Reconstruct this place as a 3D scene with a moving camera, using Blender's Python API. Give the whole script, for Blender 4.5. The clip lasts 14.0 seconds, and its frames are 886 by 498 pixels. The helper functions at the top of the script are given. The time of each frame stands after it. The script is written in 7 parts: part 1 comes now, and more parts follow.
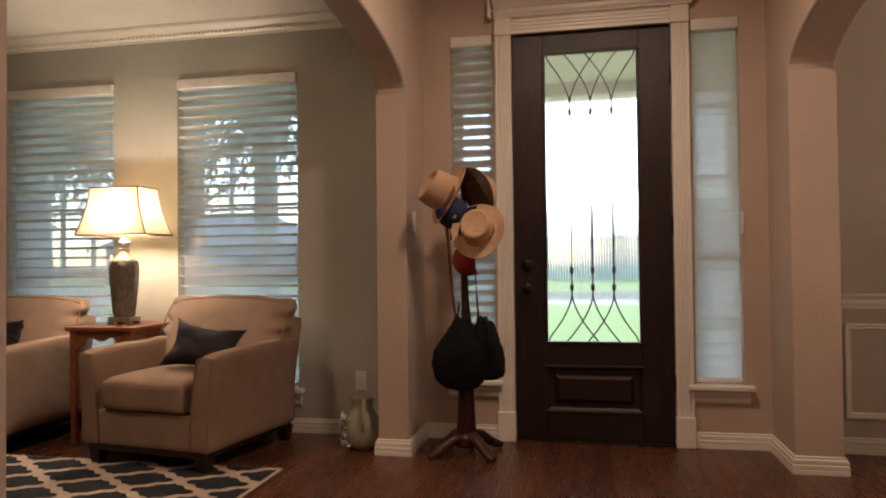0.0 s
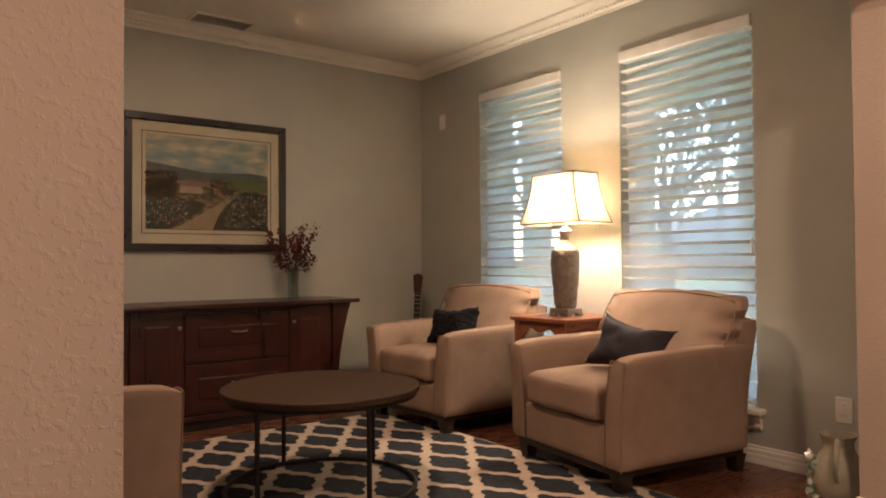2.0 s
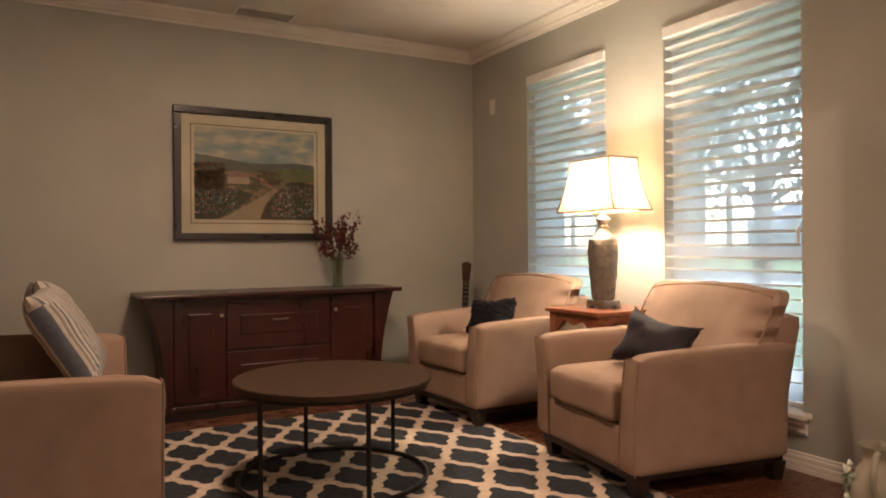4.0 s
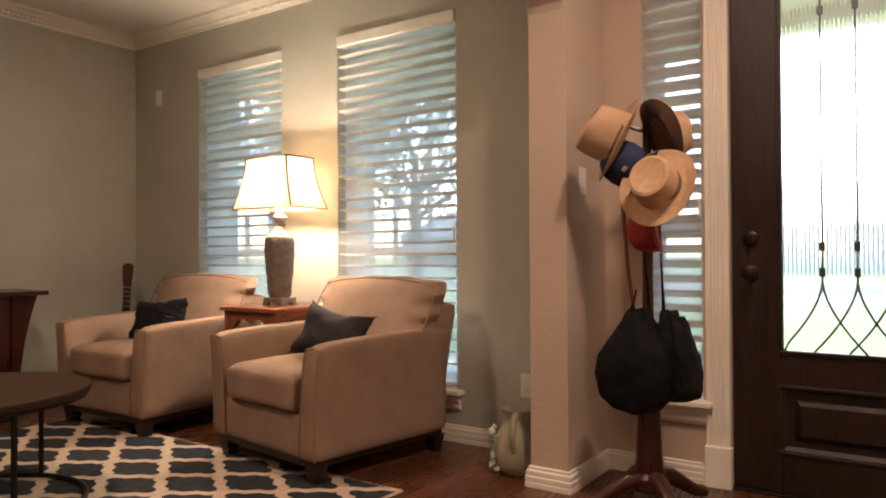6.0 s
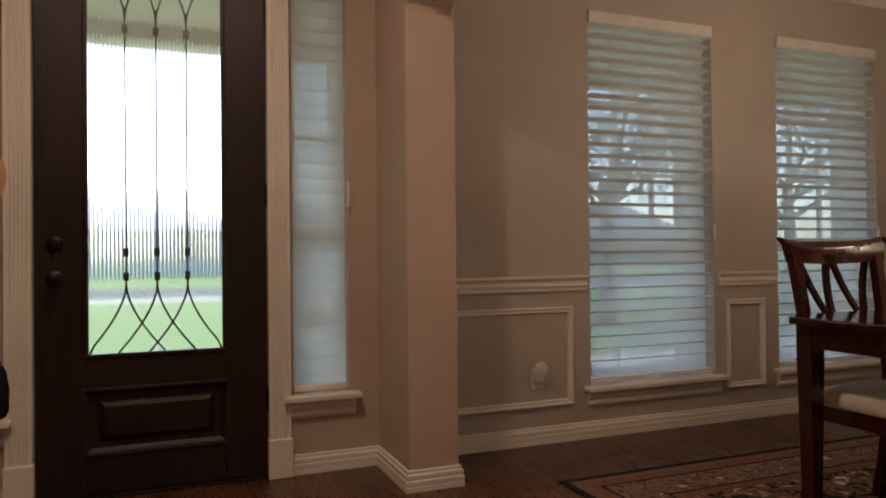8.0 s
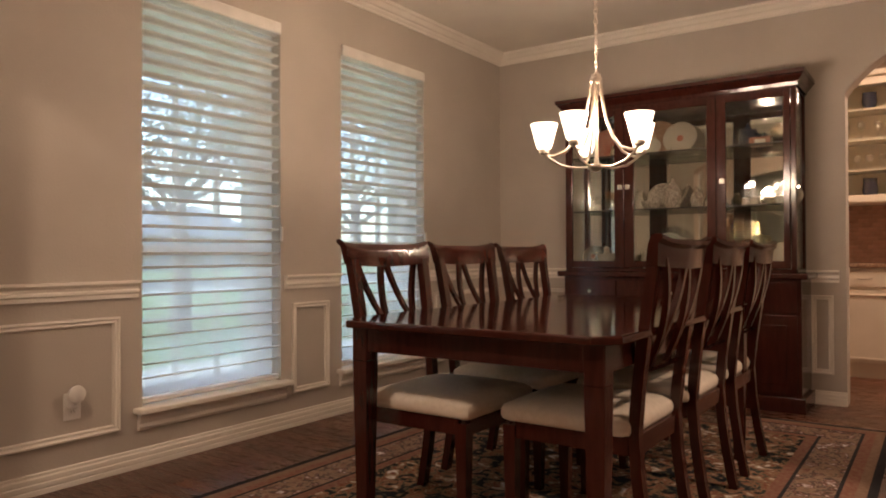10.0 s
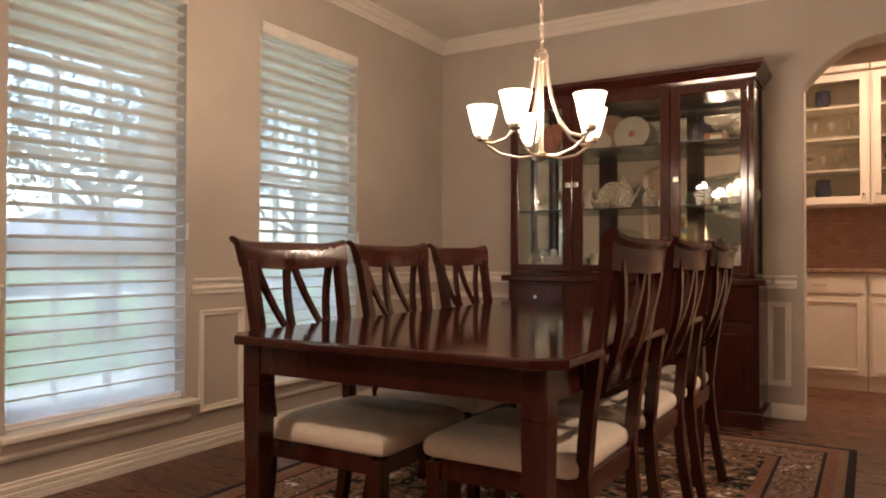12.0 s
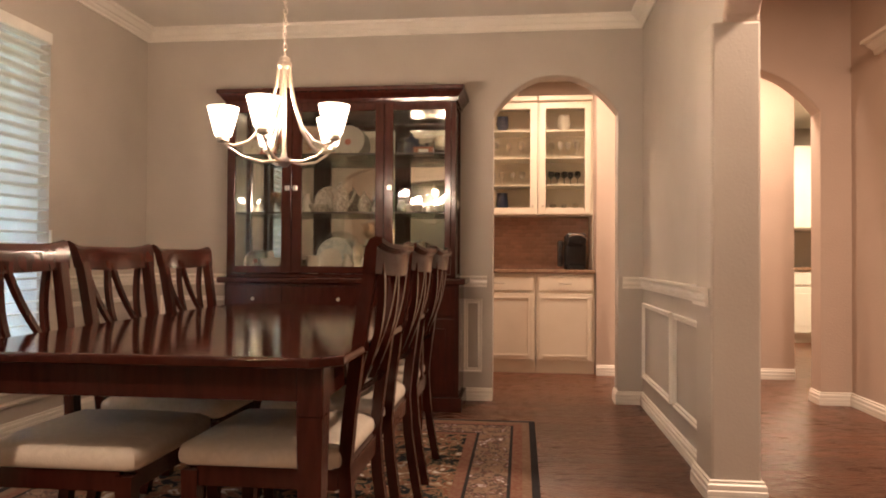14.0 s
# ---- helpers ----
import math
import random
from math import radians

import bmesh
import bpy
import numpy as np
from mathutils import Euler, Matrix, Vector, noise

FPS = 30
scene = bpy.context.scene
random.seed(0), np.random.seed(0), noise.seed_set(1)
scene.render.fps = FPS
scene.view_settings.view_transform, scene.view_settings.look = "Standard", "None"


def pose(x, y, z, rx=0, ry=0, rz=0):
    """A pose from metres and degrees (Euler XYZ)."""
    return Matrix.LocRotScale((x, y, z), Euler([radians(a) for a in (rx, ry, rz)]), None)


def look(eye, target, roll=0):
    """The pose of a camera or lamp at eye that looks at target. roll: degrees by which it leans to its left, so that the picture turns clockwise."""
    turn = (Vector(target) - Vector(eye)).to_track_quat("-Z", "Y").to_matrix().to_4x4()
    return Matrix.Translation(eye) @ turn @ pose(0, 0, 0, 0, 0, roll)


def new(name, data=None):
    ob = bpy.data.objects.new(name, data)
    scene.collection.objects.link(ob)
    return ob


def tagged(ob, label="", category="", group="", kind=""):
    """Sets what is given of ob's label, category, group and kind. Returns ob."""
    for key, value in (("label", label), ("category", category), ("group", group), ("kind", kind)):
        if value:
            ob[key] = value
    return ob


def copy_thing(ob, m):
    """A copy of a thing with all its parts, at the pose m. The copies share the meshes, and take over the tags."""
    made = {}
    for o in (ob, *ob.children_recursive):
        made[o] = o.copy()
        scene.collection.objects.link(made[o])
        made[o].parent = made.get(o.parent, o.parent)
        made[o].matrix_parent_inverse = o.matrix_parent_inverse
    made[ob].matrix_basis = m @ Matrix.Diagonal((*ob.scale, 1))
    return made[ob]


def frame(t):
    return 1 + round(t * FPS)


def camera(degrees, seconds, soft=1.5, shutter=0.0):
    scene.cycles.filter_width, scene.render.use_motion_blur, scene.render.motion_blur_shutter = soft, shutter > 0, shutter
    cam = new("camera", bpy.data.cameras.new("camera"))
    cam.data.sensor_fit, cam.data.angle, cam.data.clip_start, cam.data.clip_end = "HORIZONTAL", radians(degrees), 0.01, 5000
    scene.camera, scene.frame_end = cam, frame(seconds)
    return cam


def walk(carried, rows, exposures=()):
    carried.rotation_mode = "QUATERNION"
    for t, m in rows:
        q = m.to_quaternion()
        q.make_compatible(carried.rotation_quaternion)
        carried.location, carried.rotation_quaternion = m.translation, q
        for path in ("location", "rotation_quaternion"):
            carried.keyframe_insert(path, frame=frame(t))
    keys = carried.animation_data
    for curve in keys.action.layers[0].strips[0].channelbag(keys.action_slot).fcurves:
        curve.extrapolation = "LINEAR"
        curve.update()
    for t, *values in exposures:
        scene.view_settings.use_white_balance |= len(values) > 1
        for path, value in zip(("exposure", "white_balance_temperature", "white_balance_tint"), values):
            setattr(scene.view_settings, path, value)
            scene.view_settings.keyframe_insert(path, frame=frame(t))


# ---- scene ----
cam = camera(64.1, 14.0, 1.9)
PATH = [
    (0, (-0.066, -0.2, 1.05), (-0.462, 1.76, 1.09), -0.6),
    (0.5, (-0.05, -0.027, 1.062), (-0.819, 1.819, 1.105), -0.4),
    (1, (-0.035, 0.161, 1.062), (-1.135, 1.831, 1.107), -0.5),
    (1.1, (-0.023, 0.202, 1.058), (-1.18, 1.833, 1.106), -0.7),
    (1.5, (0.003, 0.374, 1.027), (-1.359, 1.837, 1.078), -0.3),
    (2, (0.035, 0.584, 1.015), (-1.556, 1.796, 1.054), -0.4),
    (2.5, (0.059, 0.79, 1.009), (-1.643, 1.84, 1.036), -0.5),
    (2.7, (0.085, 0.851, 1.007), (-1.648, 1.849, 1.029), -0.4),
    (4.8, (0.208, 0.971, 1.066), (-1.538, 1.946, 1.053), -0.5),
    (5, (0.207, 0.949, 1.064), (-1.482, 2.019, 1.049), -0.5),
    (5.5, (0.221, 0.899, 1.063), (-1.248, 2.256, 1.043), -0.5),
    (6, (0.18, 0.886, 0.971), (-0.944, 2.54, 0.991), -0.3),
    (6.5, (0.081, 0.794, 0.948), (-0.59, 2.678, 0.98), -0.3),
    (7, (-0.034, 0.753, 0.978), (-0.209, 2.745, 0.99), -0.3),
    (7.3, (-0.031, 0.761, 0.978), (0.065, 2.759, 0.992), -0.4),
    (7.5, (-0.016, 0.754, 0.974), (0.254, 2.736, 0.987), -0.4),
    (8, (-0.021, 0.8, 0.975), (0.723, 2.656, 0.992), -0.6),
    (8.5, (0.002, 0.847, 0.975), (1.164, 2.475, 0.992), -0.8),
    (9, (0.08, 0.895, 0.972), (1.486, 2.317, 0.992), -0.8),
    (9.2, (0.103, 0.912, 0.971), (1.581, 2.26, 0.99), -0.8),
    (11.3, (0.494, 1.071, 0.97), (2.187, 2.136, 0.988), 0.2),
    (11.5, (0.536, 1.085, 0.962), (2.233, 2.144, 0.982), 0.1),
    (12, (0.627, 1.127, 0.964), (2.338, 2.162, 0.989), 0.1),
    (12.5, (0.676, 1.153, 0.964), (2.44, 2.096, 0.99), 0.1),
    (13, (0.665, 1.19, 0.962), (2.498, 1.988, 0.991), 0.1),
    (13.5, (0.561, 1.218, 0.962), (2.466, 1.824, 0.993), 0.2),
    (14, (0.457, 1.273, 0.973), (2.445, 1.493, 1.002), 0.3),
]
EXPOSURES = [(0, 2.48), (0.5, 2.28), (1.0, 2.5), (1.5, 2.88), (2.0, 3.15), (2.7, 3.3), (5.0, 3.46), (6.0, 3.22), (7.0, 2.58), (7.5, 2.35), (8.0, 2.1), (8.5, 2.46), (9.2, 2.9), (11.5, 3.2), (12.5, 3.36), (13.5, 3.5), (14, 3.58)]
walk(cam, [(t, look(eye, aim, roll)) for t, eye, aim, roll in PATH], EXPOSURES)

# ---- world, sun, lamps ----
world = bpy.data.worlds.new("overcast_sky")
scene.world = world
world.use_nodes = True
sky = world.node_tree.nodes.new("ShaderNodeTexSky")
sky.sky_type, sky.sun_disc = "NISHITA", False
sky.sun_elevation, sky.sun_rotation = radians(48), radians(-25)
sky.air_density, sky.dust_density = 1.0, 1.5
world.node_tree.links.new(sky.outputs[0], world.node_tree.nodes["Background"].inputs[0])
world.node_tree.nodes["Background"].inputs[1].default_value = 0.15


def lamp(name, kind, m, energy, color, size=0.1, shape="DISK", size_y=0.1):
    data = bpy.data.lights.new(name, kind)
    data.energy, data.color = energy, color
    if kind == "AREA":
        data.shape, data.size = shape, size
        if shape == "RECTANGLE":
            data.size_y = size_y
    elif kind == "SUN":
        data.angle = size
    else:
        data.shadow_soft_size = size
    ob = new(name, data)
    ob.matrix_world = m
    return ob


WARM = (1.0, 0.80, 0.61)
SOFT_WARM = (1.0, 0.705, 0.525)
lamp("sun", "SUN", look((-3, 14, 14), (0, 4, 0)), 1.1, (1.0, 0.97, 0.93), radians(12))
lamp("table_lamp_bulb", "POINT", pose(-2.88, 3.72, 1.36), 11.0, WARM, 0.05)
# added fill lamp; no ceiling light is known in the sitting room
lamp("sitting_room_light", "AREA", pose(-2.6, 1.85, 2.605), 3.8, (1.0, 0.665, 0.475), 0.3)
# unseen ceiling lamps: their light is inferred, number and places assumed
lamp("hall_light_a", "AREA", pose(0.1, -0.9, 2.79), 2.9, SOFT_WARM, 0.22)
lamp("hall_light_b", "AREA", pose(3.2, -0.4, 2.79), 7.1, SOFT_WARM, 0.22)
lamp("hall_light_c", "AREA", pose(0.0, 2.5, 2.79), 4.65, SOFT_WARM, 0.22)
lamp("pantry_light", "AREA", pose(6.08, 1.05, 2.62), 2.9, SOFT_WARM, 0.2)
# added fill; no lamp is known in this corridor
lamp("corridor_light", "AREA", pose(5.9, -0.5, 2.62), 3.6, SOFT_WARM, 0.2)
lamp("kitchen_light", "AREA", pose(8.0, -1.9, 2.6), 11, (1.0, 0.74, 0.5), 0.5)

# ---- materials ----


def mat(name, a, b=None, scale=8.0, rough=0.6, bump=0.0, bscale=60.0, metal=0.0, stretch=(1, 1, 1), spec=0.5, rvar=0.08, isl=0.0, detail=4.0, obj=0.0, dist=0.0, knock=False):
    """A two-tone grained surface with its own relief."""
    m = bpy.data.materials.new(name)
    m.use_nodes = True
    nt = m.node_tree
    n, l = nt.nodes, nt.links
    p = n["Principled BSDF"]
    b = b or tuple(c * 0.82 for c in a)
    tc = n.new("ShaderNodeTexCoord")
    mp = n.new("ShaderNodeMapping")
    mp.inputs["Scale"].default_value = stretch
    l.new(tc.outputs["Object"], mp.inputs["Vector"])
    t = n.new("ShaderNodeTexNoise")
    t.inputs["Scale"].default_value, t.inputs["Detail"].default_value = scale, detail
    t.inputs["Distortion"].default_value = dist
    l.new(mp.outputs[0], t.inputs["Vector"])
    r = n.new("ShaderNodeValToRGB")
    r.color_ramp.elements[0].position, r.color_ramp.elements[1].position = 0.32, 0.68
    r.color_ramp.elements[0].color, r.color_ramp.elements[1].color = (*a, 1), (*b, 1)
    l.new(t.outputs["Fac"], r.inputs["Fac"])
    col = r.outputs["Color"]
    big = n.new("ShaderNodeTexNoise")
    big.inputs["Scale"].default_value, big.inputs["Detail"].default_value = 1.1, 3
    l.new(tc.outputs["Object"], big.inputs["Vector"])
    mr = n.new("ShaderNodeMapRange")
    mr.inputs["To Min"].default_value, mr.inputs["To Max"].default_value = 0.9, 1.08
    l.new(big.outputs["Fac"], mr.inputs["Value"])
    mul = n.new("ShaderNodeMix")
    mul.data_type, mul.blend_type = "RGBA", "MULTIPLY"
    mul.inputs["Factor"].default_value = 1
    l.new(col, mul.inputs["A"])
    l.new(mr.outputs[0], mul.inputs["B"])
    col = mul.outputs["Result"]
    for amount, node, out in ((isl, "ShaderNodeNewGeometry", "Random Per Island"), (obj, "ShaderNodeObjectInfo", "Random")):
        if amount:
            g = n.new(node)
            m2 = n.new("ShaderNodeMapRange")
            m2.inputs["To Min"].default_value, m2.inputs["To Max"].default_value = 1 - amount, 1 + amount
            l.new(g.outputs[out], m2.inputs["Value"])
            k = n.new("ShaderNodeMix")
            k.data_type, k.blend_type = "RGBA", "MULTIPLY"
            k.inputs["Factor"].default_value = 1
            l.new(col, k.inputs["A"])
            l.new(m2.outputs[0], k.inputs["B"])
            col = k.outputs["Result"]
    l.new(col, p.inputs["Base Color"])
    rr = n.new("ShaderNodeMapRange")
    rr.inputs["To Min"].default_value, rr.inputs["To Max"].default_value = max(rough - rvar, 0.02), min(rough + rvar, 1)
    l.new(t.outputs["Fac"], rr.inputs["Value"])
    l.new(rr.outputs[0], p.inputs["Roughness"])
    p.inputs["Metallic"].default_value = metal
    p.inputs["Specular IOR Level"].default_value = spec
    if bump:
        t2 = n.new("ShaderNodeTexNoise")
        t2.inputs["Scale"].default_value, t2.inputs["Detail"].default_value = bscale, 3
        l.new(mp.outputs[0], t2.inputs["Vector"])
        bp = n.new("ShaderNodeBump")
        bp.inputs["Strength"].default_value, bp.inputs["Distance"].default_value = bump, 0.004
        height = t2.outputs["Fac"]
        if knock:
            flat_ = n.new("ShaderNodeMapRange")
            flat_.interpolation_type = "SMOOTHSTEP"
            flat_.inputs["From Min"].default_value, flat_.inputs["From Max"].default_value = 0.50, 0.64
            l.new(height, flat_.inputs["Value"])
            height = flat_.outputs[0]
            bp.inputs["Distance"].default_value = 0.0016
        l.new(height, bp.inputs["Height"])
        l.new(bp.outputs[0], p.inputs["Normal"])
    return m


def glass(name, tint=(1, 1, 1), rough=0.0, clear=0.9, gloss=0.035):
    """Thin clear glazing: mostly see-through with a gloss on it."""
    m = bpy.data.materials.new(name)
    m.use_nodes = True
    n, l = m.node_tree.nodes, m.node_tree.links
    n.remove(n["Principled BSDF"])
    tr, gl, lw, pw, fr, mx = (n.new("ShaderNode" + k) for k in ("BsdfTransparent", "BsdfGlossy", "LayerWeight", "Math", "Math", "MixShader"))
    lw.inputs["Blend"].default_value = 0.5
    pw.operation, fr.operation = "POWER", "MULTIPLY_ADD"
    pw.inputs[1].default_value, fr.inputs[1].default_value, fr.inputs[2].default_value = 4.0, 0.6, gloss
    l.new(lw.outputs["Facing"], pw.inputs[0])
    l.new(pw.outputs[0], fr.inputs[0])
    tr.inputs[0].default_value = (*(c * clear for c in tint), 1)
    gl.inputs["Roughness"].default_value = rough
    l.new(fr.outputs[0], mx.inputs[0])
    l.new(tr.outputs[0], mx.inputs[1])
    l.new(gl.outputs[0], mx.inputs[2])
    l.new(mx.outputs[0], n["Material Output"].inputs[0])
    return m


def cloth_through(name, color, see, glow):
    """Sheer cloth: part see-through, part diffuse, part letting light through."""
    m = bpy.data.materials.new(name)
    m.use_nodes = True
    n, l = m.node_tree.nodes, m.node_tree.links
    n.remove(n["Principled BSDF"])
    tr, df, tl, m1, m2 = (n.new("ShaderNode" + k) for k in ("BsdfTransparent", "BsdfDiffuse", "BsdfTranslucent", "MixShader", "MixShader"))
    df.inputs[0].default_value = tl.inputs[0].default_value = (*color, 1)
    tc, t, mr = n.new("ShaderNodeTexCoord"), n.new("ShaderNodeTexNoise"), n.new("ShaderNodeMapRange")
    t.inputs["Scale"].default_value = 14
    l.new(tc.outputs["Object"], t.inputs["Vector"])
    l.new(t.outputs["Fac"], mr.inputs["Value"])
    mr.inputs["To Min"].default_value, mr.inputs["To Max"].default_value = see - 0.05, see + 0.05
    m1.inputs[0].default_value = glow
    l.new(df.outputs[0], m1.inputs[1])
    l.new(tl.outputs[0], m1.inputs[2])
    l.new(mr.outputs[0], m2.inputs[0])
    l.new(m1.outputs[0], m2.inputs[1])
    l.new(tr.outputs[0], m2.inputs[2])
    l.new(m2.outputs[0], n["Material Output"].inputs[0])
    return m


def glowing(name, color, strength, base=(0.8, 0.8, 0.8)):
    m = bpy.data.materials.new(name)
    m.use_nodes = True
    p = m.node_tree.nodes["Principled BSDF"]
    p.inputs["Base Color"].default_value = (*base, 1)
    p.inputs["Emission Color"].default_value, p.inputs["Emission Strength"].default_value = (*color, 1), strength
    return m


WALL_SAGE = mat("sage_grey_paint", (0.445, 0.44, 0.385), (0.42, 0.415, 0.36), 3, 0.75, 0.3, 80, detail=2)
# tan paint with the warm lamps' pinkish tint put into its colour
WALL_TAN = mat("tan_paint_lamp_tint", (0.53, 0.42, 0.338), (0.50, 0.395, 0.315), 3, 0.7, 0.42, 75, detail=2, knock=True)
WALL_GREIGE = mat("greige_paint", (0.480, 0.435, 0.374), (0.455, 0.41, 0.35), 3, 0.75, 0.22, 85, detail=2)
CEILING = mat("ceiling_paint", (0.70, 0.66, 0.58), (0.66, 0.62, 0.55), 3, 0.9, 0.4, 60)
TRIM = mat("cream_trim_paint", (0.80, 0.76, 0.68), (0.76, 0.72, 0.63), 5, 0.4, 0.05, 30)
WHITE = mat("white_plastic", (0.82, 0.80, 0.74), None, 6, 0.4)
FLOOR = mat("reddish_brown_plank", (0.070, 0.025, 0.0125), (0.108, 0.042, 0.0215), 9, 0.28, 0.25, 40, stretch=(14, 1, 14), isl=0.28, obj=0.28, rvar=0.1)
GAP = mat("dark_joint", (0.03, 0.014, 0.009), None, 9, 0.8)
DOORWOOD = mat("dark_stained_door_wood", (0.009, 0.0042, 0.0030), (0.028, 0.0120, 0.0075), 6, 0.42, 0.4, 30, stretch=(12, 12, 1))
CHERRY = mat("dark_cherry_wood", (0.036, 0.0085, 0.0058), (0.053, 0.0122, 0.0082), 6, 0.16, 0.03, 30, stretch=(8, 8, 1.2))
SIDEBOARDWOOD = mat("reddish_brown_walnut", (0.024, 0.0056, 0.0038), (0.046, 0.0102, 0.0064), 3.5, 0.28, 0.02, 30, stretch=(3, 3, 1.0), rvar=0.02)
CHERRY_TOP = mat("polished_cherry_top", (0.036, 0.0085, 0.006), (0.056, 0.013, 0.0085), 6, 0.07, 0.03, 30, stretch=(1.2, 10, 8), rvar=0.04)
ENDWOOD = mat("red_mahogany", (0.20, 0.060, 0.026), (0.28, 0.095, 0.042), 6, 0.3, 0.1, 30, stretch=(10, 1.5, 10))
STANDWOOD = mat("mahogany_stand_wood", (0.040, 0.011, 0.0075), (0.062, 0.018, 0.011), 6, 0.30, 0.1, 30, stretch=(10, 10, 1.5))
DARKWOOD = mat("espresso_wood", (0.012, 0.007, 0.005), (0.02, 0.011, 0.008), 8, 0.4, stretch=(8, 8, 1))
GREYTOP = mat("weathered_grey_brown_top", (0.034, 0.019, 0.0105), (0.058, 0.034, 0.0195), 8, 0.5, 0.3, 30, stretch=(1.5, 10, 8), spec=0.22)
BLACKMETAL = mat("black_metal", (0.02, 0.018, 0.016), None, 20, 0.45, metal=0.6)
BRONZE = mat("oil_rubbed_bronze", (0.035, 0.026, 0.02), None, 20, 0.4, metal=0.8)
NICKEL = mat("brushed_nickel", (0.62, 0.55, 0.46), (0.55, 0.49, 0.42), 30, 0.3, metal=1.0, stretch=(1, 1, 8))
UPHOLSTERY = mat("tan_microfibre", (0.305, 0.210, 0.155), (0.250, 0.170, 0.123), 7, 0.95, 0.35, 220, spec=0.2)
PIPING = mat("tan_piping", (0.27, 0.18, 0.12), None, 30, 0.9, spec=0.2)
SLATE = mat("slate_blue_velvet", (0.020, 0.017, 0.021), (0.040, 0.035, 0.041), 9, 0.8, 0.4, 40, spec=0.25)
BLACKFUR = mat("black_shaggy_cloth", (0.006, 0.006, 0.008), (0.016, 0.015, 0.017), 30, 0.95, 0.9, 120, spec=0.2)
BLACKNYLON = mat("black_nylon", (0.0035, 0.0035, 0.004), (0.010, 0.010, 0.011), 9, 0.75, 1.0, 22, spec=0.15)
CREAMSEAT = mat("cream_seat_fabric", (0.76, 0.69, 0.58), (0.69, 0.62, 0.51), 22, 0.9, 0.25, 160, spec=0.2, dist=2)
STRAW = mat("woven_straw", (0.56, 0.375, 0.235), (0.47, 0.305, 0.185), 40, 0.8, 0.6, 240, spec=0.25)
FELT = mat("tan_felt", (0.50, 0.335, 0.22), (0.43, 0.28, 0.18), 14, 0.95, 0.3, 150, spec=0.15)
BROWNBAND = mat("brown_hat_band", (0.17, 0.09, 0.05), None, 20, 0.7)
NAVYCAP = mat("navy_cap_cloth", (0.020, 0.030, 0.085), None, 30, 0.9, 0.3, 200)
REDCAP = mat("red_cap_cloth", (0.33, 0.035, 0.025), None, 30, 0.9, 0.3, 200)
LAMPBODY = mat("hammered_grey_ceramic", (0.20, 0.175, 0.14), (0.115, 0.10, 0.083), 28, 0.5, 1.0, 45, dist=1.0)
LAMPCAP = mat("antique_silver", (0.5, 0.45, 0.37), (0.36, 0.32, 0.26), 20, 0.35, metal=0.8)
POTTERY = mat("glazed_grey_green_pottery", (0.40, 0.35, 0.27), (0.24, 0.25, 0.19), 6, 0.14, 0.1, 12, dist=0.8)
POTTERY_FLOWER = mat("pale_green_white_glaze", (0.56, 0.55, 0.46), (0.22, 0.30, 0.22), 22, 0.2, isl=0.3)
CHINA_FLORAL = mat("flower_printed_china", (0.60, 0.55, 0.46), (0.27, 0.21, 0.18), 42, 0.15, detail=2, dist=1.5)
CHINA = mat("cream_china", (0.60, 0.55, 0.46), (0.54, 0.49, 0.41), 10, 0.15)
CHINA_ROSE = mat("rose_china_print", (0.45, 0.13, 0.09), (0.55, 0.28, 0.2), 25, 0.2)
SILVER = mat("tarnished_silver", (0.7, 0.64, 0.53), (0.5, 0.45, 0.36), 12, 0.2, metal=1.0)
COPPER = mat("copper_ware", (0.66, 0.36, 0.19), None, 12, 0.25, metal=1.0)
BLUEGLASS = mat("dark_blue_glaze", (0.02, 0.03, 0.065), None, 10, 0.12)
GREENGLASS = glass("dark_green_glass", (0.10, 0.16, 0.11), 0.1, 1.0, 0.12)
BLACKPLASTIC = mat("black_plastic", (0.012, 0.011, 0.011), None, 12, 0.25)
CABWHITE = mat("cream_cabinet_paint", (0.76, 0.68, 0.55), (0.72, 0.64, 0.51), 6, 0.45)
COUNTER = mat("brown_granite", (0.16, 0.09, 0.055), (0.36, 0.24, 0.16), 60, 0.12, detail=8)
TILE = mat("tumbled_terracotta_tile", (0.34, 0.185, 0.125), (0.45, 0.28, 0.20), 18, 0.5, 0.4, 50, obj=0.14)
GROUT = mat("tan_grout", (0.42, 0.30, 0.21), None, 30, 0.9)
CREAM_RUG = mat("cream_rug_pile", (0.62, 0.51, 0.40), (0.53, 0.43, 0.335), 40, 1.0, 0.6, 200, spec=0.1)
NAVY_RUG = mat("navy_rug_pile", (0.028, 0.032, 0.038), (0.045, 0.049, 0.055), 40, 1.0, 0.6, 200, spec=0.1)
GLASS = glass("window_glass", (0.88, 0.95, 0.99), 0.0, 0.80)
CLEAR = glass("cabinet_glass", (0.97, 0.98, 0.96), 0.0, 0.96)
VASEGLASS = glass("greenish_cut_glass", (0.80, 0.88, 0.82), 0.05, 1.0, 0.17)
STEM = glass("drinking_glass", (0.97, 0.97, 0.96), 0.12, 1.0, 0.17)
# white veils; the slight blue in both colours stands in for daylight
SHEER = cloth_through("sheer_white_fabric", (0.80, 0.81, 0.84), 0.80, 0.5)
BACKVEIL = cloth_through("back_veil_fabric", (0.82, 0.85, 0.88), 0.46, 0.64)
VANE = cloth_through("white_vane_fabric", (0.84, 0.82, 0.77), 0.05, 0.50)
HONEY = cloth_through("closed_cellular_fabric", (0.88, 0.88, 0.84), 0.20, 0.78)
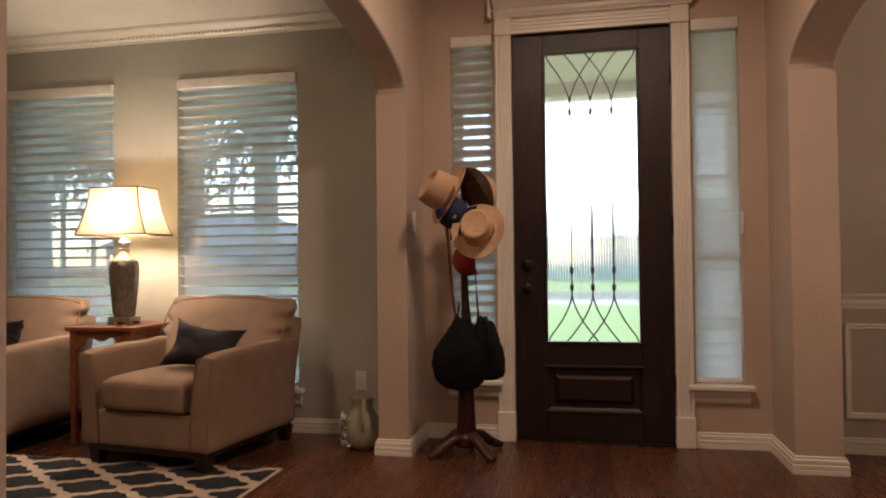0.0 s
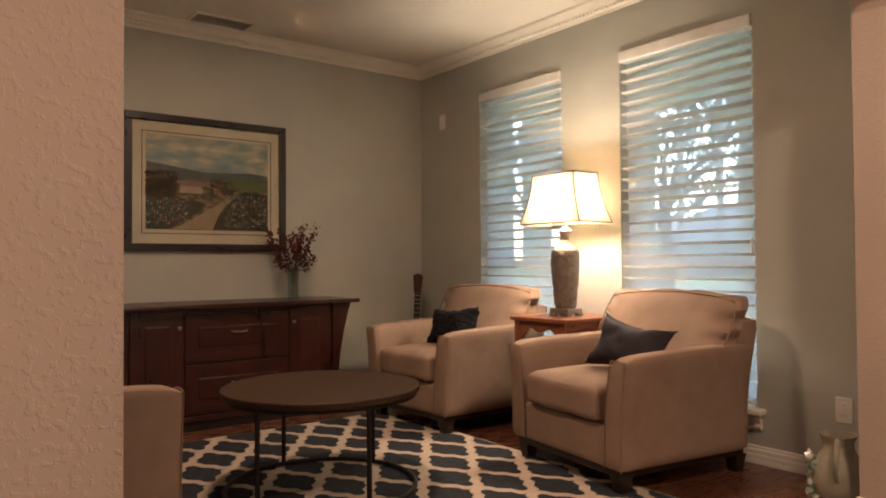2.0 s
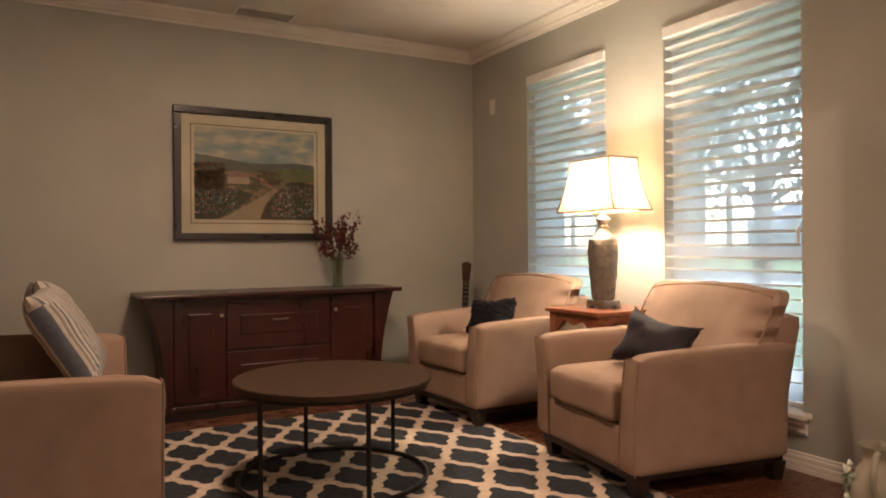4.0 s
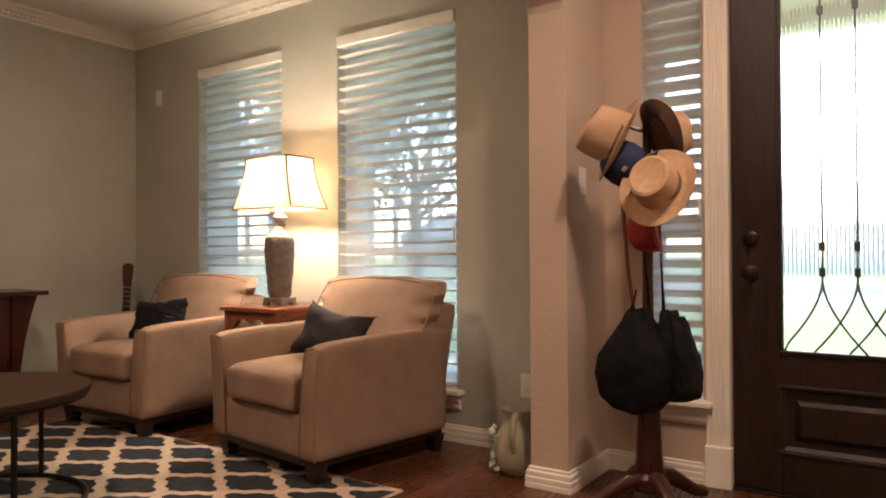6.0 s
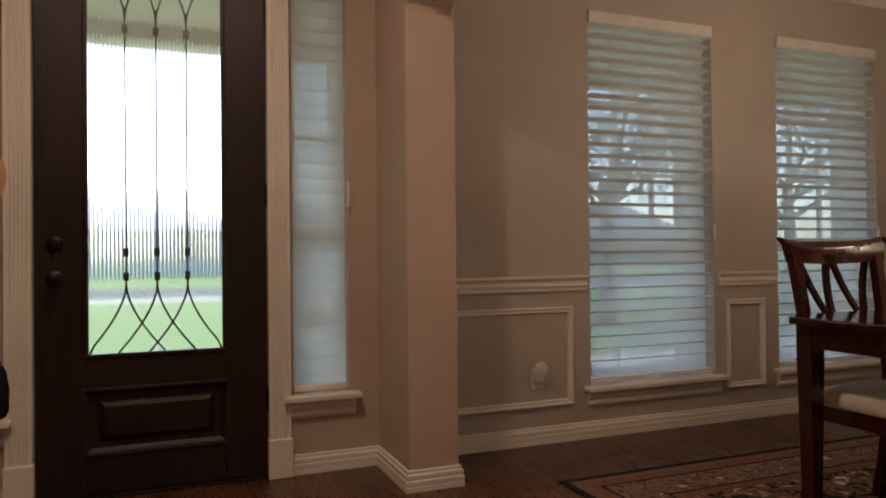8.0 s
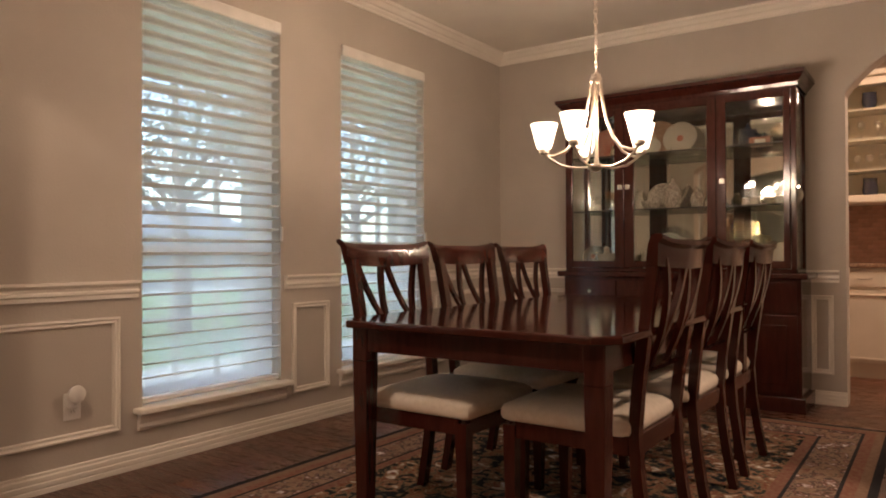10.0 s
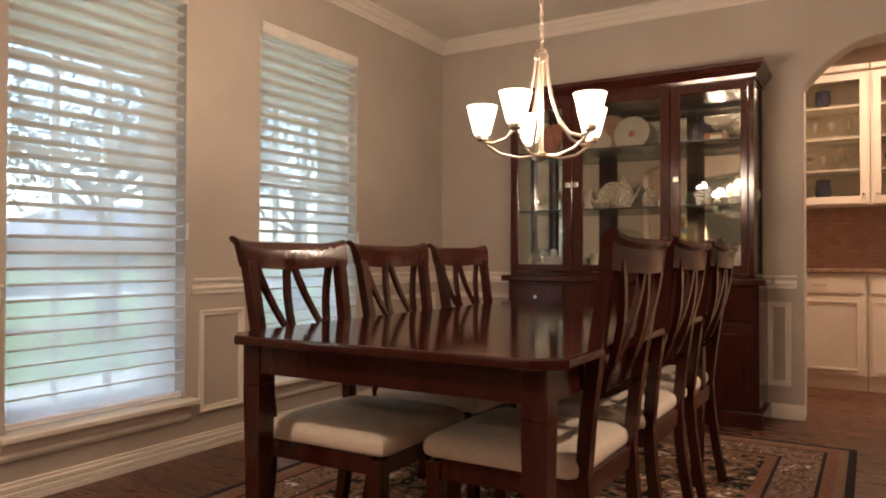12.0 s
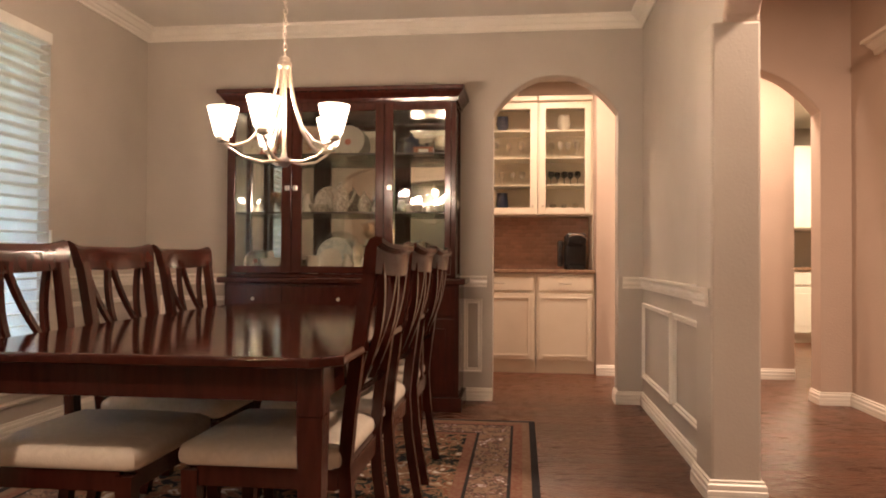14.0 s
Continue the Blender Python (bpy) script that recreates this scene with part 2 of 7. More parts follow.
SHADE = cloth_through("cream_lamp_shade", (0.60, 0.48, 0.33), 0.01, 0.27)
MIRROR = mat("mirror_back", (0.80, 0.80, 0.77), None, 2, 0.02, metal=1.0, rvar=0.0)
FROST = glowing("lit_frosted_glass", (1.0, 0.78, 0.55), 0.55, (0.85, 0.8, 0.7))
GRASS = mat("lawn_grass", (0.085, 0.15, 0.035), (0.14, 0.21, 0.06), 3, 0.95, 0.6, 40)
CONCRETE = mat("pale_concrete", (0.42, 0.40, 0.37), (0.36, 0.345, 0.32), 5, 0.85, 0.3, 40)
ASPHALT = mat("asphalt", (0.055, 0.055, 0.058), None, 30, 0.9, 0.4, 90)
PORCHWHITE = mat("porch_paint", (0.66, 0.62, 0.53), None, 3, 0.6)
BARK = mat("grey_bark", (0.13, 0.105, 0.085), (0.08, 0.064, 0.05), 12, 0.95, 0.9, 25, stretch=(3, 3, 0.6))
LEAF = mat("live_oak_leaf", (0.045, 0.075, 0.022), (0.085, 0.125, 0.04), 6, 0.6, isl=0.35)
# far house colours are paled to stand in for glare over the street
BRICK_FAR = mat("glare_paled_brick", (0.44, 0.42, 0.41), None, 6, 0.9)
ROOF_FAR = mat("glare_paled_roof", (0.30, 0.30, 0.31), None, 6, 0.9)
PETAL = mat("dried_red_blossom", (0.125, 0.018, 0.016), (0.08, 0.022, 0.017), 20, 0.8, isl=0.4)
TWIG = mat("brown_twig", (0.085, 0.045, 0.028), None, 20, 0.9)
STRIPE_BLUE = mat("blue_stripe_cloth", (0.12, 0.135, 0.165), None, 30, 0.95, 0.3, 180, spec=0.15)
STRIPE_GREY = mat("taupe_stripe_cloth", (0.23, 0.20, 0.17), None, 30, 0.95, 0.3, 180, spec=0.15)
STRIPE_CREAM = mat("cream_stripe_cloth", (0.43, 0.39, 0.33), None, 30, 0.95, 0.3, 180, spec=0.15)
MATBOARD = mat("ivory_mat_board", (0.78, 0.69, 0.55), None, 5, 0.85)
FRAMEWOOD = mat("black_picture_frame", (0.016, 0.012, 0.010), None, 10, 0.3, stretch=(1, 1, 4))

# ---- mesh helpers ----


def box(bm, x0, x1, y0, y1, z0, z1, bevel=0.0, seg=2):
    vs = bmesh.ops.create_cube(bm, size=1)["verts"]
    for v in vs:
        v.co = ((x0 + x1) / 2 + v.co.x * (x1 - x0), (y0 + y1) / 2 + v.co.y * (y1 - y0), (z0 + z1) / 2 + v.co.z * (z1 - z0))
    if bevel:
        es = list({e for v in vs for e in v.link_edges})
        bmesh.ops.bevel(bm, geom=es, offset=bevel, segments=seg, profile=0.5, affect="EDGES")
    return bm


def lathe(bm, prof, seg=24, at=(0, 0, 0), squash=1.0):
    rings = []
    for r, z in prof:
        rings.append([bm.verts.new((at[0] + r * math.cos(2 * math.pi * k / seg), at[1] + squash * r * math.sin(2 * math.pi * k / seg), at[2] + z)) for k in range(seg)])
    for a, b in zip(rings, rings[1:]):
        for k in range(seg):
            bm.faces.new((a[k], a[(k + 1) % seg], b[(k + 1) % seg], b[k]))
    for ring, flip in ((rings[0], True), (rings[-1], False)):
        if (ring[0].co - ring[seg // 2].co).length > 1e-4:
            bm.faces.new(ring[::-1] if flip else ring)
    return bm


def tube(bm, pts, rad, seg=8, cap=True):
    """A round rod along points; rad is one radius or one a point."""
    pts = [Vector(p) for p in pts]
    rads = rad if isinstance(rad, (list, tuple)) else [rad] * len(pts)
    rings, side = [], None
    for i, p in enumerate(pts):
        d = (pts[min(i + 1, len(pts) - 1)] - pts[max(i - 1, 0)]).normalized()
        if side is None:
            side = d.orthogonal().normalized()
        side = (side - d * side.dot(d)).normalized()
        up = d.cross(side)
        rings.append([bm.verts.new(p + rads[i] * (math.cos(2 * math.pi * k / seg) * side + math.sin(2 * math.pi * k / seg) * up)) for k in range(seg)])
    for a, b in zip(rings, rings[1:]):
        for k in range(seg):
            bm.faces.new((a[k], a[(k + 1) % seg], b[(k + 1) % seg], b[k]))
    if cap:
        bm.faces.new(rings[0][::-1])
        bm.faces.new(rings[-1])
    return bm


def prism(bm, outline, axis, a, b):
    """An outline of two coordinates, drawn out along the third axis from a to b."""
    def put(u, v, w):
        return {"x": (w, u, v), "y": (u, w, v), "z": (u, v, w)}[axis]
    lo = [bm.verts.new(put(u, v, a)) for u, v in outline]
    hi = [bm.verts.new(put(u, v, b)) for u, v in outline]
    bm.faces.new(lo[::-1])
    bm.faces.new(hi)
    n = len(lo)
    for k in range(n):
        bm.faces.new((lo[k], lo[(k + 1) % n], hi[(k + 1) % n], hi[k]))
    bmesh.ops.recalc_face_normals(bm, faces=bm.faces)
    return bm


def slab_path(bm, pts, width, thick, axis="y"):
    """A flat bar along points in the xz plane, thick across y."""
    for p, q in zip(pts, pts[1:]):
        d = Vector((q[0] - p[0], q[2] - p[2])).normalized()
        n = Vector((-d.y, d.x)) * width / 2
        vs = []
        for s in (-thick / 2, thick / 2):
            for c, sg in ((p, 1), (q, 1), (q, -1), (p, -1)):
                vs.append(bm.verts.new((c[0] + sg * n.x, c[1] + s, c[2] + sg * n.y)))
        for f in ((0, 1, 2, 3), (7, 6, 5, 4), (0, 4, 5, 1), (1, 5, 6, 2), (2, 6, 7, 3), (3, 7, 4, 0)):
            bm.faces.new([vs[k] for k in f])
    bmesh.ops.recalc_face_normals(bm, faces=bm.faces)
    return bm


def molding(bm, pts, prof, closed=False):
    """A profile of (distance to the left, height) swept along a plan, mitred at corners."""
    pts = [Vector(p) for p in pts]
    n, rows = len(pts), []
    for i, p in enumerate(pts):
        dirs = []
        if closed or i > 0:
            dirs.append((p - pts[i - 1]).normalized())
        if closed or i < n - 1:
            dirs.append((pts[(i + 1) % n] - p).normalized())
        ns = [Vector((-d.y, d.x)) for d in dirs]
        m = sum(ns, Vector((0, 0)))
        m = m / m.length / max(m.normalized().dot(ns[0]), 0.3)
        rows.append([bm.verts.new((p.x + m.x * d, p.y + m.y * d, z)) for d, z in prof])
    k = len(prof)
    for i in range(n if closed else n - 1):
        a, b = rows[i], rows[(i + 1) % n]
        for j in range(k):
            bm.faces.new((a[j], b[j], b[(j + 1) % k], a[(j + 1) % k]))
    if not closed:
        bm.faces.new(rows[0])
        bm.faces.new(rows[-1][::-1])
    bmesh.ops.recalc_face_normals(bm, faces=bm.faces)
    return bm


def mesh(name, bm, material, smooth=False):
    me = bpy.data.meshes.new(name)
    if smooth:
        for f in bm.faces:
            f.smooth = True
    bm.to_mesh(me)
    bm.free()
    for m in material if isinstance(material, (list, tuple)) else (material,):
        me.materials.append(m)
    if smooth:
        me.set_sharp_from_angle(angle=radians(40))
    return me


def part(name, bm, material, parent, label="", smooth=False):
    ob = new(name, mesh(name, bm, material, smooth))
    ob.parent = parent
    if label:
        tagged(ob, label)
    return ob


def thing(name, label, category, m=None, group="", kind=""):
    ob = tagged(new(name), label, category, group, kind)
    ob.empty_display_size = 0.1
    ob.matrix_world = m or Matrix()
    return ob


def solid(name, bm, material, label, category="", kind="structure", smooth=False, group=""):
    return tagged(new(name, mesh(name, bm, material, smooth)), label, category, group, kind)


def B():
    return bmesh.new()


def pillow_bm(w, h, t, n=10, pinch=0.06):
    """A stuffed cushion in the xz plane, fullest in the middle, with pulled-in sides."""
    bm = B()
    for s in (1, -1):
        grid = []
        for i in range(n + 1):
            row = []
            for j in range(n + 1):
                u, v = 2 * i / n - 1, 2 * j / n - 1
                full = max((1 - u**4) * (1 - v**4), 0) ** 0.5
                x = w / 2 * u * (1 - pinch * (1 - v * v))
                z = h / 2 * v * (1 - pinch * (1 - u * u))
                wob = 0.06 * t * noise.noise(Vector((x * 9, z * 9, s * 3)))
                row.append(bm.verts.new((x, s * (t / 2 * full + wob * full), z)))
            grid.append(row)
        for i in range(n):
            for j in range(n):
                q = (grid[i][j], grid[i + 1][j], grid[i + 1][j + 1], grid[i][j + 1])
                bm.faces.new(q if s < 0 else q[::-1])
    bmesh.ops.remove_doubles(bm, verts=bm.verts, dist=1e-4)
    return bm

# ---- large structure ----
FRONT, CEIL, HALLCEIL = 4.0, 2.62, 2.82


def wall_openings(name, x0, x1, y0, y1, z1, holes, material, label):
    """A wall along x with square openings (x0, x1, z0, z1)."""
    xs = sorted({x0, x1, *(h[0] for h in holes), *(h[1] for h in holes)})
    zs = sorted({0.0, z1, *(h[2] for h in holes), *(h[3] for h in holes)})
    bm = B()
    full = {}
    for i, (a, b) in enumerate(zip(xs, xs[1:])):
        for j, (c, d) in enumerate(zip(zs, zs[1:])):
            full[i, j] = not any(h[0] <= a and b <= h[1] and h[2] <= c and d <= h[3] for h in holes)
    for (i, j), on in full.items():
        if not on:
            continue
        a, b, c, d = xs[i], xs[i + 1], zs[j], zs[j + 1]
        quads = [((a, y0, c), (b, y0, c), (b, y0, d), (a, y0, d)), ((b, y1, c), (a, y1, c), (a, y1, d), (b, y1, d))]
        if not full.get((i - 1, j)):
            quads.append(((a, y1, c), (a, y0, c), (a, y0, d), (a, y1, d)))
        if not full.get((i + 1, j)):
            quads.append(((b, y0, c), (b, y1, c), (b, y1, d), (b, y0, d)))
        if not full.get((i, j - 1)):
            quads.append(((a, y1, c), (b, y1, c), (b, y0, c), (a, y0, c)))
        if not full.get((i, j + 1)):
            quads.append(((a, y0, d), (b, y0, d), (b, y1, d), (a, y1, d)))
        for q in quads:
            bm.faces.new([bm.verts.new(v) for v in q])
    bmesh.ops.remove_doubles(bm, verts=bm.verts, dist=1e-5)
    return solid(name, bm, material, label)


def arch_wall(name, along, c0, c1, u0, u1, z1, arches, mats, label, power=2.0, seg=28):
    """A wall along x or y, from c0 to c1 thick, with arched openings (u0, u1, spring, rise); mats: low side, high side, reveals."""
    cols = []
    at = u0
    for a, b, spring, rise in arches:
        if a > at:
            cols.append(((at, 0.0), (a, 0.0)))
        for k in range(seg):
            ua, ub = (a + (b - a) * (1 - math.cos(math.pi * t / seg)) / 2 for t in (k, k + 1))
            za, zb = (spring + rise * max(1 - abs(2 * (u - a) / (b - a) - 1) ** power, 0) ** (1 / power if power == 2 else 1) for u in (ua, ub))
            cols.append(((ua, za), (ub, zb)))
        at = b
    if at < u1:
        cols.append(((at, 0.0), (u1, 0.0)))
    bm = B()

    def v(u, c, z):
        return bm.verts.new((u, c, z) if along == "x" else (c, u, z))

    def face(idx, *co):
        f = bm.faces.new([v(*p) for p in co])
        f.material_index = idx

    for k, ((ua, za), (ub, zb)) in enumerate(cols):
        face(0, (ua, c0, za), (ub, c0, zb), (ub, c0, z1), (ua, c0, z1))
        face(1, (ub, c1, zb), (ua, c1, za), (ua, c1, z1), (ub, c1, z1))
        face(2, (ua, c1, za), (ub, c1, zb), (ub, c0, zb), (ua, c0, za))
        face(2, (ua, c0, z1), (ub, c0, z1), (ub, c1, z1), (ua, c1, z1))
    for a, b, spring, rise in arches:
        for u in (a, b):
            if u0 < u < u1:
                face(2, (u, c0, 0), (u, c1, 0), (u, c1, spring), (u, c0, spring))
    for u in (u0, u1):
        if not any(u in (a, b) for a, b, *_ in arches):
            face(2, (u, c0, 0), (u, c1, 0), (u, c1, z1), (u, c0, z1))
    bmesh.ops.remove_doubles(bm, verts=bm.verts, dist=1e-5)
    bmesh.ops.dissolve_limit(bm, angle_limit=0.004, verts=bm.verts, edges=bm.edges, delimit={"MATERIAL"})
    bmesh.ops.recalc_face_normals(bm, faces=bm.faces)
    sharp = [e for e in bm.edges if len(e.link_faces) == 2 and {f.material_index for f in e.link_faces} in ({0, 2}, {1, 2}) and e.verts[0].co.z < z1 - 0.01]
    bmesh.ops.bevel(bm, geom=sharp, offset=0.014, segments=3, profile=0.5, affect="EDGES")
    return solid(name, bm, mats, label)


def plain(name, x0, x1, y0, y1, z0, z1, material, label):
    return solid(name, box(B(), x0, x1, y0, y1, z0, z1), material, label)


WINDOWS = [(-3.985, -3.16, 0.27, 2.275), (-2.687, -1.85, 0.27, 2.275), (2.10, 2.94, 0.27, 2.275), (3.43, 4.285, 0.27, 2.275)]
SIDELIGHTS = [(-0.86, -0.60, 0.35, 2.42), (0.53, 0.79, 0.35, 2.42)]
DOOR = (-0.488, 0.424, 0.0, 2.43)
wall_openings("wall_front_living", -4.9, -1.1, FRONT, FRONT + 0.34, 2.9, WINDOWS[:2], WALL_SAGE, "sage grey painted front wall of the sitting room")
wall_openings("wall_front_foyer", -1.1, 1.04, FRONT, FRONT + 0.34, 2.9, SIDELIGHTS + [DOOR], WALL_TAN, "tan painted entry wall round the front door")
wall_openings("wall_front_dining", 1.04, 5.52, FRONT, FRONT + 0.34, 2.9, WINDOWS[2:], WALL_GREIGE, "greige painted front wall of the dining room")
plain("wall_west", -4.9, -4.74, -0.5, FRONT, 0, 2.9, WALL_SAGE, "sage grey painted wall behind the sideboard")
plain("wall_living_south", -4.74, -1.2, -0.5, -0.3, 0, 2.9, WALL_SAGE, "sage grey painted back wall of the sitting room")
arch_wall("wall_living_arch", "y", -1.2, -1.03, -4.2, FRONT, 2.9, [(0.83, 3.57, 1.99, 0.25)], [WALL_SAGE, WALL_TAN, WALL_TAN], "tan wall with a wide arched opening to the sitting room")
arch_wall("wall_dining_arch", "y", 0.93, 1.15, 0.25, FRONT, 2.9, [(0.83, 3.57, 1.99, 0.25)], [WALL_TAN, WALL_GREIGE, WALL_TAN], "tan wall with a wide arched opening to the dining room")
arch_wall("wall_dining_south", "x", 0.31, 0.455, 1.15, 5.36, 2.9, [(1.15, 3.45, 1.95, 0.28)], [WALL_TAN, WALL_GREIGE, WALL_TAN], "greige wall with an arched opening to the hall")
solid("wall_column", box(B(), 3.44, 3.69, 0.308, 0.505, 0, 1.95, 0.012), WALL_GREIGE, "greige square end column of the dining room arch")
arch_wall("wall_east", "y", 5.36, 5.52, 0.31, FRONT, 2.9, [(0.62, 1.468, 1.98, 0.265)], [WALL_GREIGE, WALL_TAN, WALL_GREIGE], "greige wall with a round-arched opening to the pantry", 2.2)
arch_wall("wall_hall_end", "y", 5.52, 5.68, -0.95, 0.31, 2.9, [(-0.75, 0.29, 1.99, 0.31)], [WALL_TAN, WALL_TAN, WALL_TAN], "tan hall end wall with an arched opening", 2.2)
plain("wall_hall_south", 4.2, 5.68, -1.15, -0.95, 0, 2.9, WALL_TAN, "tan painted hall wall")
plain("wall_hall_corner", 4.2, 4.4, -4.2, -1.15, 0, 2.9, WALL_TAN, "tan painted wall of the back hall")
plain("wall_back", -1.2, 4.2, -4.4, -4.2, 0, 2.9, WALL_TAN, "tan painted wall of the back hall")
plain("wall_corridor_east", 6.56, 6.70, -0.96, 0.64, 0, 2.9, WALL_TAN, "tan corridor wall beside the pantry cabinets")
plain("wall_corridor_north", 5.52, 7.36, 1.78, 1.94, 0, 2.9, WALL_TAN, "tan pantry side wall")
plain("wall_pantry_back", 7.22, 7.36, -0.97, 1.78, 0, 2.9, WALL_TAN, "tan pantry back wall")
plain("wall_pantry_side", 6.70, 7.22, 0.56, 0.64, 0, 2.9, WALL_TAN, "tan pantry niche side wall")
plain("wall_kitchen_east", 9.9, 10.1, -4.0, -0.97, 0, 2.9, WALL_GREIGE, "greige kitchen wall")
plain("wall_kitchen_north", 7.36, 9.9, -0.97, -0.8, 0, 2.9, WALL_GREIGE, "greige kitchen side wall")
plain("wall_kitchen_south", 4.4, 9.9, -4.2, -4.0, 0, 2.9, WALL_GREIGE, "greige kitchen back wall")
plain("ceiling_living", -4.9, -1.2, -0.5, FRONT, CEIL, 2.9, CEILING, "flat cream ceiling of the sitting room")
plain("ceiling_dining", 1.15, 5.36, 0.46, FRONT, CEIL + 0.016, 2.9, CEILING, "flat cream ceiling of the dining room")
plain("ceiling_hall", -1.2, 5.68, -4.2, FRONT, HALLCEIL + 0.085, 2.98, CEILING, "flat cream ceiling of the entry and hall")
plain("ceiling_pantry", 5.68, 10.1, -4.2, 1.94, 2.66, 2.9, CEILING, "flat cream ceiling of the pantry and kitchen")
plain("roof_slab", -5.0, 10.2, -4.5, 4.5, 3.0, 3.1, CEILING, "flat roof deck above the ceilings")

# trims
BASE = [(0, 0), (0.019, 0), (0.019, 0.019), (0.016, 0.024), (0.019, 0.028), (0.019, 0.044), (0.014, 0.049), (0.016, 0.054), (0.016, 0.068), (0.009, 0.074), (0.009, 0.084), (0, 0.088)]
CROWN = [(0, 0), (0.012, 0), (0.014, 0.012), (0.03, 0.026), (0.034, 0.034), (0.05, 0.04), (0.072, 0.062), (0.086, 0.068), (0.088, 0.086), (0, 0.086)]
RAIL = [(0, 0), (0.012, 0), (0.012, 0.018), (0.02, 0.024), (0.02, 0.034), (0.013, 0.04), (0.013, 0.052), (0.034, 0.066), (0.034, 0.078), (0, 0.078)]


def trim(name, pts, prof, z=0.0, closed=False, label="", g=0.001):
    bm = molding(B(), pts, [(d + g, h + z) for d, h in prof], closed)
    return solid(name, bm, TRIM, label)


base = "cream painted ridged baseboard along the wall"
trim("baseboard_foyer_west", [(-0.586, 4.0), (-1.03, 4.0), (-1.03, 3.57), (-1.2, 3.57), (-1.2, 4.0), (-4.74, 4.0), (-4.74, -0.3), (-1.2, -0.3), (-1.2, 0.83), (-1.03, 0.83), (-1.03, -4.2)], BASE, label=base)
trim("baseboard_foyer_east", [(0.93, 0.255), (0.93, 0.83), (1.15, 0.83), (1.15, 0.255)], BASE, label=base)
trim("baseboard_dining", [(5.36, 1.468), (5.36, 4.0), (1.15, 4.0), (1.15, 3.57), (0.93, 3.57), (0.93, 4.0), (0.522, 4.0)], BASE, label=base)
trim("baseboard_dining_south", [(5.52, 0.31), (3.44, 0.308), (3.44, 0.505), (3.69, 0.505), (3.69, 0.455), (5.36, 0.455), (5.36, 0.62), (5.52, 0.62)], BASE, label=base)
trim("baseboard_hall", [(5.68, -0.75), (5.52, -0.75), (5.52, -0.95), (4.2, -0.95)][::-1], BASE, label=base)
trim("baseboard_corridor", [(6.56, -0.96), (6.56, 0.64)], BASE, label=base)
crown = "cream crown moulding under the ceiling"
trim("trim_crown_living", [(-1.2, 4.0), (-4.74, 4.0), (-4.74, -0.3), (-1.2, -0.3)], CROWN, 2.534, True, crown)
trim("trim_crown_dining", [(5.36, 0.46), (5.36, 4.0), (1.15, 4.0), (1.15, 0.46)], CROWN, 2.55, True, crown)
trim("trim_crown_hall", [(-1.03, 4.0), (-1.03, -4.2), (4.2, -4.2), (4.2, -0.95), (5.52, -0.95), (5.52, 0.31), (0.93, 0.31), (0.93, 4.0)], CROWN, HALLCEIL, True, crown)
# small toothed row in the sitting-room crown
bm = B()
for k in range(int(3.44 / 0.03)):
    box(bm, -4.65 + k * 0.03, -4.635 + k * 0.03, 3.952, 3.968, 2.552, 2.566)
for k in range(int(4.1 / 0.03)):
    y = -0.2 + k * 0.03
    box(bm, -4.708, -4.692, y, y + 0.015, 2.552, 2.566)
solid("trim_dentils", bm, TRIM, "cream row of small dentil teeth in the crown", kind="stuff", category="trim")
rail = "cream chair rail on the dining room wall"
Z = 0.782
for nm, pts in (("a", [(2.075, 4.0), (1.15, 4.0)]), ("b", [(3.40, 4.0), (2.965, 4.0)]), ("c", [(5.36, 1.508), (5.36, 4.0), (4.32, 4.0)]), ("d", [(3.48, 0.505), (3.692, 0.505), (3.692, 0.455), (5.36, 0.455), (5.36, 0.59)])):
    trim("trim_chair_rail_" + nm, pts, RAIL, Z, label=rail)


def panel_frame(name, along, at, sign, u0, u1, z0, z1):
    """A picture-frame moulding on a wall."""
    prof = [(0, 0), (0.0, 0.016), (0.008, 0.018), (0.016, 0.010), (0.026, 0.012), (0.032, 0.0)]
    bm = B()
    rows = []
    for u, z, su, sz in ((u0, z0, 1, 1), (u1, z0, -1, 1), (u1, z1, -1, -1), (u0, z1, 1, -1)):
        rows.append([bm.verts.new((u + su * d, at + sign * (h + 0.001), z + sz * d) if along == "x" else (at + sign * (h + 0.001), u + su * d, z + sz * d)) for d, h in prof])
    for i in range(4):
        a, b = rows[i], rows[(i + 1) % 4]
        for j in range(len(prof)):
            k = (j + 1) % len(prof)
            bm.faces.new((a[j], b[j], b[k], a[k]))
    bmesh.ops.recalc_face_normals(bm, faces=bm.faces)
    return solid(name, bm, TRIM, "cream picture-frame panel moulding below the chair rail")


for k, (u0, u1) in enumerate(((1.30, 1.985), (3.02, 3.31), (4.40, 5.24))):
    panel_frame(f"trim_panel_front_{k + 1}", "x", 4.0, -1, u0, u1, 0.19, 0.70)
for k, (u0, u1) in enumerate(((1.54, 1.67), (3.34, 3.88))):
    panel_frame(f"trim_panel_east_{k + 1}", "y", 5.36, -1, u0, u1, 0.195, 0.70)
for k, (u0, u1) in enumerate(((4.42, 5.30), (3.76, 4.34))):
    panel_frame(f"trim_panel_south_{k + 1}", "x", 0.455, 1, u0, u1, 0.195, 0.69)

# ---- windows ----


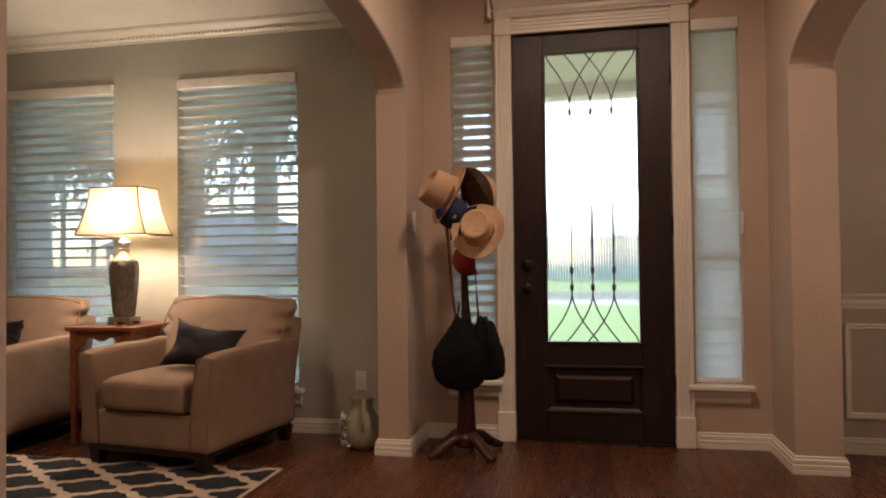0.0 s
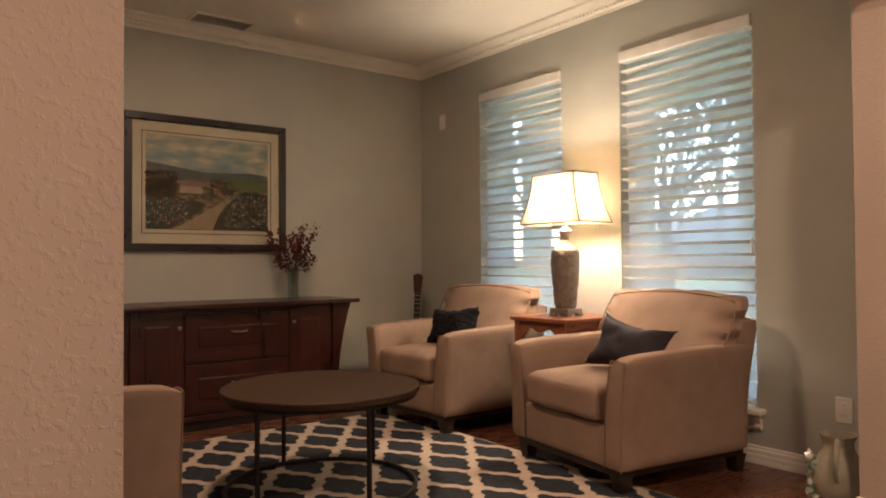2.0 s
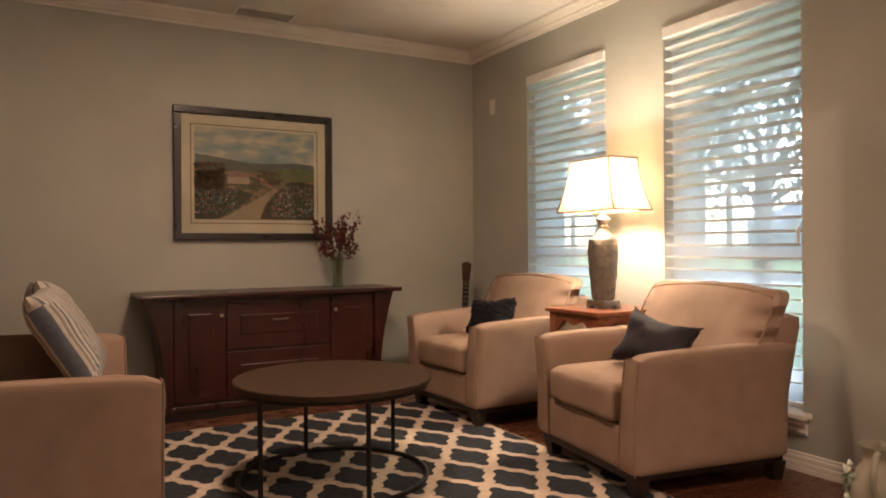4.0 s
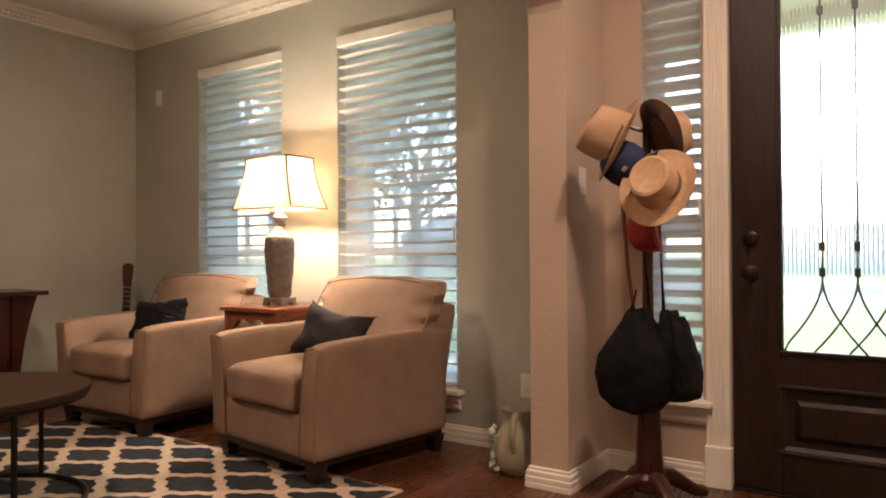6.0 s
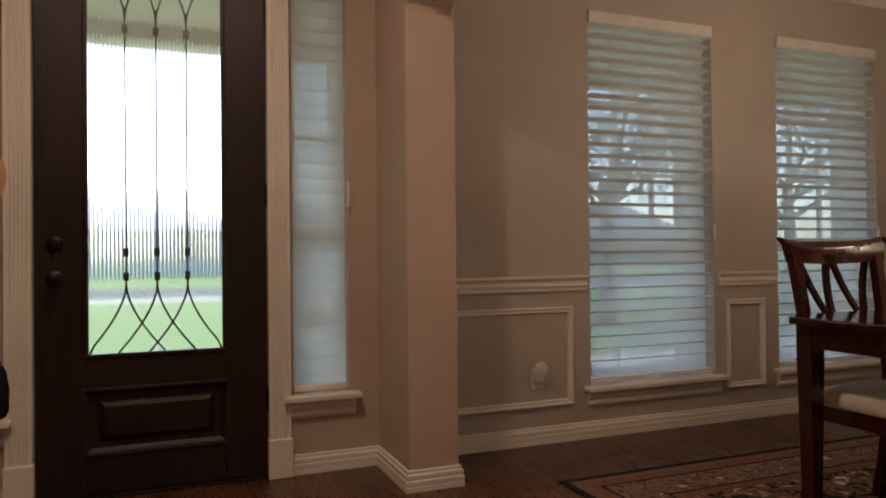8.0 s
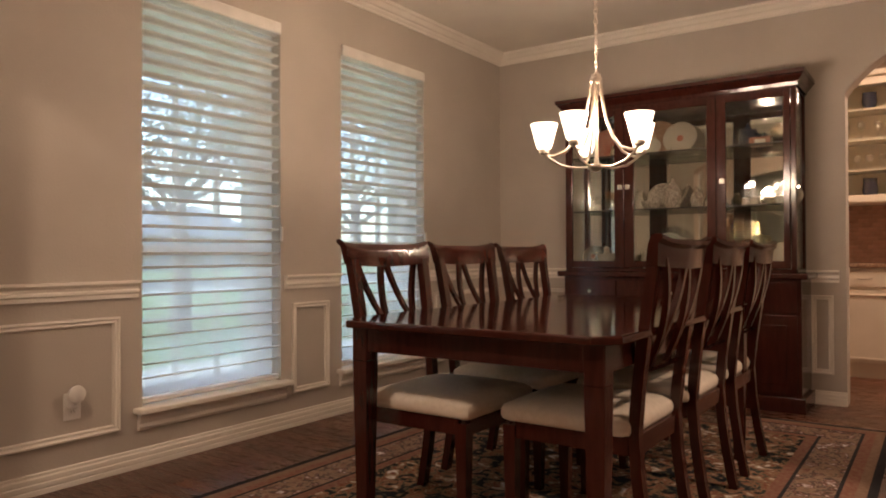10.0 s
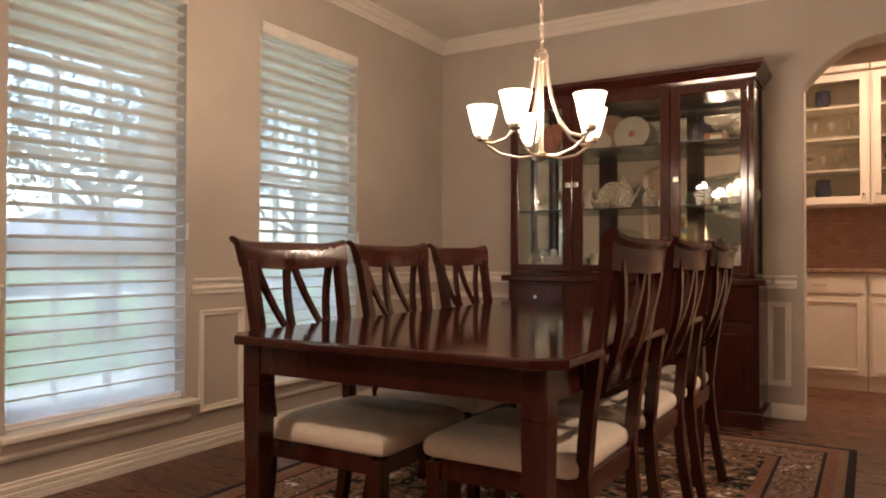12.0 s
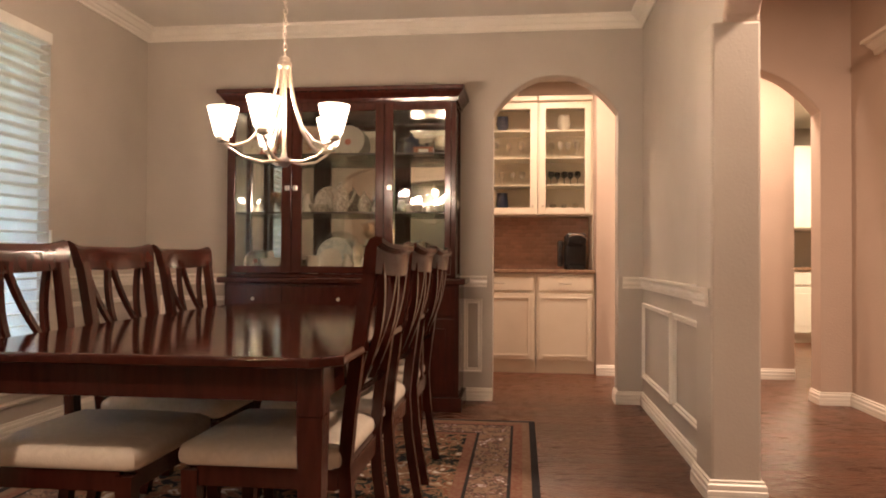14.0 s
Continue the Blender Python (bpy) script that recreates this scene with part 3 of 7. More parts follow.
def window(name, x0, x1, z0, z1, cols, meet):
    w = thing(name, "white double-hung window with thin bars and a cream sill", "window", pose(0, 0, 0), kind="structure")
    y0, y1 = 4.15, 4.20
    for a, b, c, d in ((x0, x1, z1 - 0.05, z1), (x0, x1, z0, z0 + 0.06), (x0, x0 + 0.045, z0 + 0.06, z1 - 0.05), (x1 - 0.045, x1, z0 + 0.06, z1 - 0.05)):
        part("window_frame", box(B(), a, b, y0, y1 + 0.02, c, d, 0.004), TRIM, w)
    part("meeting_rail", box(B(), x0 + 0.045, x1 - 0.045, y0 + 0.004, y1, meet - 0.025, meet + 0.025, 0.004), TRIM, w)
    for k in range(1, cols):
        x = x0 + 0.045 + (x1 - x0 - 0.09) * k / cols
        for c, d in ((z0 + 0.06, meet - 0.025), (meet + 0.025, z1 - 0.05)):
            part("glazing_bar", box(B(), x - 0.009, x + 0.009, y0 + 0.012, y1 - 0.006, c, d), TRIM, w)
    for c, d, rows in ((z0 + 0.06, meet - 0.025, 2), (meet + 0.025, z1 - 0.05, 3)):
        for k in range(1, rows):
            z = c + (d - c) * k / rows
            part("glazing_bar", box(B(), x0 + 0.045, x1 - 0.045, y0 + 0.014, y1 - 0.008, z - 0.009, z + 0.009), TRIM, w)
        p = part("pane", box(B(), x0 + 0.045, x1 - 0.045, y0 + 0.026, y0 + 0.03, c, d), GLASS, w)
        p.visible_shadow = False
    bm = box(B(), x0 - 0.045, x1 + 0.045, 3.935, 4.15, z0 - 0.022, z0 + 0.004, 0.006)
    part("window_sill", bm, TRIM, w)
    part("apron", molding(B(), [(x1 + 0.025, 3.999), (x0 - 0.025, 3.999)], [(0, z0 - 0.10), (0.012, z0 - 0.10), (0.02, z0 - 0.085), (0.016, z0 - 0.07), (0.028, z0 - 0.05), (0.028, z0 - 0.036), (0.042, z0 - 0.024), (0, z0 - 0.024)]), TRIM, w)
    return w


def shade(x0, x1, z0, z1, pitch, tilt, group):
    """A sheer shade with cloth vanes between two veils, in the window's reveal."""
    s = thing("window_shade", "white sheer shade with open horizontal fabric vanes, lowered", "window shade", pose(0, 0, 0), group)
    y = 4.03
    part("headrail", box(B(), x0 + 0.002, x1 - 0.002, 3.985, 4.07, z1 - 0.068, z1 - 0.002, 0.008, 3), WHITE, s, "ivory fabric-covered headrail")
    part("bottom_rail", box(B(), x0 + 0.006, x1 - 0.006, 4.012, 4.05, z0 + 0.012, z0 + 0.04, 0.006), WHITE, s)
    n = int((z1 - z0 - 0.12) / pitch)
    me = None
    for k in range(n):
        z = z1 - 0.09 - (k + 0.5) * pitch
        if me is None:
            bm = B()
            prof = []
            for i in range(7):
                u = i / 6 - 0.5
                prof.append((u * 0.056, 0.005 * math.sin(math.pi * 2 * u) - u * tilt))
            prof += [(a, b - 0.0012) for a, b in prof[::-1]]
            prism(bm, [(a, b) for a, b in prof], "x", x0 + 0.008, x1 - 0.008)
            me = mesh("vane", bm, VANE, True)
        v = new("vane", me)
        v.parent, v.location = s, (0, y, z)
    for nm, yy in (("front_veil", y - 0.034), ("back_veil", y + 0.034)):
        bm = B()
        q = [bm.verts.new(c) for c in ((x0 + 0.008, yy, z0 + 0.03), (x1 - 0.008, yy, z0 + 0.03), (x1 - 0.008, yy, z1 - 0.06), (x0 + 0.008, yy, z1 - 0.06))]
        bm.faces.new(q)
        part(nm, bm, SHEER if nm == "front_veil" else BACKVEIL, s, "sheer white gauze")
    part("cord_guide", box(B(), x1 - 0.012, x1 - 0.002, 3.975, 3.99, z0 + 0.78, z0 + 0.86, 0.003), WHITE, s)
    return s


for k, wd in enumerate(WINDOWS):
    window(f"window_{k + 1}", *wd, 3, 1.0)
    shade(*wd, 0.065, 0.014, "shades over the front windows")
window("window_5", *SIDELIGHTS[0], 1, 1.1)
window("window_6", *SIDELIGHTS[1], 1, 1.1)
shade(*SIDELIGHTS[0], 0.065, 0.036, "shades over the front windows")
# the other side shade hangs closed
x0, x1, z0, z1 = SIDELIGHTS[1]
s = thing("window_shade", "white closed fabric shade with soft horizontal folds", "window shade")
part("headrail", box(B(), x0 + 0.002, x1 - 0.002, 3.985, 4.07, z1 - 0.068, z1 - 0.002, 0.008, 3), WHITE, s)
part("bottom_rail", box(B(), x0 + 0.006, x1 - 0.006, 4.012, 4.05, z0 + 0.012, z0 + 0.04, 0.006), WHITE, s)
me = None
for k in range(int((z1 - z0 - 0.10) / 0.068) + 1):
    if me is None:
        bm = B()
        prof = [(-0.002 * math.sin(math.pi * i / 8) - 0.004 * (1 - i / 8), -0.036 + 0.072 * i / 8) for i in range(9)]
        prism(bm, prof + [(p_ + 0.0012, q_) for p_, q_ in prof[::-1]], "x", x0 + 0.008, x1 - 0.008)
        me = mesh("closed_vane", bm, HONEY, True)
    v = new("closed_vane", me)
    v.parent, v.location = s, (0, 4.036, z1 - 0.10 - k * 0.068)
part("cord_guide", box(B(), x1 - 0.010, x1 + 0.004, 3.972, 3.985, 1.20, 1.32, 0.003), WHITE, s)

# ---- front door ----
d = thing("door_1", "dark stained wooden front door with a tall leaded ribbed glass", "door", kind="structure")
dx0, dx1, py0, py1 = DOOR[0] + 0.004, DOOR[1] - 0.004, 4.015, 4.06
PX0, PX1, PZ0, PZ1 = -0.29, 0.231, 0.585, 2.275
part("stile", box(B(), dx0, PX0 - 0.012, py0, py1, 0.012, 2.425, 0.003), DOORWOOD, d)
part("stile", box(B(), PX1 + 0.012, dx1, py0, py1, 0.012, 2.425, 0.003), DOORWOOD, d)
part("top_rail", box(B(), PX0 - 0.012, PX1 + 0.012, py0, py1, PZ1 + 0.012, 2.425, 0.003), DOORWOOD, d)
part("lock_rail", box(B(), PX0 - 0.012, PX1 + 0.012, py0, py1, 0.435, PZ0 - 0.012, 0.003), DOORWOOD, d)
part("bottom_rail", box(B(), PX0 - 0.012, PX1 + 0.012, py0, py1, 0.012, 0.175, 0.003), DOORWOOD, d)
bm = B()
ring = []
for inset, y in ((0.0, 4.03), (0.02, 4.046), (0.045, 4.046), (0.07, 4.022)):
    ring.append([bm.verts.new(c) for c in ((PX0 - 0.012 + inset, y, 0.175 + inset), (PX1 + 0.012 - inset, y, 0.175 + inset), (PX1 + 0.012 - inset, y, 0.435 - inset), (PX0 - 0.012 + inset, y, 0.435 - inset))])
for a, b in zip(ring, ring[1:]):
    for k in range(4):
        bm.faces.new((a[k], a[(k + 1) % 4], b[(k + 1) % 4], b[k]))
bm.faces.new(ring[-1])
bmesh.ops.recalc_face_normals(bm, faces=bm.faces)
part("raised_panel", bm, DOORWOOD, d)
for nm, (a, b, c, e) in {"panel_bead": (PX0 - 0.022, PX1 + 0.022, 0.432, 0.446), "panel_bead_low": (PX0 - 0.022, PX1 + 0.022, 0.166, 0.180)}.items():
    part("panel_bead", box(B(), a, b, 4.006, 4.03, c, e, 0.004), DOORWOOD, d)
for a, b, c, e in ((PX0 - 0.018, PX0, PZ0, PZ1), (PX1, PX1 + 0.018, PZ0, PZ1), (PX0 - 0.018, PX1 + 0.018, PZ1, PZ1 + 0.018), (PX0 - 0.018, PX1 + 0.018, PZ0 - 0.018, PZ0)):
    part("glazing_bead", box(B(), a, b, 4.004, 4.04, c, e, 0.005), DOORWOOD, d)
REED = bpy.data.materials.new("reeded_glass")
REED.use_nodes = True
rp = REED.node_tree.nodes["Principled BSDF"]
rp.inputs["Transmission Weight"].default_value, rp.inputs["Roughness"].default_value, rp.inputs["IOR"].default_value = 1.0, 0.07, 1.45
rp.inputs["Base Color"].default_value = (0.95, 0.97, 0.96, 1)
bm = B()
ribs, prev = 34, None
for k in range(ribs * 6 + 1):
    x = PX0 + (PX1 - PX0) * k / (ribs * 6)
    y = 4.022 - 0.0032 * abs(math.sin(math.pi * k / 6))
    col = [bm.verts.new((x, y, PZ0)), bm.verts.new((x, y, PZ1))]
    if prev:
        bm.faces.new((prev[0], col[0], col[1], prev[1]))
    prev = col
back = [bm.verts.new(c) for c in ((PX0, 4.0265, PZ0), (PX1, 4.0265, PZ0), (PX1, 4.0265, PZ1), (PX0, 4.0265, PZ1))]
bm.faces.new(back[::-1])
p = part("pane", bm, REED, d, "reeded clear glass", True)
p.visible_shadow = False
LEAD = mat("lead_came", (0.10, 0.10, 0.105), None, 20, 0.45, metal=0.7)
cx = [PX0 + (PX1 - PX0) * t for t in (0.27, 0.5, 0.73)]


def came(pts, w=0.008):
    bm = slab_path(B(), pts, w, 0.005)
    part("lead_came", bm, LEAD, d)


for x in cx:
    came([(x, 4.0135, 0.86), (x, 4.0135, 2.02)], 0.0075)
    for z in (0.90, 1.00, 1.93):
        part("came_knot", box(B(), x - 0.011, x + 0.011, 4.0085, 4.0185, z - 0.018, z + 0.018, 0.003), LEAD, d)
    for sgn in (-1, 1):
        for z0_, z1_ in ((0.86, PZ0), (1.98, PZ1)):
            pts = []
            for k in range(9):
                t = k / 8
                xx = x + sgn * 0.15 * t**1.6
                pts.append((min(max(xx, PX0 + 0.004), PX1 - 0.004), 4.0135, z0_ + (z1_ - z0_) * t))
            came(pts)
for nm, z, r in (("deadbolt", 1.035, 0.032), ("knob", 0.897, 0.030)):
    bm = B()
    tube(bm, [(-0.41, 4.014, z), (-0.41, 4.004, z), (-0.41, 3.998, z)], [r, r, r * 0.7], 20)
    if nm == "knob":
        tube(bm, [(-0.41, 4.0, z), (-0.41, 3.97, z), (-0.41, 3.955, z), (-0.41, 3.935, z), (-0.41, 3.928, z)], [0.011, 0.011, 0.027, 0.027, 0.012], 16)
    else:
        box(bm, -0.418, -0.402, 3.975, 4.0, z - 0.02, z + 0.02, 0.004)
    part(nm, bm, BRONZE, d, "dark bronze " + nm, True)
for z in (0.35, 1.25, 2.1):
    part("hinge", tube(B(), [(dx1 + 0.001, 4.008, z - 0.05), (dx1 + 0.001, 4.008, z + 0.05)], 0.006, 8), BRONZE, d)
part("threshold", box(B(), DOOR[0], DOOR[1], 3.985, 4.12, 0.001, 0.012, 0.004), BRONZE, d, "low bronze threshold")

c = thing("door_casing", "cream fluted door casing with plinths and a dentilled crown head", "door casing", kind="structure")
for x0, x1 in ((-0.582, -0.488), (0.424, 0.518)):
    out = [(x0, 3.999), (x0, 3.968)]
    w = x1 - x0
    for k in range(5):
        a = x0 + 0.012 + (w - 0.024) * k / 5
        b = a + (w - 0.024) / 5
        out += [(a + 0.002, 3.968), (a + 0.005, 3.976), (b - 0.005, 3.976), (b - 0.002, 3.968)]
    out += [(x1, 3.968), (x1, 3.999)]
    part("fluted_board", prism(B(), out, "z", 0.172, 2.40), TRIM, c)
    part("plinth", box(B(), x0 - 0.006, x1 + 0.006, 3.955, 3.999, 0.0, 0.172, 0.004), TRIM, c)
    part("corner_block", box(B(), x0 - 0.004, x1 + 0.004, 3.958, 3.999, 2.40, 2.50, 0.006), TRIM, c)
bm = B()
out = [(3.999, 2.405), (3.968, 2.405)]
for k in range(4):
    z = 2.412 + k * 0.021
    out += [(3.968, z + 0.002), (3.976, z + 0.005), (3.976, z + 0.016), (3.968, z + 0.019)]
out += [(3.968, 2.497), (3.999, 2.497)]
part("fluted_board", prism(bm, out, "x", -0.488, 0.424), TRIM, c)
HEADP = [(0, 2.50), (0.045, 2.50), (0.05, 2.512), (0.058, 2.52), (0.058, 2.546), (0.07, 2.55), (0.09, 2.575), (0.112, 2.59), (0.115, 2.612), (0, 2.612)]
part("head_crown", molding(B(), [(0.522, 3.999), (-0.586, 3.999)], HEADP), TRIM, c)
bm = B()
for k in range(54):
    x = -0.60 + k * 0.0215
    box(bm, x, x + 0.011, 3.93, 3.945, 2.524, 2.542)
tagged(part("dentils", bm, TRIM, c), kind="stuff")
for x in (-0.60, 0.52):
    part("crown_return", box(B(), x - 0.02 if x < 0 else x, x if x < 0 else x + 0.02, 3.93, 3.999, 2.5, 2.612, 0.006), TRIM, c)

# ---- outside ----
plain("ground", -400, 400, -400, 500, -0.45, -0.35, GRASS, "wide green lawn in front of the house")
plain("porch_slab", -6, 7, 4.34, 6.7, -0.35, -0.03, CONCRETE, "pale concrete porch floor")
plain("porch_ceiling", -6, 7, 4.34, 6.9, 2.72, 2.8, PORCHWHITE, "beige porch ceiling")
plain("porch_beam", -6, 7, 6.45, 6.75, 2.60, 2.72, PORCHWHITE, "beige porch beam")
plain("road", -400, 400, 26, 33, -0.35, -0.342, ASPHALT, "grey street past the lawn")
plain("pavement", -400, 400, 23.5, 25, -0.35, -0.338, CONCRETE, "pale concrete sidewalk")
for x in (-6.0, -3.3, 1.7, 5.75):
    p = thing("porch_column", "round white porch column on a square base", "column", pose(x, 6.6, -0.03), "porch columns")
    part("shaft", lathe(B(), [(0.13, 0.12), (0.135, 0.5), (0.125, 1.6), (0.11, 2.3)], 24), PORCHWHITE, p, "", True)
    part("base", box(B(), -0.17, 0.17, -0.17, 0.17, 0, 0.12, 0.01), PORCHWHITE, p)
    part("capital", box(B(), -0.16, 0.16, -0.16, 0.16, 2.3, 2.63, 0.01), PORCHWHITE, p)


def tree(x, y, h, r, seed, leaves):
    rnd = random.Random(seed)
    t = thing("tree", "spreading oak tree with grey bark and small dark leaves", "tree", pose(x, y, -0.36), "front yard trees")
    bm = B()
    tube(bm, [(0, 0, 0), (0.05, 0, h * 0.2), (-0.03, 0.04, h * 0.42)], [0.2, 0.14, 0.10], 10)
    tips = []
    for k in range(9):
        a = k * 2.4 + rnd.uniform(-0.3, 0.3)
        z0 = h * rnd.uniform(0.26, 0.42)
        L = r * rnd.uniform(0.7, 1.05)
        pts = [(0, 0, z0)]
        for i in range(1, 5):
            f = i / 4
            pts.append((math.cos(a) * L * f + rnd.uniform(-0.2, 0.2), math.sin(a) * L * f + rnd.uniform(-0.2, 0.2), z0 + (h * 0.5) * f**1.2 * rnd.uniform(0.5, 1.0)))
        tube(bm, pts, [0.065, 0.045, 0.03, 0.018, 0.008], 6)
        tips += pts[2:]
    part("trunk", bm, BARK, t, "", True)
    bm = B()
    for _ in range(leaves):
        c0 = Vector(rnd.choice(tips)) + Vector((rnd.gauss(0, 0.55), rnd.gauss(0, 0.55), rnd.gauss(0.1, 0.4)))
        u = Vector((rnd.gauss(0, 1), rnd.gauss(0, 1), rnd.gauss(0, 1))).normalized()
        v = u.orthogonal().normalized()
        s = rnd.uniform(0.05, 0.11)
        bm.faces.new([bm.verts.new(c0 + q) for q in (u * s, v * s * 0.4, -u * s, -v * s * 0.4)])
    tagged(part("crown", bm, LEAF, t), kind="stuff")


tree(7.8, 12.0, 6.5, 3.3, 3, 8000)
tree(-8.4, 12.5, 6.8, 3.3, 5, 5000)
tree(13.5, 13.0, 7.0, 3.4, 8, 7000)
tree(-13.5, 14.0, 7.5, 3.6, 11, 7000)
for x, y, w in ((-34, 62, 18), (2, 58, 26), (42, 64, 17)):
    h = thing("house", "far brick house across the street, paled for glare, with a grey hipped roof", "house", pose(x, y, -0.36), "houses across the street")
    part("wall", box(B(), -w / 2, w / 2, -5, 5, 0, 3.2), BRICK_FAR, h)
    bm = B()
    lo = [bm.verts.new(v) for v in ((-w / 2 - 0.6, -5.6, 3.2), (w / 2 + 0.6, -5.6, 3.2), (w / 2 + 0.6, 5.6, 3.2), (-w / 2 - 0.6, 5.6, 3.2))]
    hi = [bm.verts.new(v) for v in ((-w / 4, 0, 6.4), (w / 4, 0, 6.4))]
    for q in ((lo[0], lo[1], hi[1], hi[0]), (lo[2], lo[3], hi[0], hi[1]), (lo[1], lo[2], hi[1]), (lo[3], lo[0], hi[0]), lo[::-1]):
        bm.faces.new(q)
    part("roof", bm, ROOF_FAR, h)
    for k in (-0.3, 0.0, 0.3):
        wn = part("window", box(B(), k * w - 0.8, k * w + 0.8, -5.06, -4.99, 0.9, 2.4), TRIM, h)
        part("pane", box(B(), k * w - 0.7, k * w + 0.7, -5.08, -5.061, 1.0, 2.3), BLUEGLASS, wn)

# ---- sitting room ----


def leg(bm, x, y, z0, z1, a, b):
    """A square leg, b wide at the foot and a at the top."""
    lo = [bm.verts.new((x + sx * b, y + sy * b, z0)) for sx, sy in ((-1, -1), (1, -1), (1, 1), (-1, 1))]
    hi = [bm.verts.new((x + sx * a, y + sy * a, z1)) for sx, sy in ((-1, -1), (1, -1), (1, 1), (-1, 1))]
    bm.faces.new(lo[::-1])
    bm.faces.new(hi)
    for k in range(4):
        bm.faces.new((lo[k], lo[(k + 1) % 4], hi[(k + 1) % 4], hi[k]))
    return bm


def soft_box(bm, x0, x1, y0, y1, z0, z1, bevel, crown=0.0, n=10, lump=0.0):
    """A stuffed block: rounded, with a crowned top."""
    m = B()
    box(m, x0, x1, y0, y1, z0, z1)
    bmesh.ops.subdivide_edges(m, edges=m.edges, cuts=n, use_grid_fill=True)
    cx, cy, cz = (x0 + x1) / 2, (y0 + y1) / 2, (z0 + z1) / 2
    hx, hy, hz = (x1 - x0) / 2, (y1 - y0) / 2, (z1 - z0) / 2
    for v in m.verts:
        d = [v.co.x - cx, v.co.y - cy, v.co.z - cz]
        e = [max(abs(d[i]) - (h - bevel), 0) for i, h in enumerate((hx, hy, hz))]
        L = math.sqrt(sum(q * q for q in e))
        if L > bevel:
            for i, h in enumerate((hx, hy, hz)):
                if e[i]:
                    d[i] = math.copysign((h - bevel) + e[i] / L * bevel, d[i])
        u, w = (v.co.x - cx) / hx, (v.co.y - cy) / hy
        if d[2] > 0:
            d[2] += crown * max(1 - u * u, 0) * max(1 - w * w, 0)
        if lump:
            s = lump * noise.noise(Vector((d[0] * 6 + cx, d[1] * 6, d[2] * 6)))
            d = [q * (1 + s / max(abs(q), 0.08)) for q in d]
        v.co = (cx + d[0], cy + d[1], cz + d[2])
    me = bpy.data.meshes.new("tmp")
    m.to_mesh(me)
    m.free()
    bm.from_mesh(me)
    bpy.data.meshes.remove(me)
    return bm


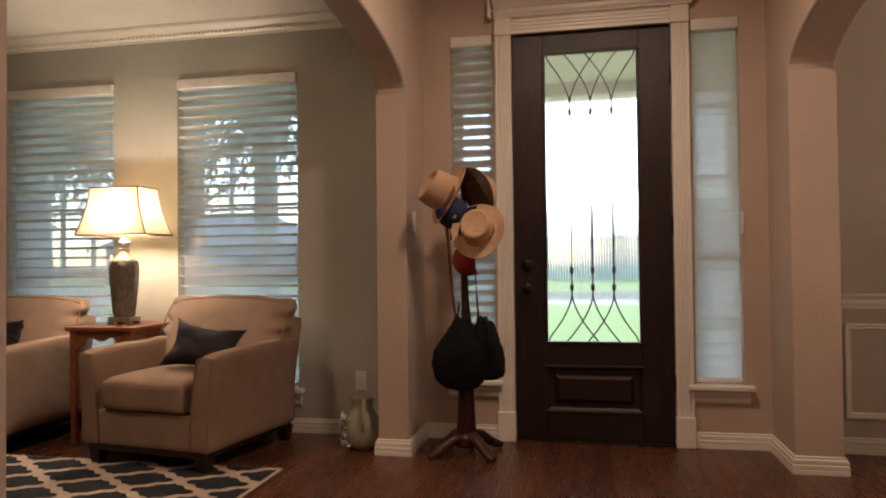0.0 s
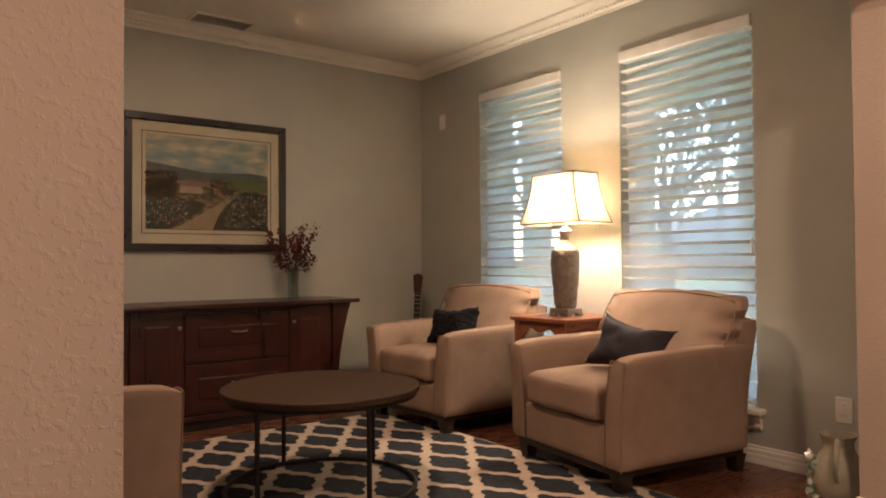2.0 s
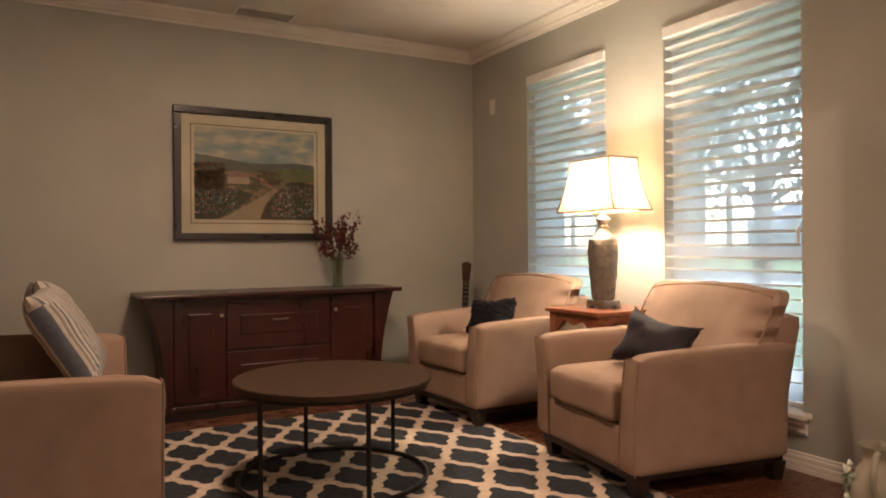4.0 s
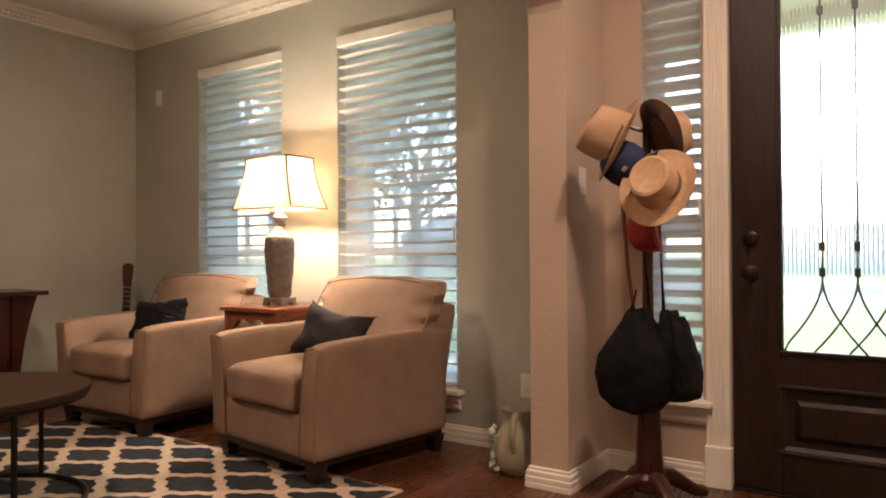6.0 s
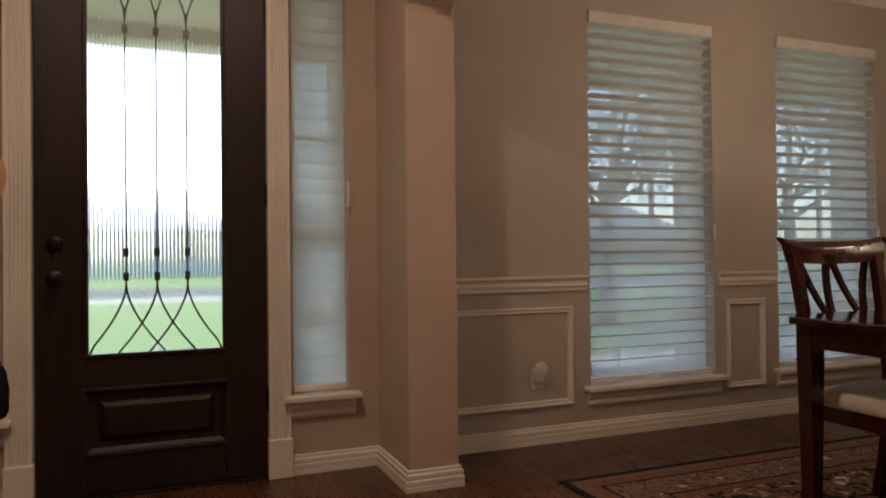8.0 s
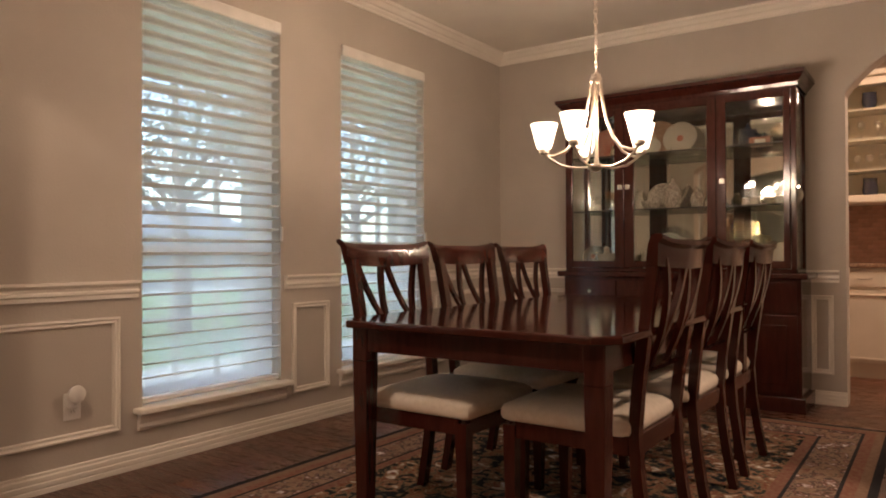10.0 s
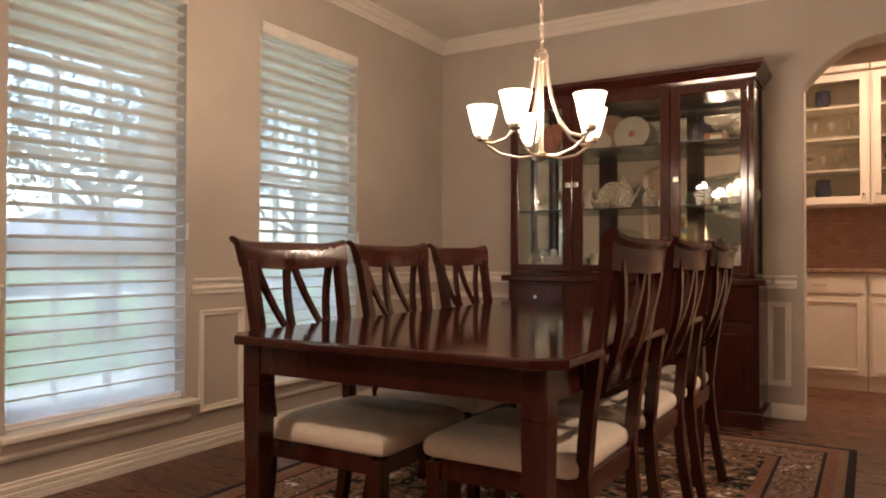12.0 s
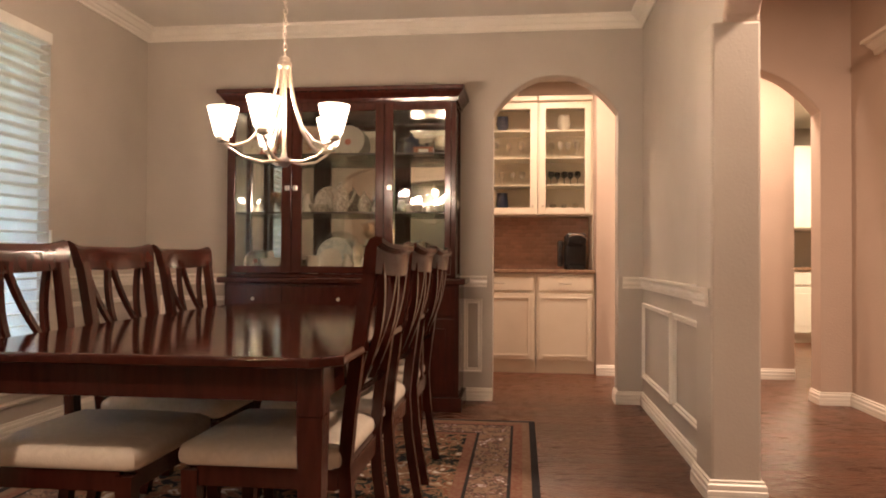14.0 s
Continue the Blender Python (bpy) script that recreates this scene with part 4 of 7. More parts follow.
def armchair(m, width=0.82, depth=0.82, group="tan armchairs", label="tan microfibre armchair with dark tapered wooden feet", seats=1, name="armchair", arm_h=0.60):
    a = thing(name, label, "armchair" if seats == 1 else "sofa", m, group)
    w, f, b = width / 2, -depth / 2, depth / 2
    part("base_frame", box(B(), -w + 0.045, w - 0.045, f + 0.02, b - 0.04, 0.082, 0.116, 0.006), DARKWOOD, a, "dark espresso wooden base rail")
    for sx in (-1, 1):
        for y in (f + 0.05, b - 0.07):
            part("leg", leg(B(), sx * (w - 0.082), y + 0.012, 0.0, 0.085, 0.036, 0.024), DARKWOOD, a, "dark tapered wooden foot")
    part("seat_deck", soft_box(B(), -w + 0.08, w - 0.08, f + 0.012, b - 0.1, 0.11, 0.30, 0.02), UPHOLSTERY, a, "", True)
    for sx in (-1, 1):
        # the arm flares out at the top, thins upward and rises a little to the back
        bm = soft_box(B(), -0.06, 0.06, f, b - 0.03, 0.11, arm_h, 0.028, 0.0, 14)
        for v in bm.verts:
            t = min(max((v.co.z - 0.11) / (arm_h - 0.11), 0), 1)
            back = min(max((v.co.y - f) / depth, 0), 1)
            v.co.x = v.co.x * (1 - 0.16 * t) + sx * (w - 0.075 + (0.042 + 0.012 * back) * t ** 2.4)
            v.co.z += t * (0.022 * math.sin(2.2 * back) - 0.014 * (1 - min(back / 0.12, 1)) ** 2)
            v.co.x += 0.003 * noise.noise(v.co * 5)
        arm = part("arm", bm, UPHOLSTERY, a, "", True)
        for e in (-1, 1):
            seam = []
            for k in range(9):
                t = k / 8 * 0.96
                seam.append((e * 0.054 * (1 - 0.16 * t) + sx * (w - 0.075 + 0.042 * t ** 2.4), f + 0.007, 0.115 + (arm_h - 0.115) * t))
            part("piping", tube(B(), seam, 0.0035, 6), PIPING, arm)
        over = [(e * 0.046 + sx * (w - 0.075 + 0.040), f + 0.008 + 0.001 * abs(e), arm_h - 0.018 + 0.006 * (1 - e * e)) for e in (-1, -0.5, 0, 0.5, 1)]
        part("piping", tube(B(), over, 0.0035, 6), PIPING, arm)
    bm = soft_box(B(), -w + 0.045, w - 0.045, b - 0.16, b, 0.11, 0.74, 0.04, 0.0, 10)
    for v in bm.verts:
        v.co.x += math.copysign(0.05 * max((v.co.z - 0.2) / 0.52, 0) ** 1.3, v.co.x) * min(abs(v.co.x) / (w - 0.1), 1)
        v.co.y += 0.10 * max(v.co.z - 0.35, 0)
    part("back_frame", bm, UPHOLSTERY, a, "", True)
    sw = (width - 0.30) / seats
    for k in range(seats):
        x = -width / 2 + 0.15 + sw * (k + 0.5)
        ox = 0.19 if seats == 1 else 0.05
        cush = part("seat_cushion", soft_box(B(), x - sw / 2 + 0.004, x + sw / 2 - 0.004, f - 0.016, b - 0.2, 0.298, 0.462, 0.040, 0.036, 14, 0.005), UPHOLSTERY, a, "", True)
        for z in (0.328, 0.436):
            part("piping", tube(B(), [(x - sw / 2 + 0.03, f - 0.003, z), (x, f - 0.007, z + 0.004), (x + sw / 2 - 0.03, f - 0.003, z)], 0.004, 6), PIPING, cush)
        hw = sw / 2 + ox
        bm = soft_box(B(), x - hw, x + hw, -0.11, 0.11, 0.0, 0.405, 0.05, 0.0, 24, 0.014)
        for v in bm.verts:
            t = v.co.z / 0.405
            u = (v.co.x - x) / hw
            side = max(abs(u) - 0.72, 0) / 0.28
            # belly in the middle, slumped corners with gathered folds at the ends
            v.co.y = v.co.y * (1.0 - 0.42 * t - 0.25 * side) - 0.022 * (1 - u * u) * math.sin(math.pi * min(max(t, 0), 1))
            fold = 1.5 * math.sin(26 * t + (2 if u > 0 else 4)) * side
            v.co.x -= math.copysign(0.026 * side * (0.6 + 0.35 * fold), u) - 0.03 * (1 - t) * -u
            v.co.y += 0.009 * fold
            v.co.z += (-0.007 * side * side + 0.007 * math.sin(4.3 * u + width * 9)) * t
            v.co.x = x + (v.co.x - x) * (0.95 + 0.05 * t)
            v.co.y += b - 0.235 + 0.16 * t
            v.co.z += 0.455
        bc = part("back_cushion", bm, UPHOLSTERY, a, "plump tan back cushion", True)
        seam = [(-0.86, 0.06), (-0.95, 0.35), (-0.95, 0.75), (-0.90, 0.93), (-0.6, 0.985), (-0.2, 0.99), (0.2, 0.99), (0.6, 0.985), (0.90, 0.93), (0.95, 0.75), (0.95, 0.35), (0.86, 0.06)]
        pts = []
        for u, t in seam:
            side = max(abs(u) - 0.72, 0) / 0.28
            pts.append((x + hw * u * (1 - 0.02 * side), -0.098 * (1.0 - 0.42 * t - 0.25 * side) - 0.022 * (1 - u * u) * math.sin(math.pi * t) + b - 0.235 + 0.16 * t, 0.455 + 0.402 * t + (-0.007 * side * side + 0.007 * math.sin(4.3 * u + width * 9)) * t))
        part("piping", tube(B(), pts, 0.0045, 6), PIPING, bc)
    return a


armchair(pose(-2.25, 3.485, 0, 0, 0, -8.5), 0.85, 0.85)
armchair(pose(-3.655, 3.49, 0, 0, 0, 1.5), 0.85, 0.84)
armchair(pose(-2.93, 0.86, 0, 0, 0, 180), 1.39, 0.86, "", "tan microfibre loveseat with dark wooden feet", 2, "sofa", 0.635)


rf = random.Random(21)


def pillow(name, m, material, label, w=0.42, h=0.26, t=0.13, category="pillow", pinch=0.1):
    bm = pillow_bm(w, h, t, 26 if material is BLACKFUR else 16, pinch)
    for v in bm.verts:
        v.co.y += 0.010 * noise.noise(v.co * 14)
        v.co.z += 0.008 * noise.noise(v.co * 9 + Vector((3, 0, 0)))
    if material is BLACKFUR:
        for v in bm.verts:
            v.co += Vector((rf.uniform(-1, 1), rf.uniform(-1, 1), rf.uniform(-1, 1.6))) * 0.005
    return tagged(new_at(name, bm, material, m), label, category)


def new_at(name, bm, material, m, smooth=True):
    ob = new(name, mesh(name, bm, material, smooth))
    ob.matrix_world = m
    return ob


pillow("throw_pillow", pose(-2.12, 3.335, 0.605, -27, 7, -6), SLATE, "slate grey velvet lumbar pillow on the armchair", 0.46, 0.28, 0.14, "pillow", 0.24)
pillow("throw_pillow", pose(-3.55, 3.39, 0.60, -22, -4, 4), BLACKFUR, "black shaggy lumbar pillow on the armchair", 0.42, 0.26, 0.16, "pillow", 0.2)

# striped pillows on the sofa
for m, wd, nm in ((pose(-3.42, 1.0, 0.70, -25, 3, 184), 0.46, "striped_pillow"), (pose(-3.15, 1.03, 0.69, -30, -6, 172), 0.42, "striped_pillow")):
    bm = pillow_bm(wd, 0.46, 0.16, 40)
    for f in bm.faces:
        c = f.calc_center_median()
        k = int((c.x / wd + 0.5) * 40) % 7
        f.material_index = {1: 1, 3: 2, 5: 1}.get(k, 0)
    tagged(new_at(nm, bm, [STRIPE_CREAM, STRIPE_BLUE, STRIPE_GREY], m), "blue and cream striped square pillow on the sofa", "pillow")

# end table
t = thing("end_table", "red mahogany end table with a scalloped apron", "end table", pose(-2.88, 3.73, 0))
part("tabletop", box(B(), -0.225, 0.225, -0.255, 0.255, 0.672, 0.695, 0.006), ENDWOOD, t)
for sx in (-1, 1):
    for sy in (-1, 1):
        part("leg", leg(B(), sx * 0.185, sy * 0.215, 0, 0.672, 0.02, 0.014), ENDWOOD, t)
ap = []
for k in range(21):
    u = k / 20
    ap.append((-0.165 + 0.33 * u, 0.575 + 0.05 * math.sin(math.pi * u) - 0.018 * math.cos(4 * math.pi * u)))
for s in (-1, 1):
    part("apron", prism(B(), [(-0.165, 0.672)] + ap + [(0.165, 0.672)], "y", s * 0.22 - 0.008, s * 0.22 + 0.008), ENDWOOD, t)
    part("apron", prism(B(), [(a * 1.18, b) for a, b in [(-0.165, 0.672)] + ap + [(0.165, 0.672)]], "x", s * 0.19 - 0.008, s * 0.19 + 0.008), ENDWOOD, t)
part("shelf", box(B(), -0.18, 0.18, -0.21, 0.21, 0.2, 0.215, 0.003), ENDWOOD, t)

# table lamp
l_ = thing("table_lamp", "lit table lamp with a hammered grey ceramic body and cream shade", "table lamp", pose(-2.88, 3.72, 0.695))
part("foot", box(B(), -0.075, 0.075, -0.06, 0.06, 0.014, 0.045, 0.004), LAMPCAP, l_, "antique silver square foot")
for sx in (-1, 1):
    for sy in (-1, 1):
        part("foot_pad", box(B(), sx * 0.06 - 0.018, sx * 0.06 + 0.018, sy * 0.046 - 0.016, sy * 0.046 + 0.016, 0, 0.016, 0.002), LAMPCAP, l_)
bm = lathe(B(), [(0.058, 0.045), (0.064, 0.06), (0.066, 0.09), (0.078, 0.2), (0.086, 0.31), (0.086, 0.36), (0.078, 0.39), (0.058, 0.405)], 48)
bmesh.ops.subdivide_edges(bm, edges=[e for e in bm.edges if abs(e.verts[0].co.z - e.verts[1].co.z) > 0.02], cuts=6)
for v in bm.verts:
    r = math.hypot(v.co.x, v.co.y)
    if r > 0.03 and 0.07 < v.co.z < 0.39:
        a = math.atan2(v.co.y, v.co.x)
        k = 0.0055 * noise.noise(Vector((math.cos(a) * 4.5, math.sin(a) * 4.5, v.co.z * 30)))
        v.co.x *= 1 + k / r
        v.co.y *= 1 + k / r
part("body", bm, LAMPBODY, l_, "hammered grey ceramic", True)
part("neck", lathe(B(), [(0.06, 0.403), (0.046, 0.42), (0.03, 0.44), (0.027, 0.452), (0.034, 0.456), (0.034, 0.466), (0.027, 0.47), (0.03, 0.485), (0.042, 0.505), (0.03, 0.515), (0.012, 0.53), (0.012, 0.56)], 24), LAMPCAP, l_, "antique silver neck", True)
part("finial", lathe(B(), [(0.004, 0.84), (0.012, 0.848), (0.008, 0.862), (0.001, 0.868)], 10), LAMPCAP, l_)
part("harp", tube(B(), [(-0.01, 0, 0.55), (-0.06, 0, 0.62), (-0.062, 0, 0.76), (0, 0, 0.843), (0.062, 0, 0.76), (0.06, 0, 0.62), (0.01, 0, 0.55)], 0.003, 6), LAMPCAP, l_)
bm = B()
rows = []
for k in range(11):
    u = k / 10
    q = 1 - (1 - (1 - u)) ** 1.0
    bell = (1 - u) ** 1.7
    hx, hy = 0.165 + 0.075 * bell, 0.105 + 0.035 * bell
    rows.append([(sx * hx, sy * hy, 0.549 + 0.29 * u) for sx, sy in ((-1, -1), (1, -1), (1, 1), (-1, 1))])
vr = [[bm.verts.new(c) for c in r] for r in rows]
for a, b in zip(vr, vr[1:]):
    for k in range(4):
        bm.faces.new((a[k], a[(k + 1) % 4], b[(k + 1) % 4], b[k]))
sh = part("shade", bm, SHADE, l_, "cream rectangular bell shade with brown edging")
for k in range(4):
    part("edging", tube(B(), [r[k] for r in rows], 0.0045, 6), BROWNBAND, sh)
for r in (rows[0], rows[-1]):
    part("edging", tube(B(), list(r) + [r[0]], 0.0045, 6), BROWNBAND, sh)
part("bulb", lathe(B(), [(0.012, 0.575), (0.016, 0.60), (0.03, 0.64), (0.03, 0.66), (0.02, 0.685), (0.002, 0.692)], 14), glowing("lit_bulb", (1, 0.75, 0.5), 1.5), l_, "lit bulb", True)

# coffee table
t = thing("coffee_table", "round coffee table with a grey-brown top and black ring base", "coffee table", pose(-2.845, 2.085, 0.0115))
part("tabletop", lathe(B(), [(0.432, 0.430), (0.438, 0.432), (0.440, 0.436), (0.440, 0.455), (0.437, 0.458)], 96), GREYTOP, t, "", True)
part("top_band", lathe(B(), [(0.40, 0.414), (0.428, 0.414), (0.428, 0.429), (0.40, 0.429)], 72), BLACKMETAL, t, "", True)
bm = B()
ringp = [(0.42 * math.cos(2 * math.pi * k / 60), 0.42 * math.sin(2 * math.pi * k / 60), 0.011) for k in range(61)]
part("base_ring", tube(bm, ringp, 0.011, 8, False), BLACKMETAL, t, "", True)
for a in (-64.6, -1, 115.4, 179):
    x, y = 0.42 * math.cos(radians(a)), 0.42 * math.sin(radians(a))
    part("leg", tube(B(), [(x, y, 0.011), (x, y, 0.416)], 0.011, 8), BLACKMETAL, t, "", True)

# rug with the trellis pattern
RX0, RX1, RY0, RY1 = -4.06, -1.60, 0.95, 3.21
r = thing("trellis_rug", "navy rug with a cream quatrefoil trellis on the wood floor", "rug", pose(0, 0, 0))
part("rug_ground", box(B(), RX0, RX1, RY0, RY1, 0.001, 0.009, 0.003), CREAM_RUG, r, "cream trellis ground")
PU, PV = 0.198, 0.15
EDGE_CURVE = [(1.0, 0.0), (0.97, 0.13), (0.88, 0.23), (0.73, 0.28), (0.62, 0.30), (0.57, 0.40), (0.43, 0.60), (0.38, 0.70), (0.27, 0.72), (0.12, 0.77), (0.03, 0.87)]


def quatrefoil(bm, cx, cy):
    """One lobed cell of the trellis, slightly proud of the ground."""
    pts = []
    for q in range(4):
        run = EDGE_CURVE if q % 2 == 0 else [(a, b) for a, b in [(0.0, 1.0)] + EDGE_CURVE[:0:-1]]
        sx, sy = ((1, 1), (-1, 1), (-1, -1), (1, -1))[q]
        for a, b in run:
            pts.append((cx + sx * a * PU * 0.80, cy + sy * b * PV * 0.79))
    clip = [(min(max(x, RX0 + 0.015), RX1 - 0.015), min(max(y, RY0 + 0.015), RY1 - 0.015)) for x, y in pts]
    xs, ys = [p[0] for p in clip], [p[1] for p in clip]
    if max(xs) - min(xs) < 0.03 or max(ys) - min(ys) < 0.03:
        return
    vs = [bm.verts.new((x, y, 0.0115)) for x, y in clip]
    c0 = bm.verts.new((min(max(cx, min(xs)), max(xs)), min(max(cy, min(ys)), max(ys)), 0.0115))
    for k in range(len(vs)):
        if (vs[k].co - vs[(k + 1) % len(vs)].co).length > 1e-6:
            bm.faces.new((c0, vs[k], vs[(k + 1) % len(vs)]))


bm = B()
for i in range(-8, 8):
    for j in range(-14, 5):
        if (i + j) % 2 == 0:
            quatrefoil(bm, -2.799 + i * PU, 2.772 + j * PV)
tagged(part("trellis_cell", bm, NAVY_RUG, r, "navy quatrefoil cells"), kind="stuff")

# sideboard
s = thing("sideboard", "dark cherry sideboard with flared ends, two doors and drawers", "sideboard", pose(-4.72, 2.26, 0))
L, T = 0.775, 0.748
part("top", box(B(), 0.0, 0.50, -L - 0.065, L + 0.065, T, T + 0.026, 0.006), SIDEBOARDWOOD, s)
for sy in (-1, 1):
    out = []
    for k in range(11):
        u = k / 10
        out.append((sy * (L - 0.085 + 0.105 * u**2.2), 0.06 + (T - 0.06) * u))
    out += [(sy * (L - 0.12), T), (sy * (L - 0.12), 0.06)]
    part("flared_end", prism(B(), out if sy < 0 else out[::-1], "x", 0.0, 0.45), SIDEBOARDWOOD, s)
part("body", box(B(), 0.0, 0.42, -L + 0.12, L - 0.12, 0.06, T - 0.002), SIDEBOARDWOOD, s)
part("plinth", box(B(), 0.0, 0.40, -L + 0.08, L - 0.08, 0.0, 0.06, 0.004), DARKWOOD, s)
part("base_moulding", box(B(), 0.0, 0.432, -L + 0.07, L - 0.07, 0.061, 0.095, 0.004), SIDEBOARDWOOD, s)


def panel_door(name, parent, x, y0, y1, z0, z1, material, arched=False, knob=None, knobmat=None):
    """A framed door facing +x, with a raised field."""
    dd = part(name, box(B(), x, x + 0.018, y0, y1, z0, z1, 0.003), material, parent)
    bm = B()
    ringv = []
    for inset, dx in ((0.045, 0.0185), (0.055, 0.012), (0.07, 0.014), (0.09, 0.022)):
        ringv.append([bm.verts.new((x + dx, a, b)) for a, b in ((y0 + inset, z0 + inset), (y1 - inset, z0 + inset), (y1 - inset, z1 - inset), (y0 + inset, z1 - inset))])
    for a, b in zip(ringv, ringv[1:]):
        for k in range(4):
            bm.faces.new((a[k], a[(k + 1) % 4], b[(k + 1) % 4], b[k]))
    bm.faces.new(ringv[-1])
    bmesh.ops.recalc_face_normals(bm, faces=bm.faces)
    part("raised_field", bm, material, dd)
    if knob:
        part("knob", box(B(), x + 0.018, x + 0.036, knob[0] - 0.010, knob[0] + 0.010, knob[1] - 0.010, knob[1] + 0.010, 0.004), knobmat or NICKEL, dd, "small square nickel knob")
    return dd


panel_door("door", s, 0.421, -L + 0.13, -0.345, 0.11, T - 0.015, SIDEBOARDWOOD, knob=(-0.37, 0.635))
panel_door("door", s, 0.421, 0.345, L - 0.13, 0.11, T - 0.015, SIDEBOARDWOOD, knob=(0.37, 0.635))
for z0, z1 in ((0.425, 0.715), (0.11, 0.405)):
    dr = panel_door("drawer", s, 0.421, -0.335, 0.335, z0, z1, SIDEBOARDWOOD)
    z = (z0 + z1) / 2 + 0.03
    part("handle", tube(B(), [(0.44, -0.05, z), (0.455, -0.045, z - 0.004), (0.458, 0, z - 0.006), (0.455, 0.045, z - 0.004), (0.44, 0.05, z)], 0.005, 8), NICKEL, dr, "curved nickel pull", True)

# framed picture
p = thing("framed_picture", "black framed landscape print with an ivory mat on the wall", "picture", pose(-4.738, 2.229, 1.55))
FW, FH = 0.548, 0.447
for a, b, c0, e in ((-FW, FW, FH - 0.05, FH), (-FW, FW, -FH, -FH + 0.05), (-FW, -FW + 0.05, -FH + 0.05, FH - 0.05), (FW - 0.05, FW, -FH + 0.05, FH - 0.05)):
    part("frame_side", box(B(), 0.002, 0.032, a, b, c0, e, 0.006), FRAMEWOOD, p)
part("mat_board", box(B(), 0.003, 0.010, -FW + 0.05, FW - 0.05, -FH + 0.05, FH - 0.05), MATBOARD, p, "ivory mat board")
for a, b, c0, e in ((-0.44, 0.44, 0.328, 0.334), (-0.44, 0.44, -0.334, -0.328), (-0.44, -0.434, -0.328, 0.328), (0.434, 0.44, -0.328, 0.328)):
    part("mat_line", box(B(), 0.0102, 0.0115, a, b, c0, e), BROWNBAND, p, "thin brown inlay line")
ART = bpy.data.materials.new("landscape_print")
ART.use_nodes = True
an, al = ART.node_tree.nodes, ART.node_tree.links
ap_ = an["Principled BSDF"]
ap_.inputs["Roughness"].default_value = 0.6
tc = an.new("ShaderNodeTexCoord")
sep = an.new("ShaderNodeSeparateXYZ")
al.new(tc.outputs["Object"], sep.inputs[0])
nz = an.new("ShaderNodeTexNoise")
nz.inputs["Scale"].default_value, nz.inputs["Detail"].default_value = 9, 5
mp = an.new("ShaderNodeMapping")
mp.inputs["Scale"].default_value = (1, 0.6, 1.6)
al.new(tc.outputs["Object"], mp.inputs[0])
al.new(mp.outputs[0], nz.inputs["Vector"])
cl = an.new("ShaderNodeValToRGB")
for pos, colr in ((0.38, (0.24, 0.34, 0.37, 1)), (0.48, (0.36, 0.39, 0.37, 1)), (0.56, (0.52, 0.47, 0.38, 1)), (0.66, (0.72, 0.62, 0.47, 1))):
    e = cl.color_ramp.elements.new(pos)
    e.color = colr
al.new(nz.outputs["Fac"], cl.inputs[0])
n2 = an.new("ShaderNodeTexNoise")
n2.inputs["Scale"].default_value, n2.inputs["Detail"].default_value = 26, 6
al.new(mp.outputs[0], n2.inputs["Vector"])
gl_ = an.new("ShaderNodeValToRGB")
for pos, colr in ((0.34, (0.025, 0.035, 0.018, 1)), (0.46, (0.10, 0.10, 0.04, 1)), (0.55, (0.24, 0.17, 0.09, 1)), (0.63, (0.36, 0.13, 0.075, 1)), (0.72, (0.40, 0.33, 0.25, 1))):
    e = gl_.color_ramp.elements.new(pos)
    e.color = colr
al.new(n2.outputs["Fac"], gl_.inputs[0])
hz = an.new("ShaderNodeMath")
hz.operation = "MULTIPLY_ADD"
hz.inputs[1].default_value = 0.10
al.new(nz.outputs["Fac"], hz.inputs[0])
al.new(sep.outputs["Z"], hz.inputs[2])
st = an.new("ShaderNodeMapRange")
st.inputs["From Min"].default_value, st.inputs["From Max"].default_value = 0.095, 0.115
al.new(hz.outputs[0], st.inputs["Value"])
mx = an.new("ShaderNodeMix")
mx.data_type = "RGBA"
al.new(st.outputs[0], mx.inputs["Factor"])
al.new(gl_.outputs[0], mx.inputs["A"])
al.new(cl.outputs[0], mx.inputs["B"])
al.new(mx.outputs["Result"], ap_.inputs["Base Color"])
pr = part("print", box(B(), 0.0102, 0.0122, -0.415, 0.415, -0.305, 0.315), ART, p, "landscape print with fields, a cottage and clouds")


def flat(name, pts, material, x, parent):
    bm = B()
    vs = [bm.verts.new((x, a, b)) for a, b in pts]
    bm.faces.new(vs)
    bmesh.ops.recalc_face_normals(bm, faces=bm.faces)
    ret = bmesh.ops.extrude_face_region(bm, geom=list(bm.faces))
    for v in ret["geom"]:
        if isinstance(v, bmesh.types.BMVert):
            v.co.x += 0.0004
    bmesh.ops.recalc_face_normals(bm, faces=bm.faces)
    return part(name, bm, material, parent)


PATHC = mat("painted_path", (0.42, 0.32, 0.21), (0.33, 0.25, 0.16), 30, 0.7)
HILLC = mat("painted_hills", (0.13, 0.15, 0.16), (0.09, 0.11, 0.09), 14, 0.7)
COTC = mat("painted_cottage", (0.42, 0.29, 0.22), (0.50, 0.38, 0.29), 40, 0.7)
flat("painted_hill", [(-0.41, 0.05), (-0.41, 0.135), (-0.25, 0.115), (-0.05, 0.085), (0.12, 0.09), (0.30, 0.10), (0.41, 0.085), (0.41, 0.04), (0.1, 0.03), (-0.2, 0.02)], HILLC, 0.0124, pr)
flat("painted_path", [(-0.24, -0.30), (0.02, -0.30), (0.06, -0.20), (0.10, -0.14), (0.15, -0.10), (0.11, -0.095), (0.02, -0.15), (-0.10, -0.22)], PATHC, 0.0126, pr)
